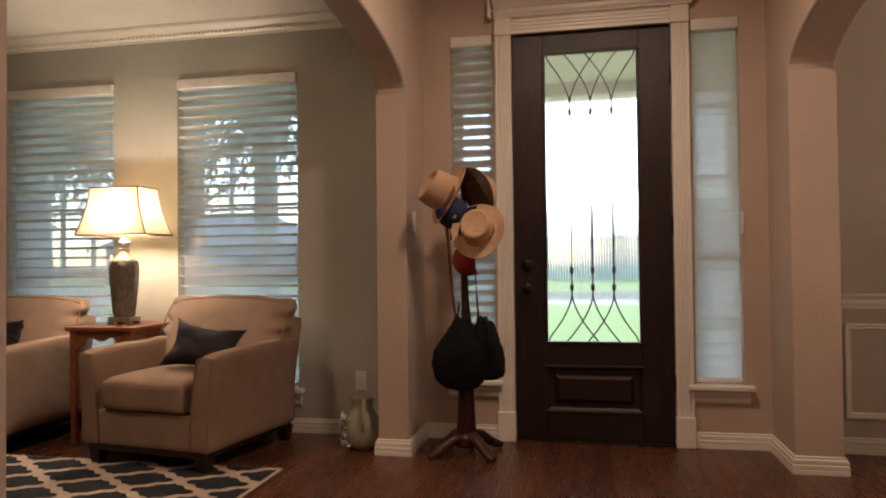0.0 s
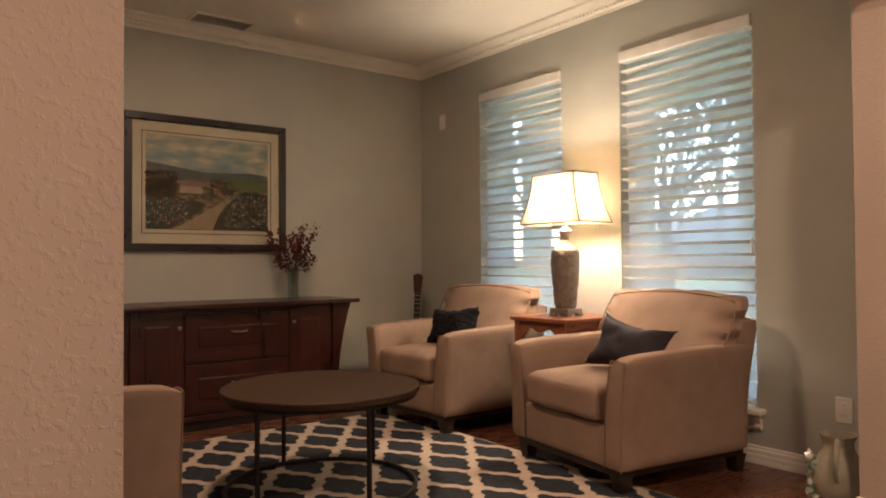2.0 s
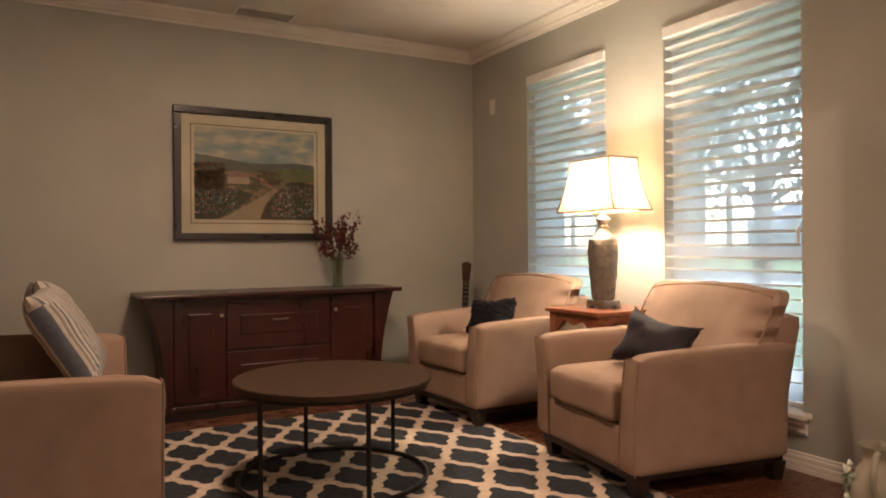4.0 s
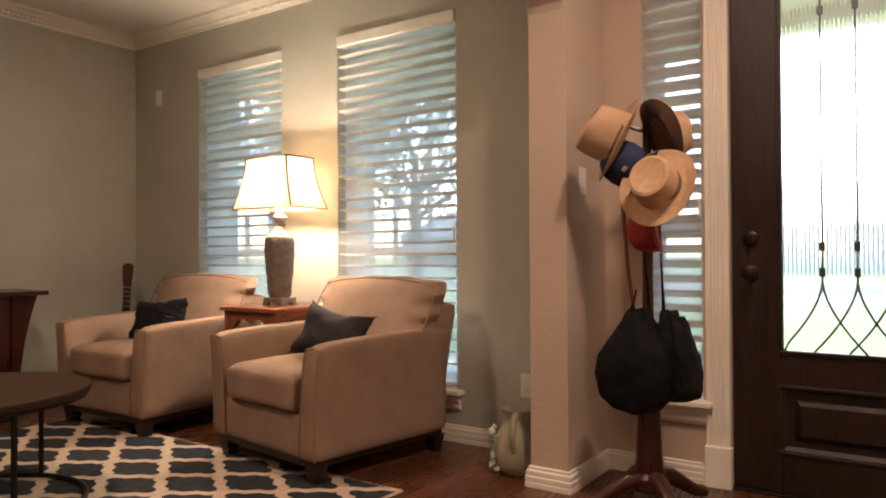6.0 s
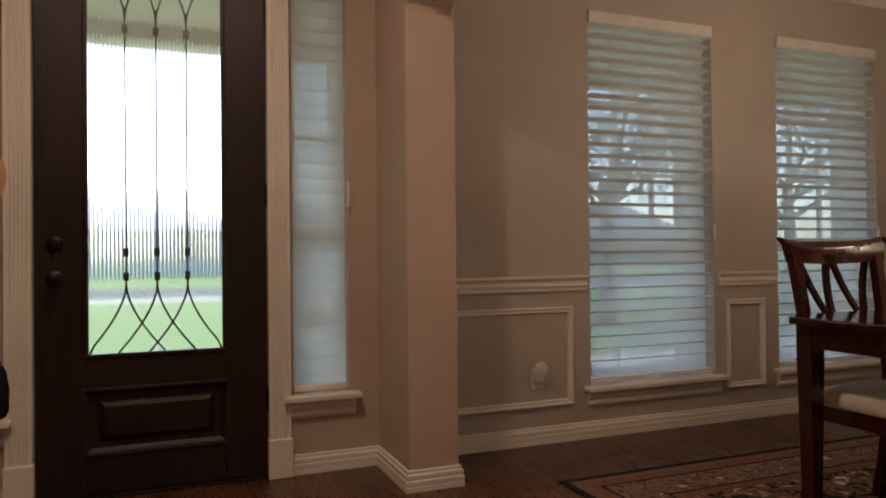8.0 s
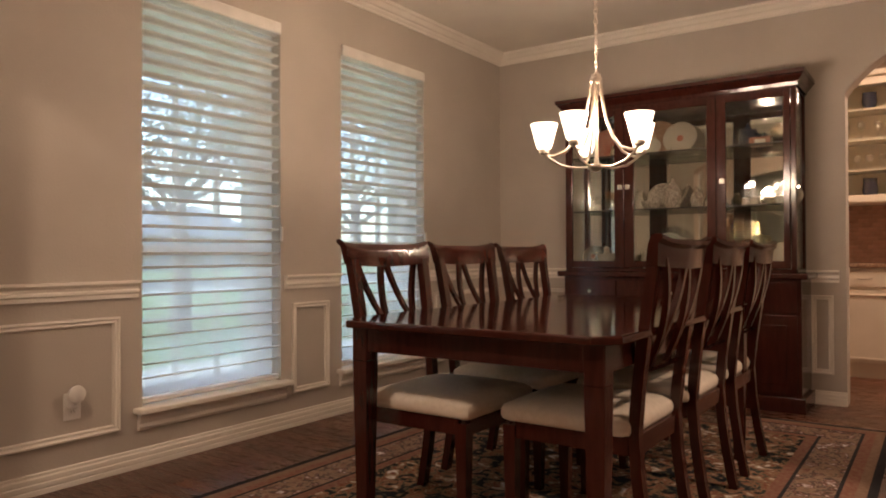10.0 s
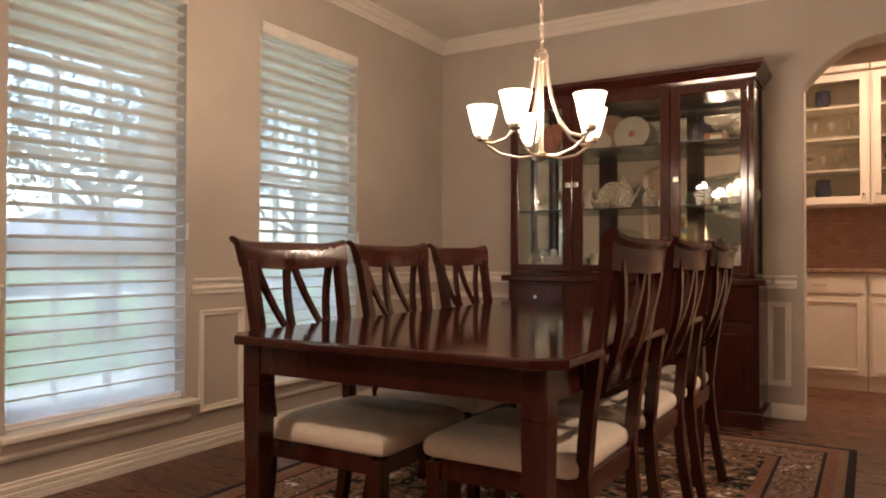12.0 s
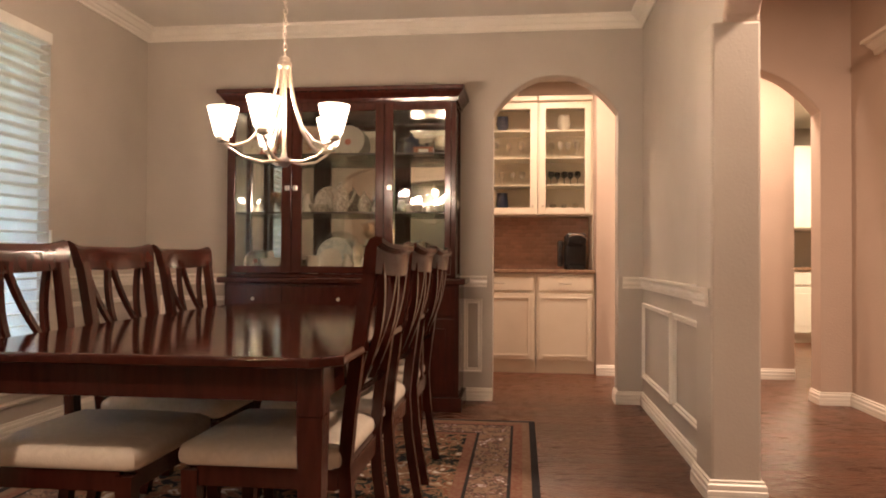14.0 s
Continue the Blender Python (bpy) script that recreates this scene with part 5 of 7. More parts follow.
flat("painted_cottage", [(-0.20, -0.06), (-0.05, -0.06), (-0.05, -0.02), (-0.09, 0.02), (-0.15, 0.025), (-0.20, -0.02)], COTC, 0.0126, pr)
FIELDC = mat("painted_meadow", (0.10, 0.13, 0.05), (0.17, 0.18, 0.075), 30, 0.7)
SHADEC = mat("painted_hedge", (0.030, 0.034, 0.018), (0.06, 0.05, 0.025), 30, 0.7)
AUTUMN = mat("painted_autumn_leaves", (0.085, 0.032, 0.016), (0.045, 0.030, 0.016), 40, 0.7, isl=0.5)
BLOOMS = {"pink": (0.50, 0.20, 0.17), "white": (0.62, 0.57, 0.48), "blue": (0.20, 0.27, 0.36), "leaf": (0.09, 0.14, 0.05)}
flat("painted_meadow", [(0.10, -0.02), (0.41, -0.03), (0.41, 0.055), (0.25, 0.06), (0.10, 0.04)], FIELDC, 0.0126, pr)
flat("painted_hedge", [(0.06, -0.20), (0.02, -0.30), (0.41, -0.30), (0.41, -0.05), (0.24, -0.03), (0.16, -0.09)], SHADEC, 0.0126, pr)
flat("painted_hedge", [(-0.41, -0.30), (-0.26, -0.30), (-0.10, -0.20), (-0.02, -0.13), (-0.12, -0.10), (-0.41, -0.08)], SHADEC, 0.0126, pr)
rnd = random.Random(12)


def dabs(name, count, y0, y1, z0, z1, size, material, x):
    """Short brush dabs scattered over a stretch of the print."""
    bm = B()
    for _ in range(count):
        y, z, a, q = rnd.uniform(y0, y1), rnd.uniform(z0, z1), rnd.uniform(0, 3.14), size * rnd.uniform(0.5, 1.3)
        c_, s_ = math.cos(a) * q, math.sin(a) * q
        bm.faces.new([bm.verts.new((x, y + p_, z + q_)) for p_, q_ in ((c_, s_), (-s_ * 0.6, c_ * 0.6), (-c_, -s_), (s_ * 0.6, -c_ * 0.6))])
    tagged(part(name, bm, material, pr), kind="stuff")


dabs("autumn_tree_dab", 260, -0.41, -0.22, -0.10, 0.075, 0.016, AUTUMN, 0.0131)
dabs("autumn_tree_dab", 90, 0.0, 0.16, -0.06, 0.04, 0.011, AUTUMN, 0.0131)
for nm, colr in BLOOMS.items():
    bl = mat("painted_" + nm + "_bloom", colr, None, 30, 0.7, isl=0.3)
    dabs(nm + "_bloom_dab", 60 if nm == "white" else 130, 0.10, 0.41, -0.29, -0.06, 0.007, bl, 0.0134)
    dabs(nm + "_bloom_dab", 25 if nm == "white" else 70, -0.41, -0.14, -0.27, -0.10, 0.007, bl, 0.0134)
flat("painted_roof", [(-0.21, -0.015), (-0.04, -0.015), (-0.08, 0.028), (-0.16, 0.032)], mat("painted_roof_tone", (0.30, 0.20, 0.17), None, 30, 0.7), 0.0136, pr)
part("glazing", box(B(), 0.0150, 0.0165, -FW + 0.05, FW - 0.05, -FH + 0.05, FH - 0.05), CLEAR, p, "clear picture glass")

# glass vase with dried red branches
v = thing("flower_vase", "clear cut-glass vase with dried red blossom branches on the sideboard", "vase", pose(-4.52, 2.74, 0.774))
part("vase_glass", lathe(B(), [(0.034, 0), (0.040, 0.01), (0.036, 0.07), (0.039, 0.14), (0.048, 0.205), (0.044, 0.205), (0.035, 0.14), (0.032, 0.07), (0.030, 0.018), (0.004, 0.018)], 20), VASEGLASS, v, "clear cut glass", True)
rnd = random.Random(4)
tw, pb = B(), B()
for k in range(26):
    a, sp = rnd.uniform(0, 6.28), rnd.uniform(0.04, 0.225)
    hgt = rnd.uniform(0.27, 0.52)
    pts = [(0, 0, 0.02), (0.016 * math.cos(a), 0.016 * math.sin(a), 0.19), (sp * 0.6 * math.cos(a), sp * 0.6 * math.sin(a), hgt * 0.7), (sp * math.cos(a), sp * math.sin(a), hgt)]
    tube(tw, pts, [0.002, 0.002, 0.0016, 0.001], 5)
    for _ in range(30):
        f = rnd.uniform(0.0, 1.0)
        c0 = Vector(pts[2]).lerp(Vector(pts[3]), f) + Vector((rnd.gauss(0, 0.014), rnd.gauss(0, 0.014), rnd.gauss(0, 0.012)))
        u = Vector((rnd.gauss(0, 1), rnd.gauss(0, 1), rnd.gauss(0, 1))).normalized()
        w = u.orthogonal().normalized()
        sz = rnd.uniform(0.007, 0.017)
        pb.faces.new([pb.verts.new(c0 + q) for q in (u * sz, w * sz * 0.7, -u * sz, -w * sz * 0.7)])
part("branch", tw, TWIG, v)
tagged(part("blossoms", pb, PETAL, v, "dried dark red blossoms"), kind="stuff")

# guitar leaning in the corner
g = thing("guitar", "acoustic guitar leaning in the corner behind the armchair", "guitar", pose(-4.485, 3.75, 0.004, -4, 1.5, 40) @ Matrix.Diagonal((1, 1, 0.97, 1)))
bm = B()
out = []
for k in range(40):
    a = 2 * math.pi * k / 40
    z = 0.23 + 0.23 * math.sin(a)
    wd = 0.155 * math.cos(a) * (1 - 0.28 * math.exp(-((z - 0.30) / 0.07) ** 2)) * (1.0 if z < 0.27 else 0.85)
    out.append((wd, z))
part("body", prism(bm, out, "y", -0.05, 0.05), ENDWOOD, g)
part("neck", box(B(), -0.025, 0.025, -0.062, -0.04, 0.40, 0.80, 0.006), DARKWOOD, g)
part("headstock", prism(B(), [(-0.028, 0.80), (0.028, 0.80), (0.038, 0.94), (0.012, 0.955), (-0.012, 0.955), (-0.038, 0.94)], "y", -0.06, -0.042), STANDWOOD, g)
for k in range(3):
    for sx in (-1, 1):
        part("tuning_peg", tube(B(), [(sx * 0.03, -0.05, 0.83 + 0.038 * k), (sx * 0.052, -0.05, 0.83 + 0.038 * k)], 0.006, 8), NICKEL, g)
for k in range(9):
    z = 0.78 - 0.03 * k - 0.001 * k * k
    part("fret", box(B(), -0.024, 0.024, -0.0645, -0.0615, z - 0.0015, z + 0.0015), NICKEL, g)
for k in range(3):
    part("inlay", lathe(B(), [(0.006, 0), (0.006, 0.001)], 10, (0, -0.064, 0.74 - 0.075 * k)), WHITE, g)


def wall_plate(m, label, sockets=2, name="wall_outlet"):
    """A cover plate facing -y in its own frame."""
    o = thing(name, label, "outlet" if sockets else "switch", m)
    part("plate", box(B(), -0.037, 0.037, -0.006, -0.001, -0.058, 0.058, 0.003), WHITE, o)
    for k in range(sockets):
        z = 0.022 - 0.044 * k
        part("socket", box(B(), -0.016, 0.016, -0.0085, -0.006, z - 0.014, z + 0.014, 0.002), WHITE, o)
        for sx in (-0.006, 0.006):
            part("slot", box(B(), sx - 0.001, sx + 0.001, -0.0088, -0.0084, z - 0.004, z + 0.006), BLACKPLASTIC, o)
    if not sockets:
        part("paddle", box(B(), -0.016, 0.016, -0.010, -0.006, -0.032, 0.032, 0.003), WHITE, o)
    return o


wall_plate(pose(-1.437, 4.0, 0.33), "white double wall outlet above the baseboard")
wall_plate(pose(-4.443, 4.0, 2.137), "white blank wall plate near the corner", 0, "wall_plate")
wall_plate(pose(-1.03, 3.73, 1.29, 0, 0, 90), "white light switch on the foyer side wall", 0, "light_switch")
wall_plate(pose(1.775, 4.0, 0.335), "white double wall outlet in the wainscot panel")
n_ = thing("night_light", "small round white night light plugged in the outlet", "night light", pose(1.765, 3.991, 0.36))
part("body", box(B(), -0.018, 0.018, -0.035, 0.0, -0.03, 0.02, 0.006), WHITE, n_)
bm = B()
tube(bm, [(0.008, -0.05, 0.03), (0.008, -0.044, 0.03), (0.008, -0.036, 0.03), (0.008, -0.033, 0.03)], [0.02, 0.036, 0.038, 0.028], 20)
part("lens", bm, WHITE, n_, "round white shell lens", True)

# ceiling register
c = thing("ceiling_vent", "dusty cream ceiling air register", "vent", pose(-4.53, 2.24, CEIL))
for a, b, c0, e in ((-0.10, 0.10, -0.20, -0.18), (-0.10, 0.10, 0.18, 0.20), (-0.10, -0.085, -0.18, 0.18), (0.085, 0.10, -0.18, 0.18)):
    part("frame", box(B(), a, b, c0, e, -0.012, -0.001, 0.003), TRIM, c)
part("backing", box(B(), -0.085, 0.085, -0.18, 0.18, -0.004, -0.001), BLACKMETAL, c)
for k in range(8):
    x = -0.074 + k * 0.021
    bm = B()
    prism(bm, [(x, -0.002), (x + 0.003, -0.002), (x + 0.014, -0.013), (x + 0.011, -0.013)], "y", -0.18, 0.18)
    part("slat", bm, TRIM, c)

# pottery jug with flowers on it
j = thing("pottery_jug", "glossy grey-green and cream pottery jug with pale flowers", "jug", pose(-1.335, 3.70, 0))
part("body", lathe(B(), [(0.062, 0), (0.078, 0.008), (0.102, 0.05), (0.110, 0.10), (0.102, 0.15), (0.076, 0.20), (0.060, 0.225), (0.060, 0.255), (0.072, 0.280), (0.074, 0.286), (0.068, 0.286), (0.054, 0.255), (0.052, 0.225), (0.062, 0.18), (0.05, 0.05), (0.01, 0.03)], 32), POTTERY, j, "", True)
part("handle", tube(B(), [(0.02, -0.05, 0.272), (0.04, -0.10, 0.268), (0.045, -0.125, 0.215), (0.04, -0.118, 0.15), (0.035, -0.09, 0.11)], 0.012, 8), POTTERY, j, "", True)
bm = B()
rnd = random.Random(6)
for k in range(90):
    a = rnd.uniform(3.1, 4.2)
    z = rnd.uniform(0.03, 0.19)
    rr = 0.095 + 0.025 * rnd.random()
    c0 = Vector((math.cos(a) * rr, math.sin(a) * rr, z))
    u = Vector((rnd.gauss(0, 1), rnd.gauss(0, 1), rnd.gauss(0, 1))).normalized()
    w = u.orthogonal()
    bm.faces.new([bm.verts.new(c0 + q * 0.018) for q in (u, w * 0.6, -u, -w * 0.6)])
tagged(part("raised_flower", bm, POTTERY_FLOWER, j, "raised pottery flowers"), kind="stuff")

# ---- hat stand ----
h = thing("coat_stand", "turned mahogany coat stand with scrolled feet by the front door", "coat stand", pose(-0.725, 3.66, 0))
part("post", lathe(B(), [(0.062, 0.06), (0.06, 0.10), (0.052, 0.17), (0.046, 0.30), (0.042, 0.42), (0.038, 0.50), (0.03, 0.60), (0.022, 0.66), (0.02, 1.2), (0.024, 1.24), (0.018, 1.28), (0.016, 1.50), (0.022, 1.52), (0.012, 1.55)], 20), STANDWOOD, h, "", True)
part("hub", lathe(B(), [(0.065, 0.045), (0.075, 0.06), (0.075, 0.10), (0.06, 0.12)], 8), STANDWOOD, h)
for k in range(4):
    a = radians(45 + 90 * k)
    pts = [(0.05, 0.095), (0.10, 0.088), (0.15, 0.058), (0.20, 0.030), (0.245, 0.017)]
    part("foot", tube(B(), [(math.cos(a) * d_, math.sin(a) * d_, z) for d_, z in pts], [0.037, 0.033, 0.028, 0.024, 0.016], 10), STANDWOOD, h, "", True)
for k in range(6):
    a = radians(20 + 60 * k)
    z = 1.46 if k % 2 else 1.34
    part("peg", tube(B(), [(0, 0, z), (math.cos(a) * 0.06, math.sin(a) * 0.06, z + 0.02), (math.cos(a) * 0.11, math.sin(a) * 0.11, z + 0.06)], [0.009, 0.008, 0.010], 8), STANDWOOD, h, "", True)


HAT_INSIDE = mat("brown_hat_inside", (0.10, 0.055, 0.036), (0.07, 0.04, 0.027), 20, 0.85)


def hat(m, material, label, crown_h=0.115, brim=0.155, crown_r=0.078, flat_top=False, curl=0.03, brown_under=False):
    o = thing("brimmed_hat", label, "hat", m, "hats on the coat stand")
    seg = 40
    bm = B()
    prof = [(0.004, crown_h * 0.66), (crown_r * 0.7, crown_h * 0.66), (crown_r * 0.9, crown_h * 0.5), (crown_r * 0.97, 0.004), (crown_r + 0.004, 0.0), (crown_r + 0.02, -0.002), (brim * 0.8, 0.0), (brim, 0.008), (brim, 0.012), (brim * 0.8, 0.005), (crown_r + 0.02, 0.004), (crown_r + 0.002, 0.008), (crown_r, 0.03), (crown_r * 0.97, crown_h * 0.75), (crown_r * 0.90, crown_h), (crown_r * 0.78, crown_h * 1.05), (crown_r * 0.5, crown_h * (0.95 if flat_top else 0.86)), (0.004, crown_h * (0.93 if flat_top else 0.74))]
    lathe(bm, prof, seg, (0, 0, 0), 1.0)
    for v in bm.verts:
        a = math.atan2(v.co.y, v.co.x)
        rr = math.hypot(v.co.x, v.co.y)
        if rr > crown_r * 1.25:
            v.co.z += curl * (rr / brim) ** 3 * (abs(math.sin(a)) ** 2 * 1.6 - 0.5)
        elif v.co.z > 0.03 and not flat_top:
            v.co.y *= 0.88
            v.co.z -= 0.02 * max(math.cos(a), 0) * (v.co.z / crown_h)
        v.co.x *= 1.08
    bm.normal_update()
    for f in bm.faces:
        c0 = f.calc_center_median()
        # the crown's inside, and a brim's underside if asked, get darker brown
        inside = math.hypot(c0.x / 1.08, c0.y) < crown_r * 0.99 and f.normal.z * (c0.z - crown_h * 0.8) > 0 and c0.z < crown_h * 0.67
        f.material_index = 1 if inside or (brown_under and c0.z < 0.05 and f.normal.z < -0.3) else 0
    part("felt_body" if not flat_top else "straw_body", bm, [material, HAT_INSIDE], o, "", True)
    part("band", lathe(B(), [((crown_r + 0.0035), 0.006), ((crown_r + 0.0035), 0.028), ((crown_r + 0.001), 0.03)], seg), BROWNBAND, o, "brown ribbon band", True)
    return o


def hat_pose(c, crown, long):
    """A hat at c whose crown points along one direction and whose length lies along the other."""
    z = Vector(crown).normalized()
    x = Vector(long)
    x = (x - z * x.dot(z)).normalized()
    y = z.cross(x)
    m = Matrix((x, y, z)).transposed().to_4x4()
    m.translation = c
    return m


hat(hat_pose((-0.775, 3.50, 1.41), (-0.84, -0.50, 0.45), (0.45, -0.10, 0.88)), FELT, "tan felt hat tilted on the coat stand", 0.14, 0.158, 0.096, False, 0.012)
hat(hat_pose((-0.612, 3.45, 1.215), (-0.10, -0.92, 0.36), (0.10, 0.25, 0.95)), STRAW, "flat-topped tan straw hat hung facing out", 0.10, 0.142, 0.082, True, 0.015)
hat(hat_pose((-0.655, 3.60, 1.415), (0.74, 0.58, 0.34), (0.50, -0.16, -0.85)), FELT, "tan felt hat with a brown underside hung behind the others", 0.11, 0.150, 0.085, False, 0.02, True)


def cap(m, material, label):
    o = thing("baseball_cap", label, "cap", m, "caps on the coat stand")
    bm = lathe(B(), [(0.085, 0), (0.086, 0.03), (0.08, 0.065), (0.06, 0.095), (0.03, 0.112), (0.003, 0.116)], 24)
    part("crown", bm, material, o, "", True)
    bm = B()
    rows = []
    for i in range(9):
        a = -1.0 + 2.0 * i / 8
        rows.append([bm.verts.new((math.cos(a) * r_, math.sin(a) * r_ * 0.95, 0.004 - 0.02 * (a * a) * (r_ - 0.08) / 0.07)) for r_ in (0.083, 0.12, 0.150)])
    for a, b in zip(rows, rows[1:]):
        for k in range(2):
            bm.faces.new((a[k], a[k + 1], b[k + 1], b[k]))
    bmesh.ops.solidify(bm, geom=list(bm.faces), thickness=0.003)
    part("bill", bm, material, o, "", True)
    part("button", lathe(B(), [(0.008, 0.114), (0.006, 0.12), (0.001, 0.121)], 10), material, o)
    return o


cp = cap(pose(-0.75, 3.53, 1.31, 62, 30, -52), NAVYCAP, "navy blue cap with a pale front patch")
part("front_patch", box(B(), 0.072, 0.084, -0.011, 0.011, 0.045, 0.062, 0.003), CHINA, cp, "pale embroidered patch")
cap(pose(-0.66, 3.58, 1.07, 100, 0, -80), REDCAP, "red cap hanging under the straw hat")


def bag(m, hgt, dpt, lefts, rights, straps, label, seed):
    """A soft hanging sack with its own outline, gathered at the top."""
    o = thing("backpack", label, "bag", m, "bags on the coat stand")
    steps = (0, 0.04, 0.14, 0.35, 0.55, 0.8, 1)
    bm = soft_box(B(), -0.5, 0.5, -0.5, 0.5, 0, 1, 0.10, 0.0, 22)
    for v in bm.verts:
        t, u = min(max(v.co.z, 0), 1), v.co.x * 2
        lo, hi = np.interp(t, steps, lefts), np.interp(t, steps, rights)
        w = (hi - lo) / 2
        thick = dpt * (0.25 + 0.75 * math.sin(math.pi * (0.12 + 0.66 * (1 - t)))) * math.sqrt(max(1 - 0.8 * u * u, 0))
        crease = 0.010 * noise.noise(Vector((u * 2.2 + seed, v.co.y, t * 3.1))) + 0.007 * math.sin(7 * u + 3 * t + seed) * t
        v.co.y = v.co.y * thick + crease
        v.co.x = (lo + hi) / 2 + u * w + 0.5 * crease
        rumple = noise.noise(Vector((u * 6 + seed, v.co.y * 20, t * 9)))
        v.co.y += 0.007 * rumple
        v.co.x += 0.004 * rumple
        v.co.z = t * hgt + (0.014 * math.sin(8 * u + seed) if t > 0.93 else 0)
    part("sack", bm, BLACKNYLON, o, "", True)
    for x0, x1, top in straps:
        part("strap", tube(B(), [(x0, 0.0, hgt - 0.03), (x0, 0.0, hgt + 0.02), (x0 * 0.6 + x1 * 0.4, 0.01, hgt + top * 0.4), (x1, 0.03, hgt + top)], [0.012, 0.007, 0.004, 0.004], 6), BLACKNYLON, o, "thin black strap")
    return o


bag(pose(-0.735, 3.53, 0.375, 0, 0, 6), 0.38, 0.20, (-0.01, -0.075, -0.125, -0.148, -0.142, -0.072, -0.014), (0.045, 0.10, 0.132, 0.148, 0.138, 0.10, 0.06), ((-0.01, 0.0, 0.08), (0.055, 0.02, 0.42)), "black nylon drawstring backpack hanging on the coat stand", 2)
bag(pose(-0.60, 3.58, 0.425, 0, 0, -8), 0.325, 0.13, (-0.10, -0.105, -0.11, -0.105, -0.09, -0.07, -0.05), (0.06, 0.09, 0.105, 0.098, 0.082, 0.058, 0.025), ((-0.042, -0.07, 0.40),), "smaller black nylon bag hanging on the coat stand", 5)
w_ = thing("walking_stick", "brown wooden walking stick leaning on the coat stand", "walking stick", pose(-0.79, 3.60, 0))
part("shaft", tube(B(), [(0.09, 0.12, 0.0), (0.0, 0.02, 0.9), (-0.02, 0.01, 1.2)], 0.008, 8), ENDWOOD, w_)
part("grip", tube(B(), [(-0.02, 0.01, 1.19), (-0.022, 0.01, 1.24), (0.0, 0.0, 1.27), (0.03, 0.0, 1.26)], 0.010, 8), ENDWOOD, w_, "", True)

# ---- dining room ----
t = thing("dining_table", "polished dark cherry dining table with clipped corners", "dining table", pose(2.91, 2.186, 0.006))
TX, TY, CUT = 0.912, 0.507, 0.065
top = [(-TX + CUT, -TY), (TX - CUT, -TY), (TX, -TY + CUT), (TX, TY - CUT), (TX - CUT, TY), (-TX + CUT, TY), (-TX, TY - CUT), (-TX, -TY + CUT)]
bm = prism(B(), top, "z", 0.718, 0.744)
bmesh.ops.bevel(bm, geom=[e for e in bm.edges if abs(e.verts[0].co.z - e.verts[1].co.z) < 0.001], offset=0.008, segments=3, profile=0.6, affect="EDGES")
part("tabletop", bm, CHERRY_TOP, t, "glossy cherry top")
for y in (-TY + 0.062, TY - 0.062):
    part("apron", box(B(), -TX + 0.114, TX - 0.114, y - 0.012, y + 0.012, 0.635, 0.718, 0.003), CHERRY, t)
for x in (-TX + 0.066, TX - 0.066):
    part("apron", box(B(), x - 0.012, x + 0.012, -TY + 0.11, TY - 0.11, 0.635, 0.718, 0.003), CHERRY, t)
for sx in (-1, 1):
    for sy in (-1, 1):
        bm = leg(B(), sx * (TX - 0.082), sy * (TY - 0.078), 0.0, 0.60, 0.031, 0.021)
        box(bm, sx * (TX - 0.082) - 0.032, sx * (TX - 0.082) + 0.032, sy * (TY - 0.078) - 0.032, sy * (TY - 0.078) + 0.032, 0.60, 0.718, 0.004)
        part("leg", bm, CHERRY, t)


def curve_bar(bm, pts, w, th):
    """A bar of oblong section through points, w across x and th across y."""
    rows = []
    for p in pts:
        p = Vector(p)
        rows.append([bm.verts.new(p + Vector((sx * w / 2, sy * th / 2, 0))) for sx, sy in ((-1, -1), (1, -1), (1, 1), (-1, 1))])
    for a, b in zip(rows, rows[1:]):
        for k in range(4):
            bm.faces.new((a[k], a[(k + 1) % 4], b[(k + 1) % 4], b[k]))
    bm.faces.new(rows[0][::-1])
    bm.faces.new(rows[-1])
    return bm


def back_y(z):
    """How far the raked back stands behind the seat's rear edge at a height."""
    return -0.215 - 0.088 * max((z - 0.42) / 0.62, 0) ** 1.25 - (0.055 * ((0.42 - z) / 0.42) ** 1.6 if z < 0.42 else 0)


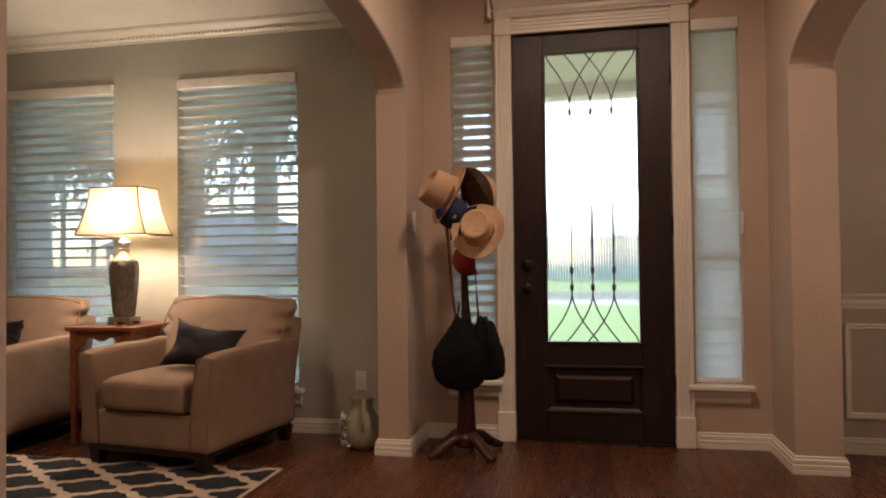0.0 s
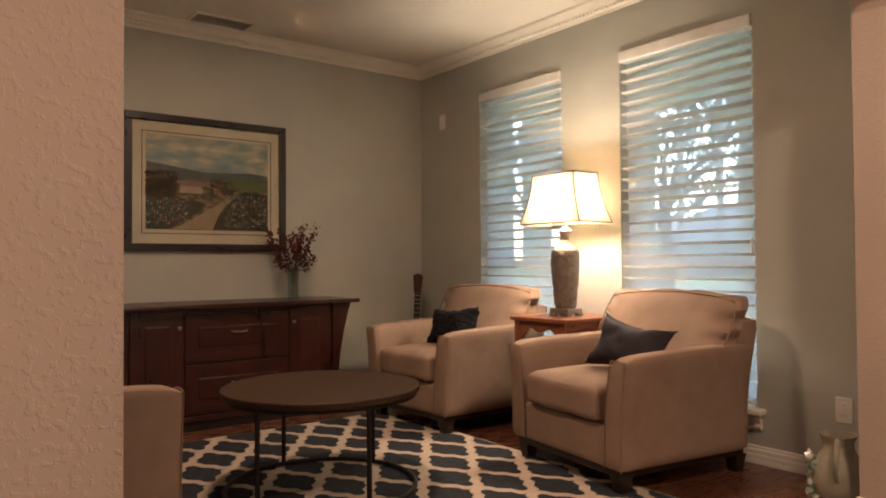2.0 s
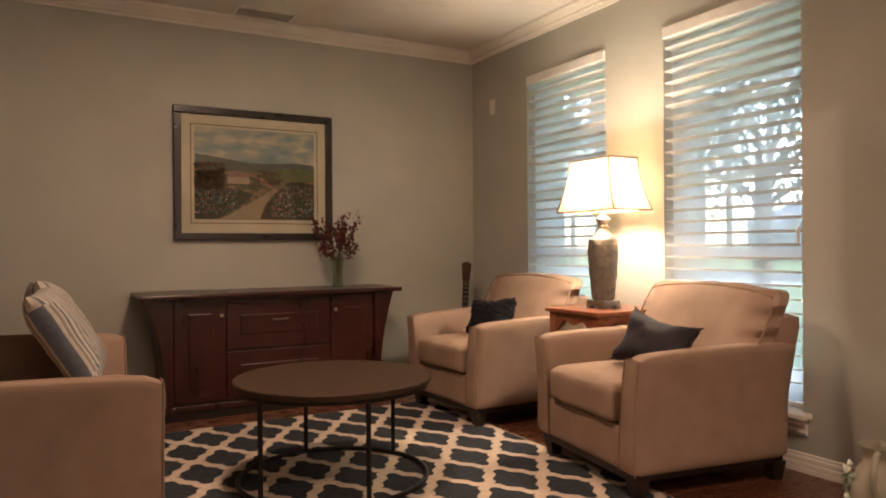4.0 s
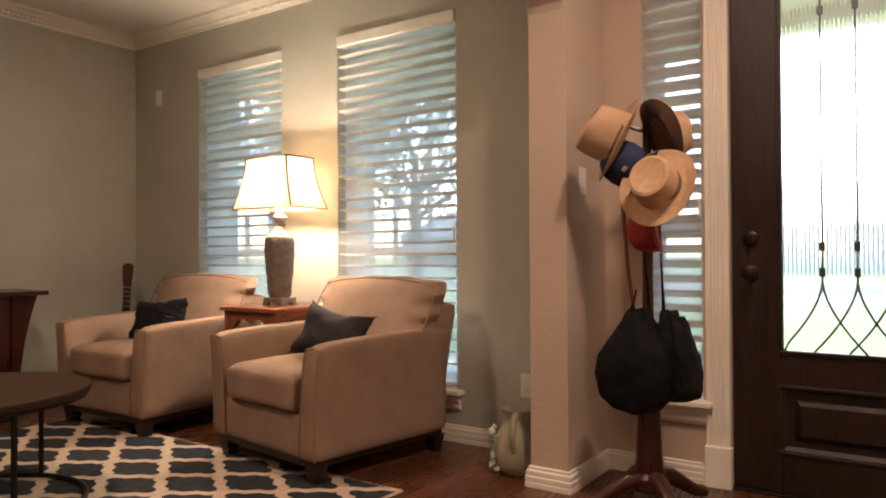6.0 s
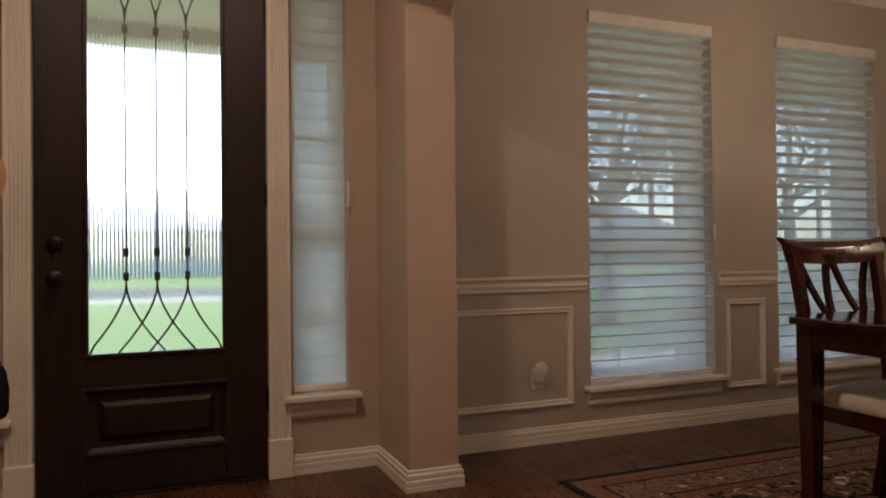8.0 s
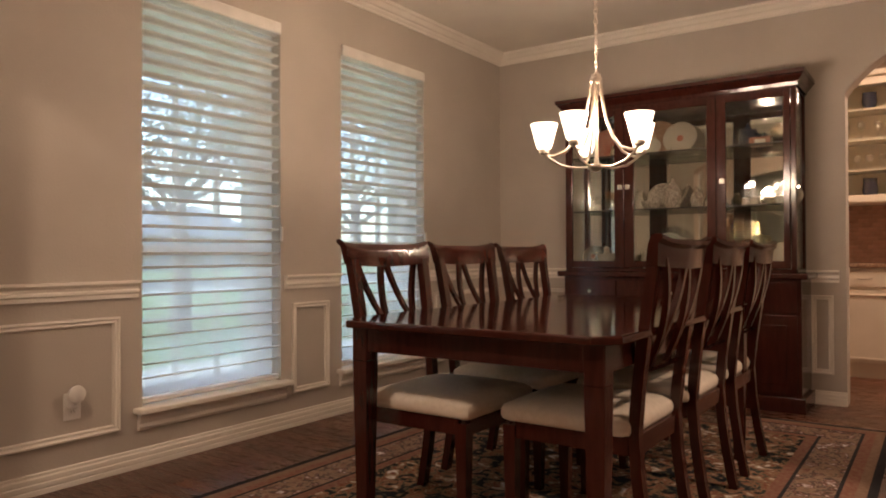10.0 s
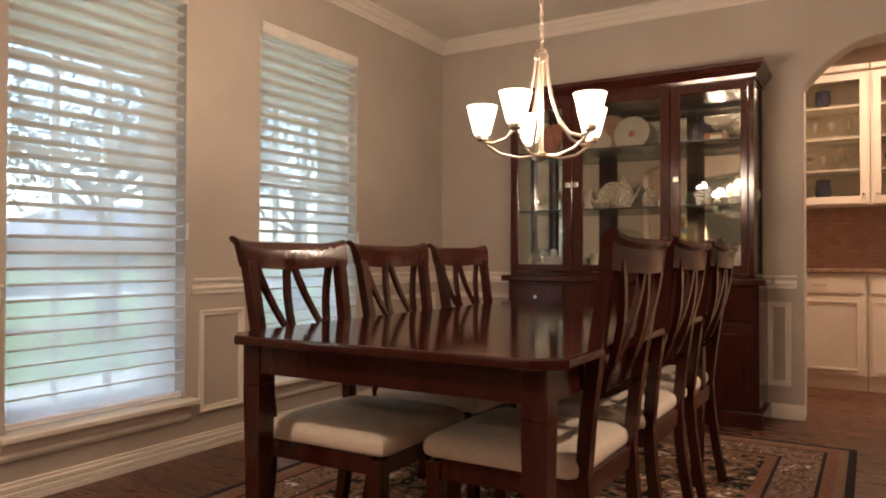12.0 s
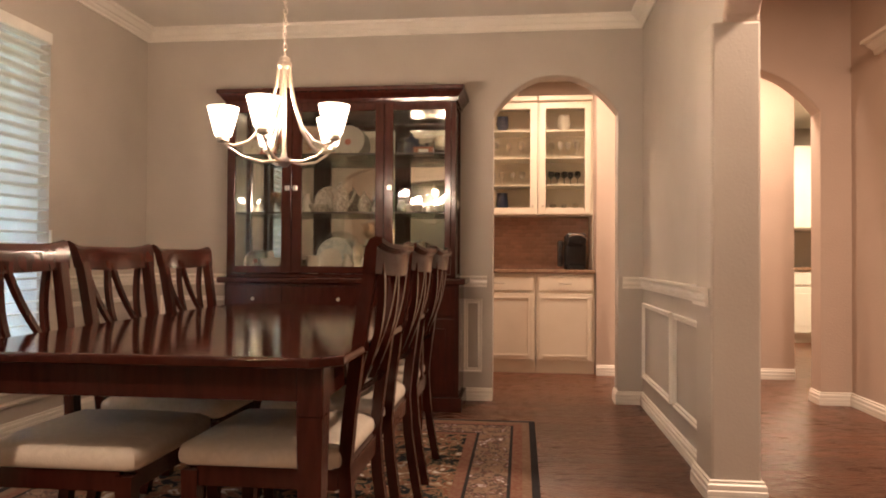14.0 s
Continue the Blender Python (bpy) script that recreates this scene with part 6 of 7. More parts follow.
def dining_chair():
    """Faces +y; its raked back is at -y."""
    c = thing("dining_chair", "dark cherry dining chair with slanted splats and cream seat", "dining chair", pose(0, 0, 0), "chairs round the dining table")
    for sx in (-1, 1):
        zs = [0, 0.14, 0.28, 0.42, 0.55, 0.7, 0.85, 0.95]
        pts = [(sx * (0.195 + 0.028 * max((z - 0.42) / 0.6, 0)), back_y(z), z) for z in zs]
        part("back_post", curve_bar(B(), pts, 0.038, 0.034), CHERRY, c)
        part("front_leg", leg(B(), sx * 0.205, 0.205, 0, 0.40, 0.023, 0.015), CHERRY, c)
        part("side_rail", box(B(), sx * 0.205 - 0.011, sx * 0.205 + 0.011, -0.2, 0.19, 0.355, 0.415, 0.003), CHERRY, c)
    part("front_rail", box(B(), -0.19, 0.19, 0.20, 0.222, 0.355, 0.415, 0.003), CHERRY, c)
    part("back_rail", box(B(), -0.185, 0.185, -0.226, -0.204, 0.355, 0.415, 0.003), CHERRY, c)
    # curved head rail, wider than the posts, with pointed ears
    bm = B()
    rows = []
    for k in range(13):
        u = -1 + 2 * k / 12
        x = u * 0.243
        dy = -0.035 * (1 - u * u)
        z1 = 1.008 + 0.018 * abs(u) ** 5
        z0 = 0.918 + 0.012 * u * u
        # the top edge is rolled back and widens into ears
        rows.append([bm.verts.new((x * (1 + 0.12 * max((z - 0.95) / 0.09, 0)), back_y(z) + dy + q, z)) for z, q in ((z0, -0.018), (z0, 0.018), (z1 - 0.03, 0.017), (z1 - 0.008, 0.008), (z1, -0.006), (z1 - 0.004, -0.024), (z1 - 0.016, -0.026), (z1 - 0.028, -0.014))])
    for a, b in zip(rows, rows[1:]):
        for k in range(8):
            bm.faces.new((a[k], a[(k + 1) % 8], b[(k + 1) % 8], b[k]))
    bm.faces.new(rows[0])
    bm.faces.new(rows[-1][::-1])
    bmesh.ops.recalc_face_normals(bm, faces=bm.faces)
    part("head_rail", bm, CHERRY, c, "", True)
    part("lower_rail", curve_bar(B(), [(-0.19, back_y(0.61), 0.61), (-0.06, back_y(0.61) - 0.012, 0.61), (0.06, back_y(0.61) - 0.012, 0.61), (0.19, back_y(0.61), 0.61)], 0.03, 0.03), CHERRY, c)
    for x0, x1 in ((0.182, 0.040), (0.028, 0.032), (0.010, -0.132), (-0.192, -0.136)):
        pts = []
        for k in range(10):
            f = k / 9
            z = 0.955 - f * 0.34
            pts.append((x0 + (x1 - x0) * min(f / 0.78, 1), back_y(z) - 0.025 * math.sin(math.pi * f) - 0.02 * (1 - f), z))
        part("splat", curve_bar(B(), pts, 0.023, 0.018), CHERRY, c)
    part("seat", soft_box(B(), -0.235, 0.235, -0.215, 0.245, 0.405, 0.472, 0.032, 0.022, 12), CREAMSEAT, c, "padded cream woven seat", True)
    return c


first = dining_chair()
spots = []
for x, y in ((2.42, 2.50), (3.04, 2.54), (3.67, 2.57)):
    spots.append((x, y, 180))
for x in (2.50, 3.10, 3.69):
    spots.append((x, 1.95, 0))
for k, (x, y, a) in enumerate(spots):
    m = pose(x, y, 0.006, 0, 0, a)
    if k:
        copy_thing(first, m)
    else:
        first.matrix_world = m

# chandelier
c = thing("chandelier", "brushed nickel chandelier with five lit frosted glass cups", "chandelier", pose(3.045, 2.166, 1.33))
part("stem", lathe(B(), [(0.003, -0.012), (0.014, -0.008), (0.02, 0.0), (0.028, 0.006), (0.028, 0.018), (0.012, 0.024), (0.008, 0.05), (0.008, 0.36), (0.026, 0.368), (0.026, 0.384), (0.02, 0.388), (0.02, 0.402), (0.006, 0.408)], 20), NICKEL, c, "", True)
for k in range(5):
    a = radians(180 + 72 * k)
    ca, sa = math.cos(a), math.sin(a)
    pts = []
    for r_, z in ((0.022, 0.375), (0.030, 0.30), (0.048, 0.22), (0.08, 0.14), (0.13, 0.08), (0.18, 0.062), (0.215, 0.068), (0.222, 0.078)):
        pts.append((ca * r_, sa * r_, z))
    arm = part("arm", tube(B(), pts, 0.006, 8), NICKEL, c, "", True)
    low = [(ca * r_, sa * r_, z) for r_, z in ((0.018, 0.012), (0.08, 0.006), (0.15, 0.022), (0.20, 0.055), (0.22, 0.078))]
    part("lower_arm", tube(B(), low, 0.005, 8), NICKEL, c, "", True)
    part("socket_cup", lathe(B(), [(0.014, 0.072), (0.022, 0.078), (0.022, 0.092), (0.018, 0.098)], 14, (ca * 0.222, sa * 0.222, 0)), NICKEL, c, "", True)
    part("glass_cup", lathe(B(), [(0.028, 0.096), (0.033, 0.105), (0.058, 0.203), (0.055, 0.203), (0.031, 0.108), (0.006, 0.102)], 24, (ca * 0.222, sa * 0.222, 0)), FROST, c, "lit frosted glass cup", True)
    lamp("chandelier_bulb", "POINT", pose(3.045 + ca * 0.222, 2.166 + sa * 0.222, 1.33 + 0.235), 1.75, SOFT_WARM, 0.03)
z = 0.412
k = 0
while 1.33 + z < CEIL - 0.03:
    bm = B()
    ringp = [(0.008 * math.cos(2 * math.pi * i / 10), 0, 0.014 * math.sin(2 * math.pi * i / 10)) for i in range(11)]
    if k % 2:
        ringp = [(0, x, zz) for x, y, zz in ringp]
    part("chain_link", tube(B(), [(x, y, zz + z + 0.01) for x, y, zz in ringp], 0.0022, 5, False), NICKEL, c)
    z += 0.0225
    k += 1
part("canopy", lathe(B(), [(0.01, 1.245), (0.05, 1.265), (0.06, 1.2895)], 24), NICKEL, c, "", True)

# china cabinet
h = thing("china_cabinet", "dark cherry china cabinet with glass doors and a mirrored back", "china cabinet", pose(5.345, 2.447, 0) @ Matrix.Diagonal((1, 1.026, 1.0136, 1)))
# its own frame: front at x = -0.385, y from -0.78 to 0.78


def hb(name, x0, x1, y0, y1, z0, z1, material=CHERRY, parent=None, label="", bev=0.003):
    return part(name, box(B(), x0, x1, y0, y1, z0, z1, bev), material, parent or h, label)


hb("plinth", -0.40, -0.01, -0.78, 0.78, 0.0, 0.09)
hb("base_body", -0.385, 0.0, -0.76, 0.76, 0.09, 0.80)
hb("waist_top", -0.425, 0.0, -0.80, 0.80, 0.80, 0.838, bev=0.008)
for y0, y1 in ((-0.74, -0.375), (-0.365, 0.365), (0.375, 0.74)):
    dr = hb("drawer", -0.402, -0.386, y0, y1, 0.60, 0.78)
    part("knob", lathe(B(), [(0.006, 0), (0.006, 0.012), (0.012, 0.018), (0.010, 0.026)], 12), NICKEL, dr)
    dr.children[0].matrix_basis = pose(-0.402, (y0 + y1) / 2, 0.70, 0, -90, 0)
for y0, y1 in ((-0.74, -0.375), (-0.365, -0.005), (0.005, 0.365), (0.375, 0.74)):
    dd = hb("door", -0.402, -0.386, y0, y1, 0.11, 0.585)
    part("raised_field", box(B(), -0.408, -0.401, y0 + 0.06, y1 - 0.06, 0.17, 0.525, 0.003), CHERRY, dd)
YL, YR = 0.755, -0.735
for y in (YL, YR):
    hb("corner_post", -0.37, -0.33, y - 0.03 if y > 0 else y - 0.0, y if y > 0 else y + 0.03, 0.838, 1.97)
    hb("rear_post", -0.04, 0.0, y - 0.03 if y > 0 else y, y if y > 0 else y + 0.03, 0.838, 1.97)
    p = hb("side_glass", -0.33, -0.04, y - 0.012 if y > 0 else y + 0.008, y - 0.008 if y > 0 else y + 0.012, 0.84, 1.97, CLEAR, bev=0)
hb("upper_floor", -0.37, 0.0, YR, YL, 0.838, 0.862)
hb("upper_roof", -0.37, 0.0, YR, YL, 1.955, 1.98)
part("mirror", box(B(), -0.016, -0.010, YR + 0.03, YL - 0.03, 0.862, 1.955), MIRROR, h, "mirrored back panel")
part("back_board", box(B(), -0.009, 0.0, YR + 0.03, YL - 0.03, 0.862, 1.955), CHERRY, h)
CORN = [(0, 1.97), (0.01, 1.97), (0.015, 1.99), (0.04, 2.02), (0.045, 2.03), (0.055, 2.035), (0.055, 2.06), (0, 2.06)]
part("cornice", molding(B(), [(0.0, YR), (-0.37, YR), (-0.37, YL), (0.0, YL)], CORN), CHERRY, h)
part("cornice_lid", box(B(), -0.372, 0.0, YR, YL, 1.978, 2.055), CHERRY, h)
# three glazed doors: the glass spans measured across the front
GL = [(0.695, 0.385), (0.252, -0.225), (-0.34, -0.667)]
FR = [(0.725, 0.32), (0.316, -0.28), (-0.284, -0.705)]
KN = [0.345, 0.292, -0.318]
for (ga, gb), (fa, fb), kn in zip(GL, FR, KN):
    dd = hb("door_stile", -0.388, -0.371, ga, fa, 0.865, 1.955)
    hb("door_stile", -0.388, -0.371, fb, gb, 0.865, 1.955)
    hb("door_rail", -0.388, -0.371, gb, ga, 0.865, 0.91)
    hb("door_rail", -0.388, -0.371, gb, ga, 1.91, 1.955)
    hb("door_glass", -0.381, -0.378, gb, ga, 0.91, 1.91, CLEAR, bev=0)
    hb("door_knob", -0.404, -0.388, kn - 0.014, kn + 0.014, 1.40, 1.43, NICKEL, label="square nickel knob")
for y in (0.318, -0.282):
    hb("mullion", -0.370, -0.352, y - 0.02, y + 0.02, 0.862, 1.955)
for z in (1.255, 1.635):
    sh = hb("glass_shelf", -0.345, -0.03, YR + 0.032, YL - 0.032, z, z + 0.008, glass("shelf_glass", (0.82, 0.92, 0.86), 0.02, 0.9), bev=0)
    hb("shelf_edge", -0.349, -0.3455, YR + 0.032, YL - 0.032, z - 0.001, z + 0.009, DARKWOOD, bev=0)


def cab(y, z, depth=0.2):
    """A place in the china cabinet: y along its front, z up."""
    return pose(5.345 - depth, 2.447 + y * 1.026, z * 1.0136)


def plate(m, r, label, material=CHINA, middle=None):
    o = thing("plate", label, "plate", m @ pose(0, 0, r * 0.97, 0, -76, 0), "plates in the china cabinet")
    part("dish", lathe(B(), [(r * 0.55, 0), (r * 0.6, 0.004), (r * 0.97, 0.014), (r, 0.017), (r * 0.97, 0.019), (r * 0.6, 0.009), (r * 0.02, 0.007)], 32), material, o, "", True)
    if middle:
        part("rosette", lathe(B(), [(r * 0.2, 0.0088), (r * 0.18, 0.0098), (0.001, 0.0098)], 12), middle, o, "rose printed centre")
    return o


def vessel(name, m, prof, material, label, category, spout=None, handle=None, lid=False):
    o = thing(name, label, category, m)
    part("body", lathe(B(), prof, 20), material, o, "", True)
    if handle:
        part("handle", tube(B(), handle, 0.006, 6), material, o, "", True)
    if spout:
        part("spout", tube(B(), spout, [0.012, 0.010, 0.007][: len(spout)], 8), material, o, "", True)
    if lid:
        zt, rt = prof[-1][1], max(p[0] for p in prof) * 0.5
        part("lid", lathe(B(), [(rt, zt), (rt * 0.8, zt + 0.015), (rt * 0.3, zt + 0.025), (0.008, zt + 0.03), (0.011, zt + 0.04), (0.002, zt + 0.048)], 16), material, o, "", True)
    return o


# top row
plate(cab(0.02, 1.643, 0.10), 0.118, "cream china plate with a rose centre on a stand", CHINA, CHINA_ROSE)
plate(cab(0.30, 1.643, 0.09), 0.12, "brown patterned china plate standing upright", mat("brown_print_china", (0.42, 0.25, 0.15), (0.62, 0.47, 0.34), 30, 0.25))
plate(cab(0.19, 1.643, 0.16), 0.062, "small cream china plate standing upright")
plate(cab(0.55, 1.643, 0.09), 0.12, "rose patterned china plate standing upright", CHINA_ROSE)
plate(cab(-0.62, 1.643, 0.12), 0.075, "small silver dish standing upright", SILVER)
vessel("covered_jar", cab(-0.42, 1.643, 0.14), [(0.04, 0), (0.055, 0.02), (0.06, 0.07), (0.05, 0.11), (0.052, 0.12)], BLUEGLASS, "dark glazed covered jar on the shelf", "jar", lid=True)
o = thing("wooden_box", "small reddish wooden box with a pale label", "box", cab(-0.51, 1.643, 0.2))
part("box_body", box(B(), -0.04, 0.04, -0.065, 0.065, 0, 0.055, 0.003), ENDWOOD, o)
part("paper_label", box(B(), -0.0415, -0.0401, -0.035, 0.03, 0.015, 0.04), CHINA, o, "pale paper label")
vessel("silver_bowl", cab(-0.55, 1.643, 0.07), [(0.03, 0), (0.035, 0.01), (0.06, 0.06), (0.062, 0.10), (0.058, 0.10), (0.03, 0.02), (0.003, 0.015)], SILVER, "silver footed bowl on the shelf", "bowl")
# middle row
vessel("teapot", cab(0.045, 1.263, 0.2), [(0.035, 0), (0.045, 0.005), (0.06, 0.06), (0.062, 0.1), (0.045, 0.15), (0.032, 0.165)], CHINA_FLORAL, "cream china coffee pot with printed flowers", "teapot", [(0, -0.05, 0.05), (0, -0.085, 0.10), (0, -0.105, 0.155)], [(0, 0.04, 0.15), (0, 0.09, 0.15), (0, 0.10, 0.09), (0, 0.055, 0.05)], True)
vessel("sugar_bowl", cab(-0.115, 1.263, 0.2), [(0.03, 0), (0.035, 0.005), (0.048, 0.05), (0.038, 0.095), (0.03, 0.105)], CHINA_FLORAL, "cream china covered sugar bowl", "bowl", lid=True)
vessel("tureen", cab(0.185, 1.263, 0.22), [(0.03, 0), (0.04, 0.006), (0.07, 0.04), (0.072, 0.06), (0.068, 0.06), (0.03, 0.012), (0.003, 0.01)], CHINA_FLORAL, "cream china two-handled bowl", "bowl", [(0, -0.068, 0.05), (0, -0.095, 0.055), (0, -0.07, 0.025)], [(0, 0.068, 0.05), (0, 0.095, 0.055), (0, 0.07, 0.025)])
for k, (y, hh, mt) in enumerate(((0.63, 0.09, STEM), (0.58, 0.12, STEM), (0.52, 0.15, COPPER), (0.46, 0.14, COPPER), (0.43, 0.1, STEM))):
    vessel("goblet", cab(y, 1.263, 0.15 + 0.03 * (k % 2)), [(0.022, 0), (0.02, 0.004), (0.005, 0.012), (0.005, hh * 0.45), (0.022, hh * 0.6), (0.026, hh), (0.024, hh), (0.02, hh * 0.62), (0.002, hh * 0.55)], mt, "stemmed goblet on the cabinet shelf", "goblet")
for k, y in enumerate((-0.40, -0.47, -0.55, -0.62)):
    vessel("cup", cab(y, 1.263, 0.14 + 0.06 * (k % 2)), [(0.018, 0), (0.02, 0.004), (0.034, 0.04), (0.037, 0.055), (0.035, 0.055), (0.02, 0.01), (0.002, 0.008)], CHINA_FLORAL, "cream china teacup on the shelf", "cup", None, [(0, 0.034, 0.045), (0, 0.052, 0.04), (0, 0.05, 0.02), (0, 0.028, 0.015)])
# bottom row
plate(cab(0.10, 0.862, 0.12), 0.125, "blue-green patterned serving plate standing upright", mat("blue_print_china", (0.30, 0.36, 0.36), (0.55, 0.55, 0.48), 26, 0.2))
plate(cab(0.11, 0.862, 0.20), 0.085, "cream scalloped dish standing upright")
vessel("creamer", cab(0.22, 0.862, 0.22), [(0.028, 0), (0.035, 0.01), (0.04, 0.06), (0.032, 0.11), (0.036, 0.12)], CHINA, "cream china creamer jug", "jug")
o = thing("cake_stand", "cream ceramic basket on a glass stand", "dish", cab(0.52, 0.862, 0.19))
part("stand", lathe(B(), [(0.07, 0), (0.07, 0.006), (0.02, 0.012), (0.02, 0.03), (0.085, 0.036), (0.085, 0.042)], 24), STEM, o, "", True)
part("basket", lathe(B(), [(0.05, 0.043), (0.065, 0.06), (0.075, 0.10), (0.07, 0.10), (0.045, 0.06), (0.003, 0.055)], 20), CHINA, o, "", True)
part("figures", lathe(B(), [(0.03, 0.06), (0.035, 0.09), (0.02, 0.12), (0.024, 0.14), (0.004, 0.155)], 12), CHINA, o, "", True)
vessel("tall_pitcher", cab(-0.48, 0.862, 0.15), [(0.04, 0), (0.05, 0.01), (0.055, 0.08), (0.03, 0.17), (0.034, 0.22)], SILVER, "silver pitcher on the cabinet floor", "pitcher", None, [(0, 0.03, 0.2), (0, 0.07, 0.19), (0, 0.075, 0.12), (0, 0.05, 0.07)])

# a wire stand under the rose plate, large dishes behind
w_ = thing("plate_stand", "bent brass wire stand under the rose china plate", "plate stand", cab(0.02, 1.643, 0.155))
for y in (-0.035, 0.035):
    part("wire", tube(B(), [(-0.03, y, 0.04), (-0.045, y * 1.2, 0.02), (-0.035, y * 1.1, 0.003), (0.05, y, 0.003), (0.075, y * 0.6, 0.07)], 0.0025, 6), COPPER, w_)
BROWNPRINT = mat("brown_figured_china", (0.30, 0.16, 0.10), (0.46, 0.32, 0.23), 22, 0.25, dist=2)
plate(cab(0.185, 1.643, 0.055), 0.135, "large brown figured china platter standing upright", BROWNPRINT)
plate(cab(0.47, 1.643, 0.055), 0.13, "brown and cream leaf patterned plate standing upright", BROWNPRINT, CHINA)
plate(cab(0.16, 1.263, 0.06), 0.10, "cream china plate with printed flowers standing upright", CHINA_FLORAL)
plate(cab(0.10, 0.862, 0.06), 0.15, "large clear cut-glass plate standing upright", STEM)
vessel("glass_jar", cab(-0.39, 1.643, 0.22), [(0.045, 0), (0.05, 0.01), (0.052, 0.07), (0.035, 0.1), (0.038, 0.115)], STEM, "clear glass jar on the cabinet shelf", "jar")
plate(cab(-0.64, 1.643, 0.20), 0.06, "clear glass dish standing upright", STEM)

# more pieces crowd the shelves
for k, (y, z, dpt, rr) in enumerate(((0.68, 1.643, 0.12, 0.07), (-0.68, 1.263, 0.10, 0.06), (-0.05, 0.862, 0.10, 0.10), (-0.16, 0.862, 0.16, 0.07), (-0.62, 0.862, 0.12, 0.085), (0.66, 0.862, 0.10, 0.08))):
    plate(cab(y, z, dpt), rr, "cream china plate with a fine rim standing upright", (CHINA, SILVER)[k % 3 == 2], CHINA_ROSE if k % 2 else None)
for k, (y, z) in enumerate(((0.62, 1.643), (0.45, 1.643), (0.36, 1.263), (0.26, 1.263), (-0.20, 1.263), (-0.36, 1.263), (-0.43, 0.862), (-0.55, 0.862), (-0.68, 0.862), (0.42, 0.862), (0.64, 0.862), (0.0, 0.862), (-0.13, 0.862))):
    hh = 0.07 + 0.02 * (k % 4)
    vessel("small_jar", cab(y, z, 0.24 - 0.03 * (k % 3)), [(0.02, 0), (0.028, 0.006), (0.03 + 0.004 * (k % 3), hh * 0.5), (0.018, hh * 0.85), (0.022, hh)], (CHINA, SILVER, STEM, CHINA)[k % 4], "small decorative jar on the cabinet shelf", "jar", lid=k % 2 == 0)

# oriental rug
FIELD = bpy.data.materials.new("floral_field_pile")
BORDER = bpy.data.materials.new("floral_border_pile")
for m_, cols, sc in ((FIELD, ((0.0, (0.012, 0.014, 0.018, 1)), (0.50, (0.016, 0.018, 0.022, 1)), (0.56, (0.06, 0.065, 0.05, 1)), (0.61, (0.26, 0.17, 0.10, 1)), (0.68, (0.17, 0.055, 0.035, 1)), (0.76, (0.34, 0.26, 0.17, 1))), 16),
                     (BORDER, ((0.0, (0.09, 0.045, 0.034, 1)), (0.38, (0.19, 0.10, 0.075, 1)), (0.50, (0.25, 0.165, 0.115, 1)), (0.58, (0.29, 0.20, 0.145, 1)), (0.66, (0.08, 0.065, 0.055, 1)), (0.74, (0.20, 0.095, 0.07, 1))), 20)):
    m_.use_nodes = True
    n, l = m_.node_tree.nodes, m_.node_tree.links
    p = n["Principled BSDF"]
    p.inputs["Roughness"].default_value, p.inputs["Specular IOR Level"].default_value = 1.0, 0.1
    tc, nz, vo, ad, cr = (n.new("ShaderNode" + k) for k in ("TexCoord", "TexNoise", "TexVoronoi", "Math", "ValToRGB"))
    nz.inputs["Scale"].default_value, nz.inputs["Detail"].default_value, nz.inputs["Distortion"].default_value = sc, 2, 1.2
    vo.inputs["Scale"].default_value = sc * 0.55
    l.new(tc.outputs["Object"], nz.inputs["Vector"])
    l.new(tc.outputs["Object"], vo.inputs["Vector"])
    ad.operation = "MULTIPLY_ADD"
    ad.inputs[1].default_value = 0.22
    l.new(vo.outputs["Distance"], ad.inputs[0])
    l.new(nz.outputs["Fac"], ad.inputs[2])
    for pos, colr in cols[1:]:
        e = cr.color_ramp.elements.new(pos)
        e.color = colr
    cr.color_ramp.elements[0].color = cols[0][1]
    l.new(ad.outputs[0], cr.inputs[0])
    l.new(cr.outputs[0], p.inputs["Base Color"])
    t2, bp = n.new("ShaderNodeTexNoise"), n.new("ShaderNodeBump")
    t2.inputs["Scale"].default_value = 220
    l.new(tc.outputs["Object"], t2.inputs["Vector"])
    bp.inputs["Strength"].default_value, bp.inputs["Distance"].default_value = 0.6, 0.003
    l.new(t2.outputs["Fac"], bp.inputs["Height"])
    l.new(bp.outputs[0], p.inputs["Normal"])
EDGE = mat("charcoal_rug_edge", (0.03, 0.028, 0.03), None, 40, 1.0, 0.5, 200, spec=0.1)
TANBAND = mat("tan_rug_band", (0.25, 0.165, 0.115), (0.19, 0.115, 0.08), 45, 1.0, 0.5, 200, spec=0.1)
ROSEBAND = mat("rose_rug_band", (0.19, 0.08, 0.058), (0.25, 0.145, 0.10), 55, 1.0, 0.5, 200, spec=0.1)
r = thing("oriental_rug", "dark floral oriental rug with tan and rose borders under the table", "rug")
OX0, OX1, OY0, OY1 = 1.55, 4.74, 1.19, 3.43


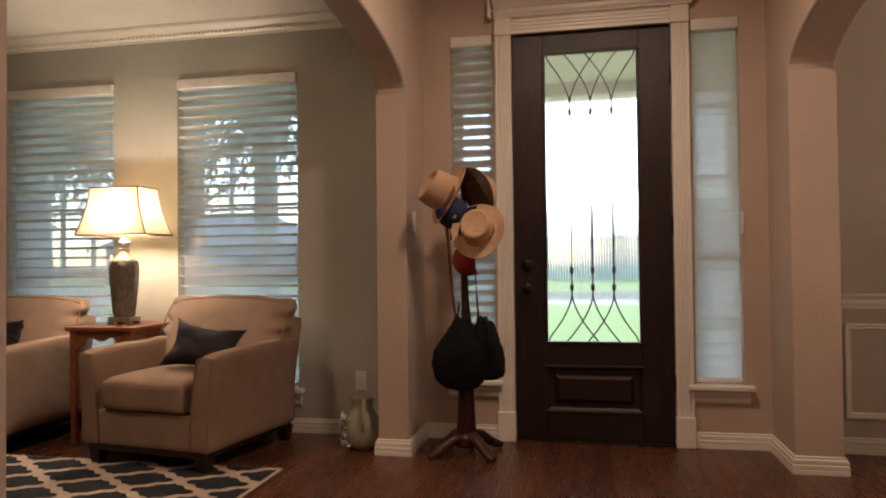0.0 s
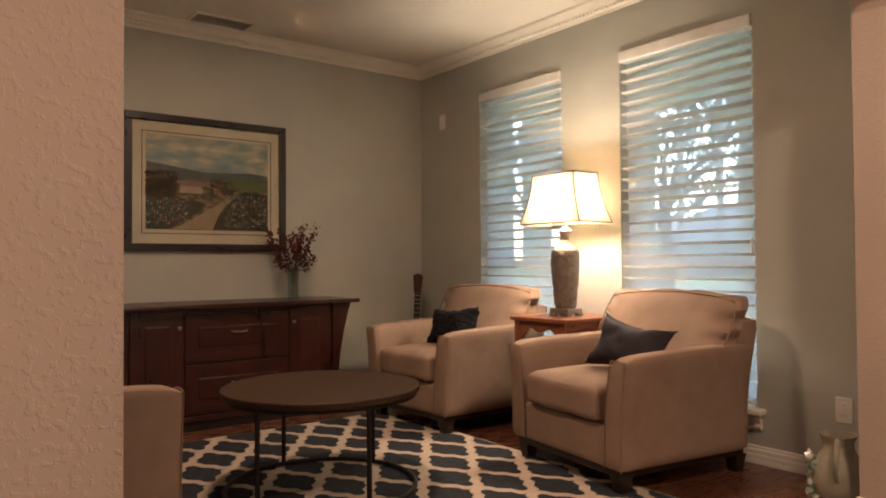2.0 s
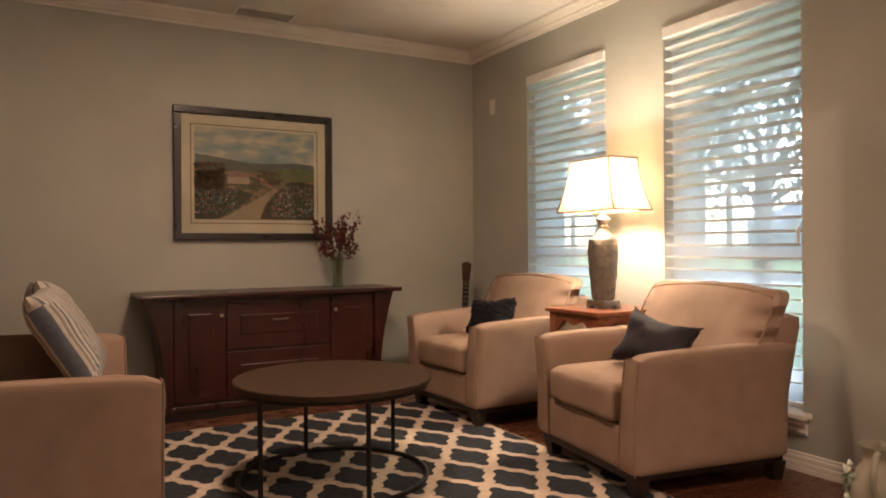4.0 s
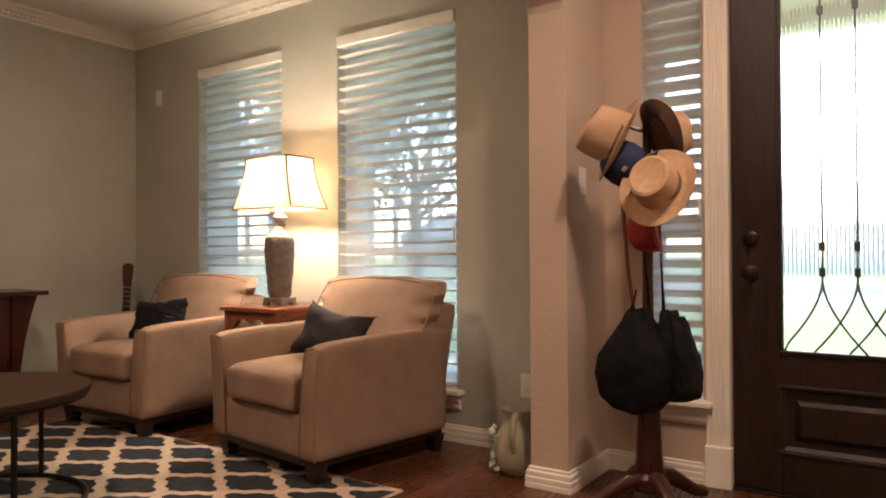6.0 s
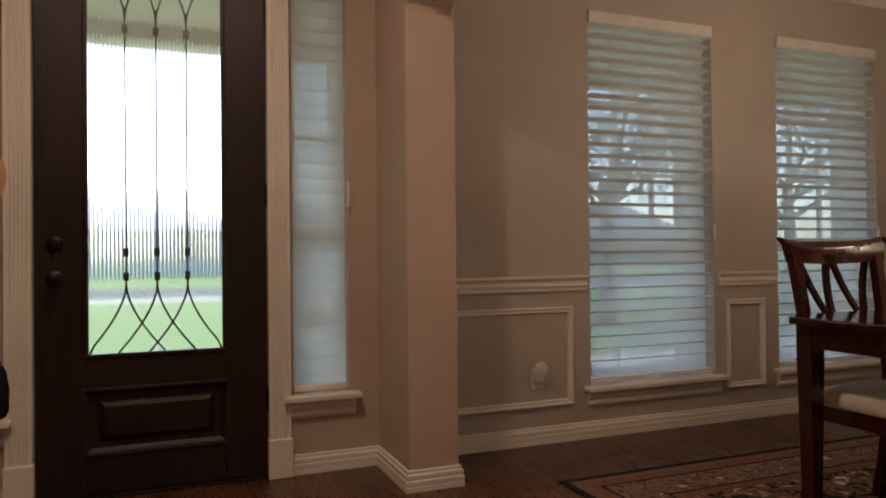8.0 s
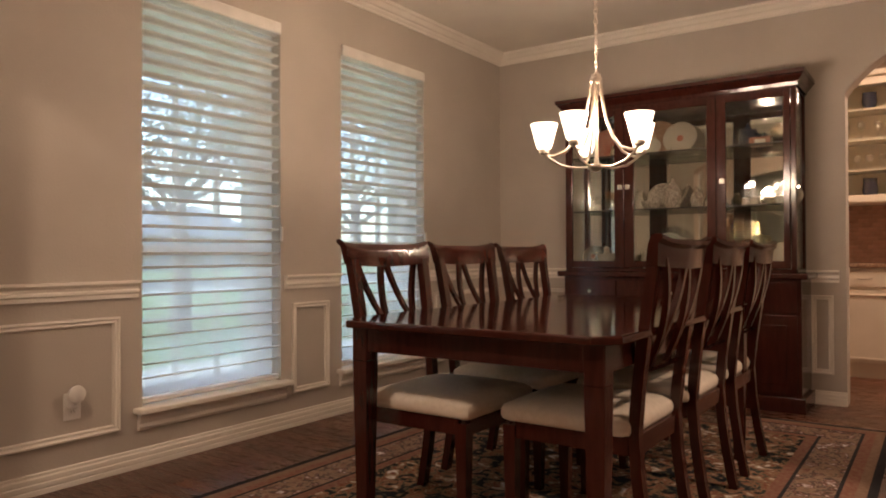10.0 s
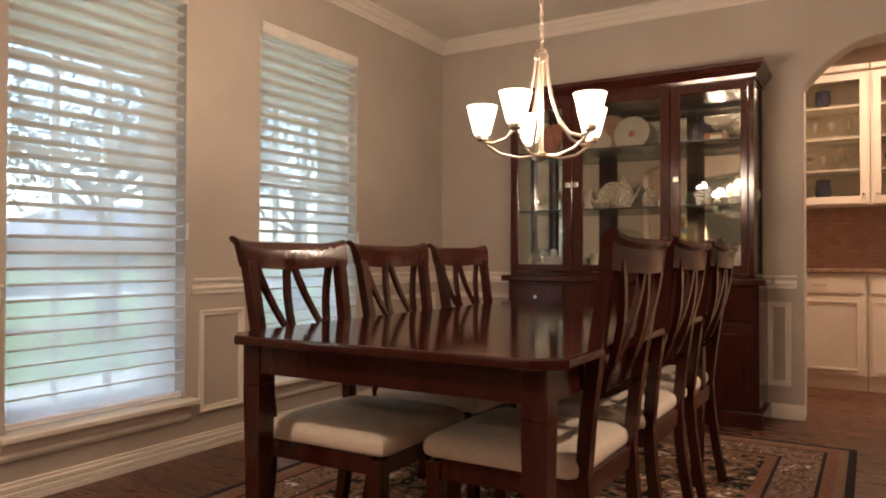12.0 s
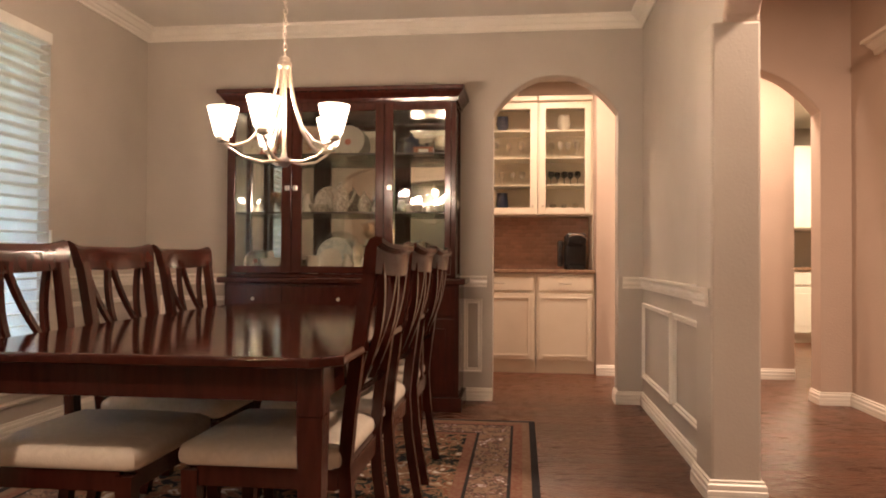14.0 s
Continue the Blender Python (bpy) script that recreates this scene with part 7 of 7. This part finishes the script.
def rug_frame(name, i0, i1, material, label=""):
    bm = B()
    a0, a1, b0, b1 = OX0 + i0, OX1 - i0, OY0 + i0, OY1 - i0
    c0, c1, d0, d1 = OX0 + i1, OX1 - i1, OY0 + i1, OY1 - i1
    z = 0.0055
    o_ = [bm.verts.new(v) for v in ((a0, b0, z), (a1, b0, z), (a1, b1, z), (a0, b1, z))]
    i_ = [bm.verts.new(v) for v in ((c0, d0, z), (c1, d0, z), (c1, d1, z), (c0, d1, z))]
    for k in range(4):
        bm.faces.new((o_[k], o_[(k + 1) % 4], i_[(k + 1) % 4], i_[k]))
    part(name, bm, material, r, label)


part("backing", box(B(), OX0, OX1, OY0, OY1, 0.001, 0.005), EDGE, r)
rug_frame("edge_band", 0.0, 0.035, EDGE, "charcoal bound edge")
rug_frame("plain_band", 0.035, 0.075, TANBAND)
rug_frame("guard_band", 0.075, 0.125, ROSEBAND)
rug_frame("thin_band", 0.125, 0.14, EDGE)
rug_frame("main_border", 0.14, 0.31, BORDER, "tan and rose floral border")
rug_frame("thin_band", 0.31, 0.325, EDGE)
rug_frame("guard_band", 0.325, 0.375, ROSEBAND)
bm = B()
bm.faces.new([bm.verts.new(v) for v in ((OX0 + 0.375, OY0 + 0.375, 0.0055), (OX1 - 0.375, OY0 + 0.375, 0.0055), (OX1 - 0.375, OY1 - 0.375, 0.0055), (OX0 + 0.375, OY1 - 0.375, 0.0055))])
part("field", bm, FIELD, r, "near-black floral field")

# ---- pantry ----
FX = 6.44
PANTRY = Matrix.Translation((0.16, 0, 0)) @ Matrix.Diagonal((1, 1, 1.025, 1))
for k, (y0, y1) in enumerate(((0.65, 1.145), (1.15, 1.77))):
    b = thing("base_cabinet", "cream painted base cabinet with one drawer and a panel door", "base cabinet", PANTRY, "pantry base cabinets")
    part("carcass", box(B(), FX, 7.05, y0, y1, 0.09, 0.835), CABWHITE, b)
    part("toe_kick", box(B(), FX + 0.02, 7.05, y0, y1, 0.0, 0.09), CABWHITE, b)
    dr = part("drawer", box(B(), FX - 0.018, FX - 0.001, y0 + 0.02, y1 - 0.02, 0.69, 0.81, 0.004), CABWHITE, b)
    ym = (y0 + y1) / 2
    part("pull", tube(B(), [(FX - 0.018, ym - 0.05, 0.755), (FX - 0.034, ym - 0.04, 0.752), (FX - 0.036, ym, 0.748), (FX - 0.034, ym + 0.04, 0.752), (FX - 0.018, ym + 0.05, 0.755)], 0.005, 8), NICKEL, dr, "curved nickel pull", True)
    dd = part("door", box(B(), FX - 0.018, FX - 0.001, y0 + 0.02, y1 - 0.02, 0.11, 0.665, 0.004), CABWHITE, b)
    for a, e, c0, d0 in ((y0 + 0.06, y1 - 0.06, 0.625, 0.637), (y0 + 0.06, y1 - 0.06, 0.14, 0.158), (y0 + 0.055, y0 + 0.067, 0.15, 0.63), (y1 - 0.067, y1 - 0.055, 0.15, 0.63)):
        part("panel_bead", box(B(), FX - 0.026, FX - 0.017, a, e, c0, d0, 0.003), CABWHITE, dd)
    ky = y1 - 0.05 if k == 0 else y0 + 0.05
    part("knob", lathe(B(), [(0.005, 0), (0.005, 0.012), (0.011, 0.018), (0.004, 0.025)], 10), NICKEL, dd)
    dd.children[-1].matrix_basis = pose(FX - 0.018, ky, 0.61, 0, -90, 0)
tagged(new_at("countertop", box(B(), FX - 0.035, 7.05, 0.645, 1.775, 0.836, 0.868, 0.008), COUNTER, PANTRY, False), "brown speckled granite countertop on the base cabinets", "countertop")
# tiled backsplash
bs = thing("backsplash", "tumbled terracotta brick tile backsplash above the counter", "backsplash", PANTRY, kind="structure")
part("mortar", box(B(), 7.03, 7.058, 0.645, 1.775, 0.868, 1.34), GROUT, bs)
tw_, th_ = 0.072, 0.036
tile_me = mesh("tile", box(B(), 7.02, 7.032, 0.0015, tw_ - 0.0015, 0.0015, th_ - 0.0015, 0.0015, 1), TILE)
for j in range(13):
    for i in range(15):
        o = new("tile", tile_me)
        o.parent = bs
        o.location = (random.uniform(-0.002, 0.001), 0.655 + i * tw_ + (tw_ / 2 if j % 2 else 0), 0.869 + j * th_)
UX = 6.72
for k, (y0, y1) in enumerate(((0.645, 1.125), (1.13, 1.77))):
    u = thing("wall_cabinet", "cream wall cabinet with a glass door and lit glassware", "wall cabinet", PANTRY, "pantry wall cabinets")
    part("back_panel", box(B(), 7.04, 7.055, y0, y1, 1.34, 2.34), CABWHITE, u)
    for a, e in ((y0, y0 + 0.018), (y1 - 0.018, y1)):
        part("side_panel", box(B(), UX, 7.04, a, e, 1.34, 2.34), CABWHITE, u)
    for z in (1.34, 2.322):
        part("end_board", box(B(), UX, 7.04, y0 + 0.018, y1 - 0.018, z, z + 0.018), CABWHITE, u)
    for z in (1.60, 1.84, 2.08):
        part("shelf", box(B(), UX + 0.02, 7.04, y0 + 0.018, y1 - 0.018, z, z + 0.016), CABWHITE, u)
    a0, a1 = y0 + 0.012, y1 - 0.012
    dd = part("door", box(B(), UX - 0.019, UX - 0.001, a0, a0 + 0.055, 1.35, 2.33, 0.003), CABWHITE, u, "cream glazed door")
    for q in ((a1 - 0.055, a1, 1.35, 2.33), (a0 + 0.055, a1 - 0.055, 1.35, 1.405), (a0 + 0.055, a1 - 0.055, 2.275, 2.33)):
        part("door_frame", box(B(), UX - 0.019, UX - 0.001, *q, 0.003), CABWHITE, dd)
    part("door_glass", box(B(), UX - 0.012, UX - 0.009, a0 + 0.055, a1 - 0.055, 1.405, 2.275), CLEAR, dd)
    ky = a1 - 0.03 if k == 0 else a0 + 0.03
    part("knob", lathe(B(), [(0.005, 0), (0.005, 0.012), (0.010, 0.018), (0.004, 0.024)], 10), NICKEL, dd)
    dd.children[-1].matrix_basis = pose(UX - 0.019, ky, 1.42, 0, -90, 0)
    rows_ = ((1.358, 1 if k else 3, 0.19 if k else 0.09, BLUEGLASS if k else STEM), (1.616, 5, 0.12, STEM if k else GREENGLASS), (1.856, 4, 0.15, STEM), (2.096, 1, 0.14, CHINA if k == 0 else BLUEGLASS))
    for z, cnt, hh, mt in rows_:
        for i in range(cnt):
            y = y0 + 0.09 + (y1 - y0 - 0.18) * (i + 0.5) / cnt
            if mt in (STEM, GREENGLASS):
                vessel("wine_glass", PANTRY @ pose(6.84 + 0.05 * (i % 2), y, z), [(0.026, 0), (0.024, 0.003), (0.004, 0.01), (0.004, hh * 0.45), (0.026, hh * 0.62), (0.03, hh * 0.8), (0.024, hh), (0.022, hh), (0.026, hh * 0.75), (0.002, hh * 0.5)], mt, "clear stemmed glass on the cabinet shelf" if mt is STEM else "dark green stemmed glass on the cabinet shelf", "wine glass")
            elif i % 2 == 0 or cnt < 3:
                vessel("serving_bowl", PANTRY @ pose(6.86, y, z), [(0.03, 0), (0.04, 0.006), (0.06, hh * 0.5), (0.05, hh * 0.85), (0.055, hh), (0.05, hh), (0.03, 0.01), (0.002, 0.008)], mt, "dark glazed bowl in the wall cabinet" if mt is not CHINA else "white china vase in the wall cabinet", "bowl")
    part("cornice", box(B(), UX - 0.045, 7.05, y0 - 0.0, y1, 2.341, 2.385, 0.008), CABWHITE, u)
o = thing("pantry_trim", "cream face-frame trim beside the pantry cabinets", "trim", PANTRY, kind="structure")
part("stile", box(B(), UX - 0.025, 7.05, 0.6405, 0.6445, 0.87, 2.385), CABWHITE, o)
# coffee maker
cm = thing("coffee_maker", "black single-serve coffee maker on the granite counter", "coffee maker", PANTRY @ pose(6.66, 0.80, 0.868))
part("body", box(B(), 0.0, 0.20, -0.10, 0.09, 0.0, 0.30, 0.02, 3), BLACKPLASTIC, cm, "", True)
part("brew_head", box(B(), -0.09, 0.06, -0.09, 0.08, 0.20, 0.315, 0.025, 3), BLACKPLASTIC, cm, "", True)
part("drip_tray", box(B(), -0.09, 0.0, -0.08, 0.06, 0.0, 0.03, 0.006), BLACKMETAL, cm)
part("lift_handle", tube(B(), [(-0.06, -0.095, 0.26), (-0.10, -0.06, 0.29), (-0.105, -0.01, 0.295), (-0.10, 0.04, 0.29), (-0.06, 0.075, 0.26)], 0.007, 8), NICKEL, cm, "", True)
part("water_tank", box(B(), 0.02, 0.16, 0.101, 0.15, 0.02, 0.25, 0.015), BLACKPLASTIC, cm, "", True)

# ---- kitchen glimpse and hall ----
for z0, z1, lab, nm in ((1.35, 2.35, "white painted kitchen wall cabinet", "wall_cabinet"), (0.1, 0.86, "white painted kitchen base cabinet", "base_cabinet")):
    for k in range(4):
        y0 = -3.5 + k * 0.6
        b = thing(nm, lab, nm.replace("_", " "), pose(0, 0, 0), "kitchen cabinets")
        part("carcass", box(B(), 9.3, 9.89, y0, y0 + 0.595, z0, z1), TRIM, b)
        dd = part("door", box(B(), 9.28, 9.299, y0 + 0.01, y0 + 0.585, z0 + 0.02, z1 - (0.2 if z0 < 1 else 0.02), 0.004), TRIM, b)
        part("panel", box(B(), 9.274, 9.281, y0 + 0.08, y0 + 0.515, z0 + 0.1, z1 - (0.27 if z0 < 1 else 0.1), 0.003), TRIM, dd)
        if z0 < 1:
            part("drawer", box(B(), 9.28, 9.299, y0 + 0.01, y0 + 0.585, z1 - 0.17, z1 - 0.02, 0.004), TRIM, b)
            part("toe_kick", box(B(), 9.35, 9.89, y0, y0 + 0.595, 0.0, 0.1), TRIM, b)
tagged(new_at("countertop", box(B(), 9.26, 9.89, -3.5, -1.1, 0.862, 0.90, 0.006), COUNTER, pose(0, 0, 0), False), "brown granite kitchen countertop", "countertop")
o = thing("wall_ledge", "white moulded ledge high on the hall wall", "ledge", pose(4.86, -0.949, 2.31))
part("shelf_board", box(B(), -0.32, 0.32, 0.0, 0.10, 0.03, 0.055, 0.006), TRIM, o)
part("bracket_moulding", molding(B(), [(0.30, 0.0), (-0.30, 0.0)][::-1], [(0, -0.04), (0.02, -0.04), (0.03, -0.01), (0.07, 0.015), (0.075, 0.029), (0, 0.029)]), TRIM, o)
# assumed fixture rings, out of view, to go with the added ceiling lamps
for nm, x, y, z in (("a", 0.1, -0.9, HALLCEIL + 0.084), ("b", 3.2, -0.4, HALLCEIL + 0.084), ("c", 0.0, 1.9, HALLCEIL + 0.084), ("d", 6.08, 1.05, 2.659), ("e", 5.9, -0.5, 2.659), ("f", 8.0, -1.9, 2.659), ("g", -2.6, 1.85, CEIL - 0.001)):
    o = thing("recessed_light", "assumed round recessed ceiling light with a white ring, out of view", "ceiling light", pose(x, y, z), "recessed ceiling lights")
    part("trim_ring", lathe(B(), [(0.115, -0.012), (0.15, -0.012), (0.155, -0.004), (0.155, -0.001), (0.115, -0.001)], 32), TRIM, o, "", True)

# ---- wood floor ----
fl = thing("floor", "reddish brown hardwood strip floor with a satin finish", "floor", kind="structure")
part("subfloor", box(B(), -4.9, 10.1, -4.4, 4.2, -0.2, -0.006), GAP, fl)
PW = 0.09
rest = []
n_parts = 0
plank_meshes = {}
rf = random.Random(12)
x = -4.9
while x < 10.0:
    y = -4.4 - rf.uniform(0, 0.9)
    while y < 4.16:
        L = rf.choice((0.5, 0.7, 0.9, 1.1))
        a, b = max(y, -4.4), min(y + L, 4.17 if x < 5.3 else 2.0)
        y += L
        if b - a < 0.08 or (x > 5.5 and a > 2.0):
            continue
        near = (-1.1 < x < 1.1 and 2.2 < (a + b) / 2) or (3.1 < x < 5.2 and 0.2 < (a + b) / 2 < 1.5) or (1.1 < x < 3.1 and 3.2 < (a + b) / 2)
        if near and n_parts < 295:
            n_parts += 1
            key = round(b - a, 3)
            if key not in plank_meshes:
                plank_meshes[key] = mesh("plank", box(B(), 0.0006, PW - 0.0006, 0.0006, key - 0.0006, -0.006, 0.0, 0.001, 1), FLOOR)
            o = new("plank", plank_meshes[key])
            o.parent, o.location = fl, (x, a, rf.uniform(-0.0006, 0))
        else:
            rest.append((x, a, b, rf.uniform(-0.0006, 0)))
    x += PW
vs, fs = [], []
for x, a, b, dz in rest:
    k = len(vs)
    e = 0.0014
    vs += [(x + 0.0006, a + 0.0006, -0.006), (x + PW - 0.0006, a + 0.0006, -0.006), (x + PW - 0.0006, b - 0.0006, -0.006), (x + 0.0006, b - 0.0006, -0.006)]
    vs += [(x + e, a + e, dz), (x + PW - e, a + e, dz), (x + PW - e, b - e, dz), (x + e, b - e, dz)]
    fs += [(k + 4, k + 5, k + 6, k + 7)] + [(k + i, k + (i + 1) % 4, k + 4 + (i + 1) % 4, k + 4 + i) for i in range(4)]
me = bpy.data.meshes.new("planks")
me.from_pydata(vs, [], fs)
me.materials.append(FLOOR)
o = new("planks", me)
o.parent = fl
tagged(o, kind="stuff")
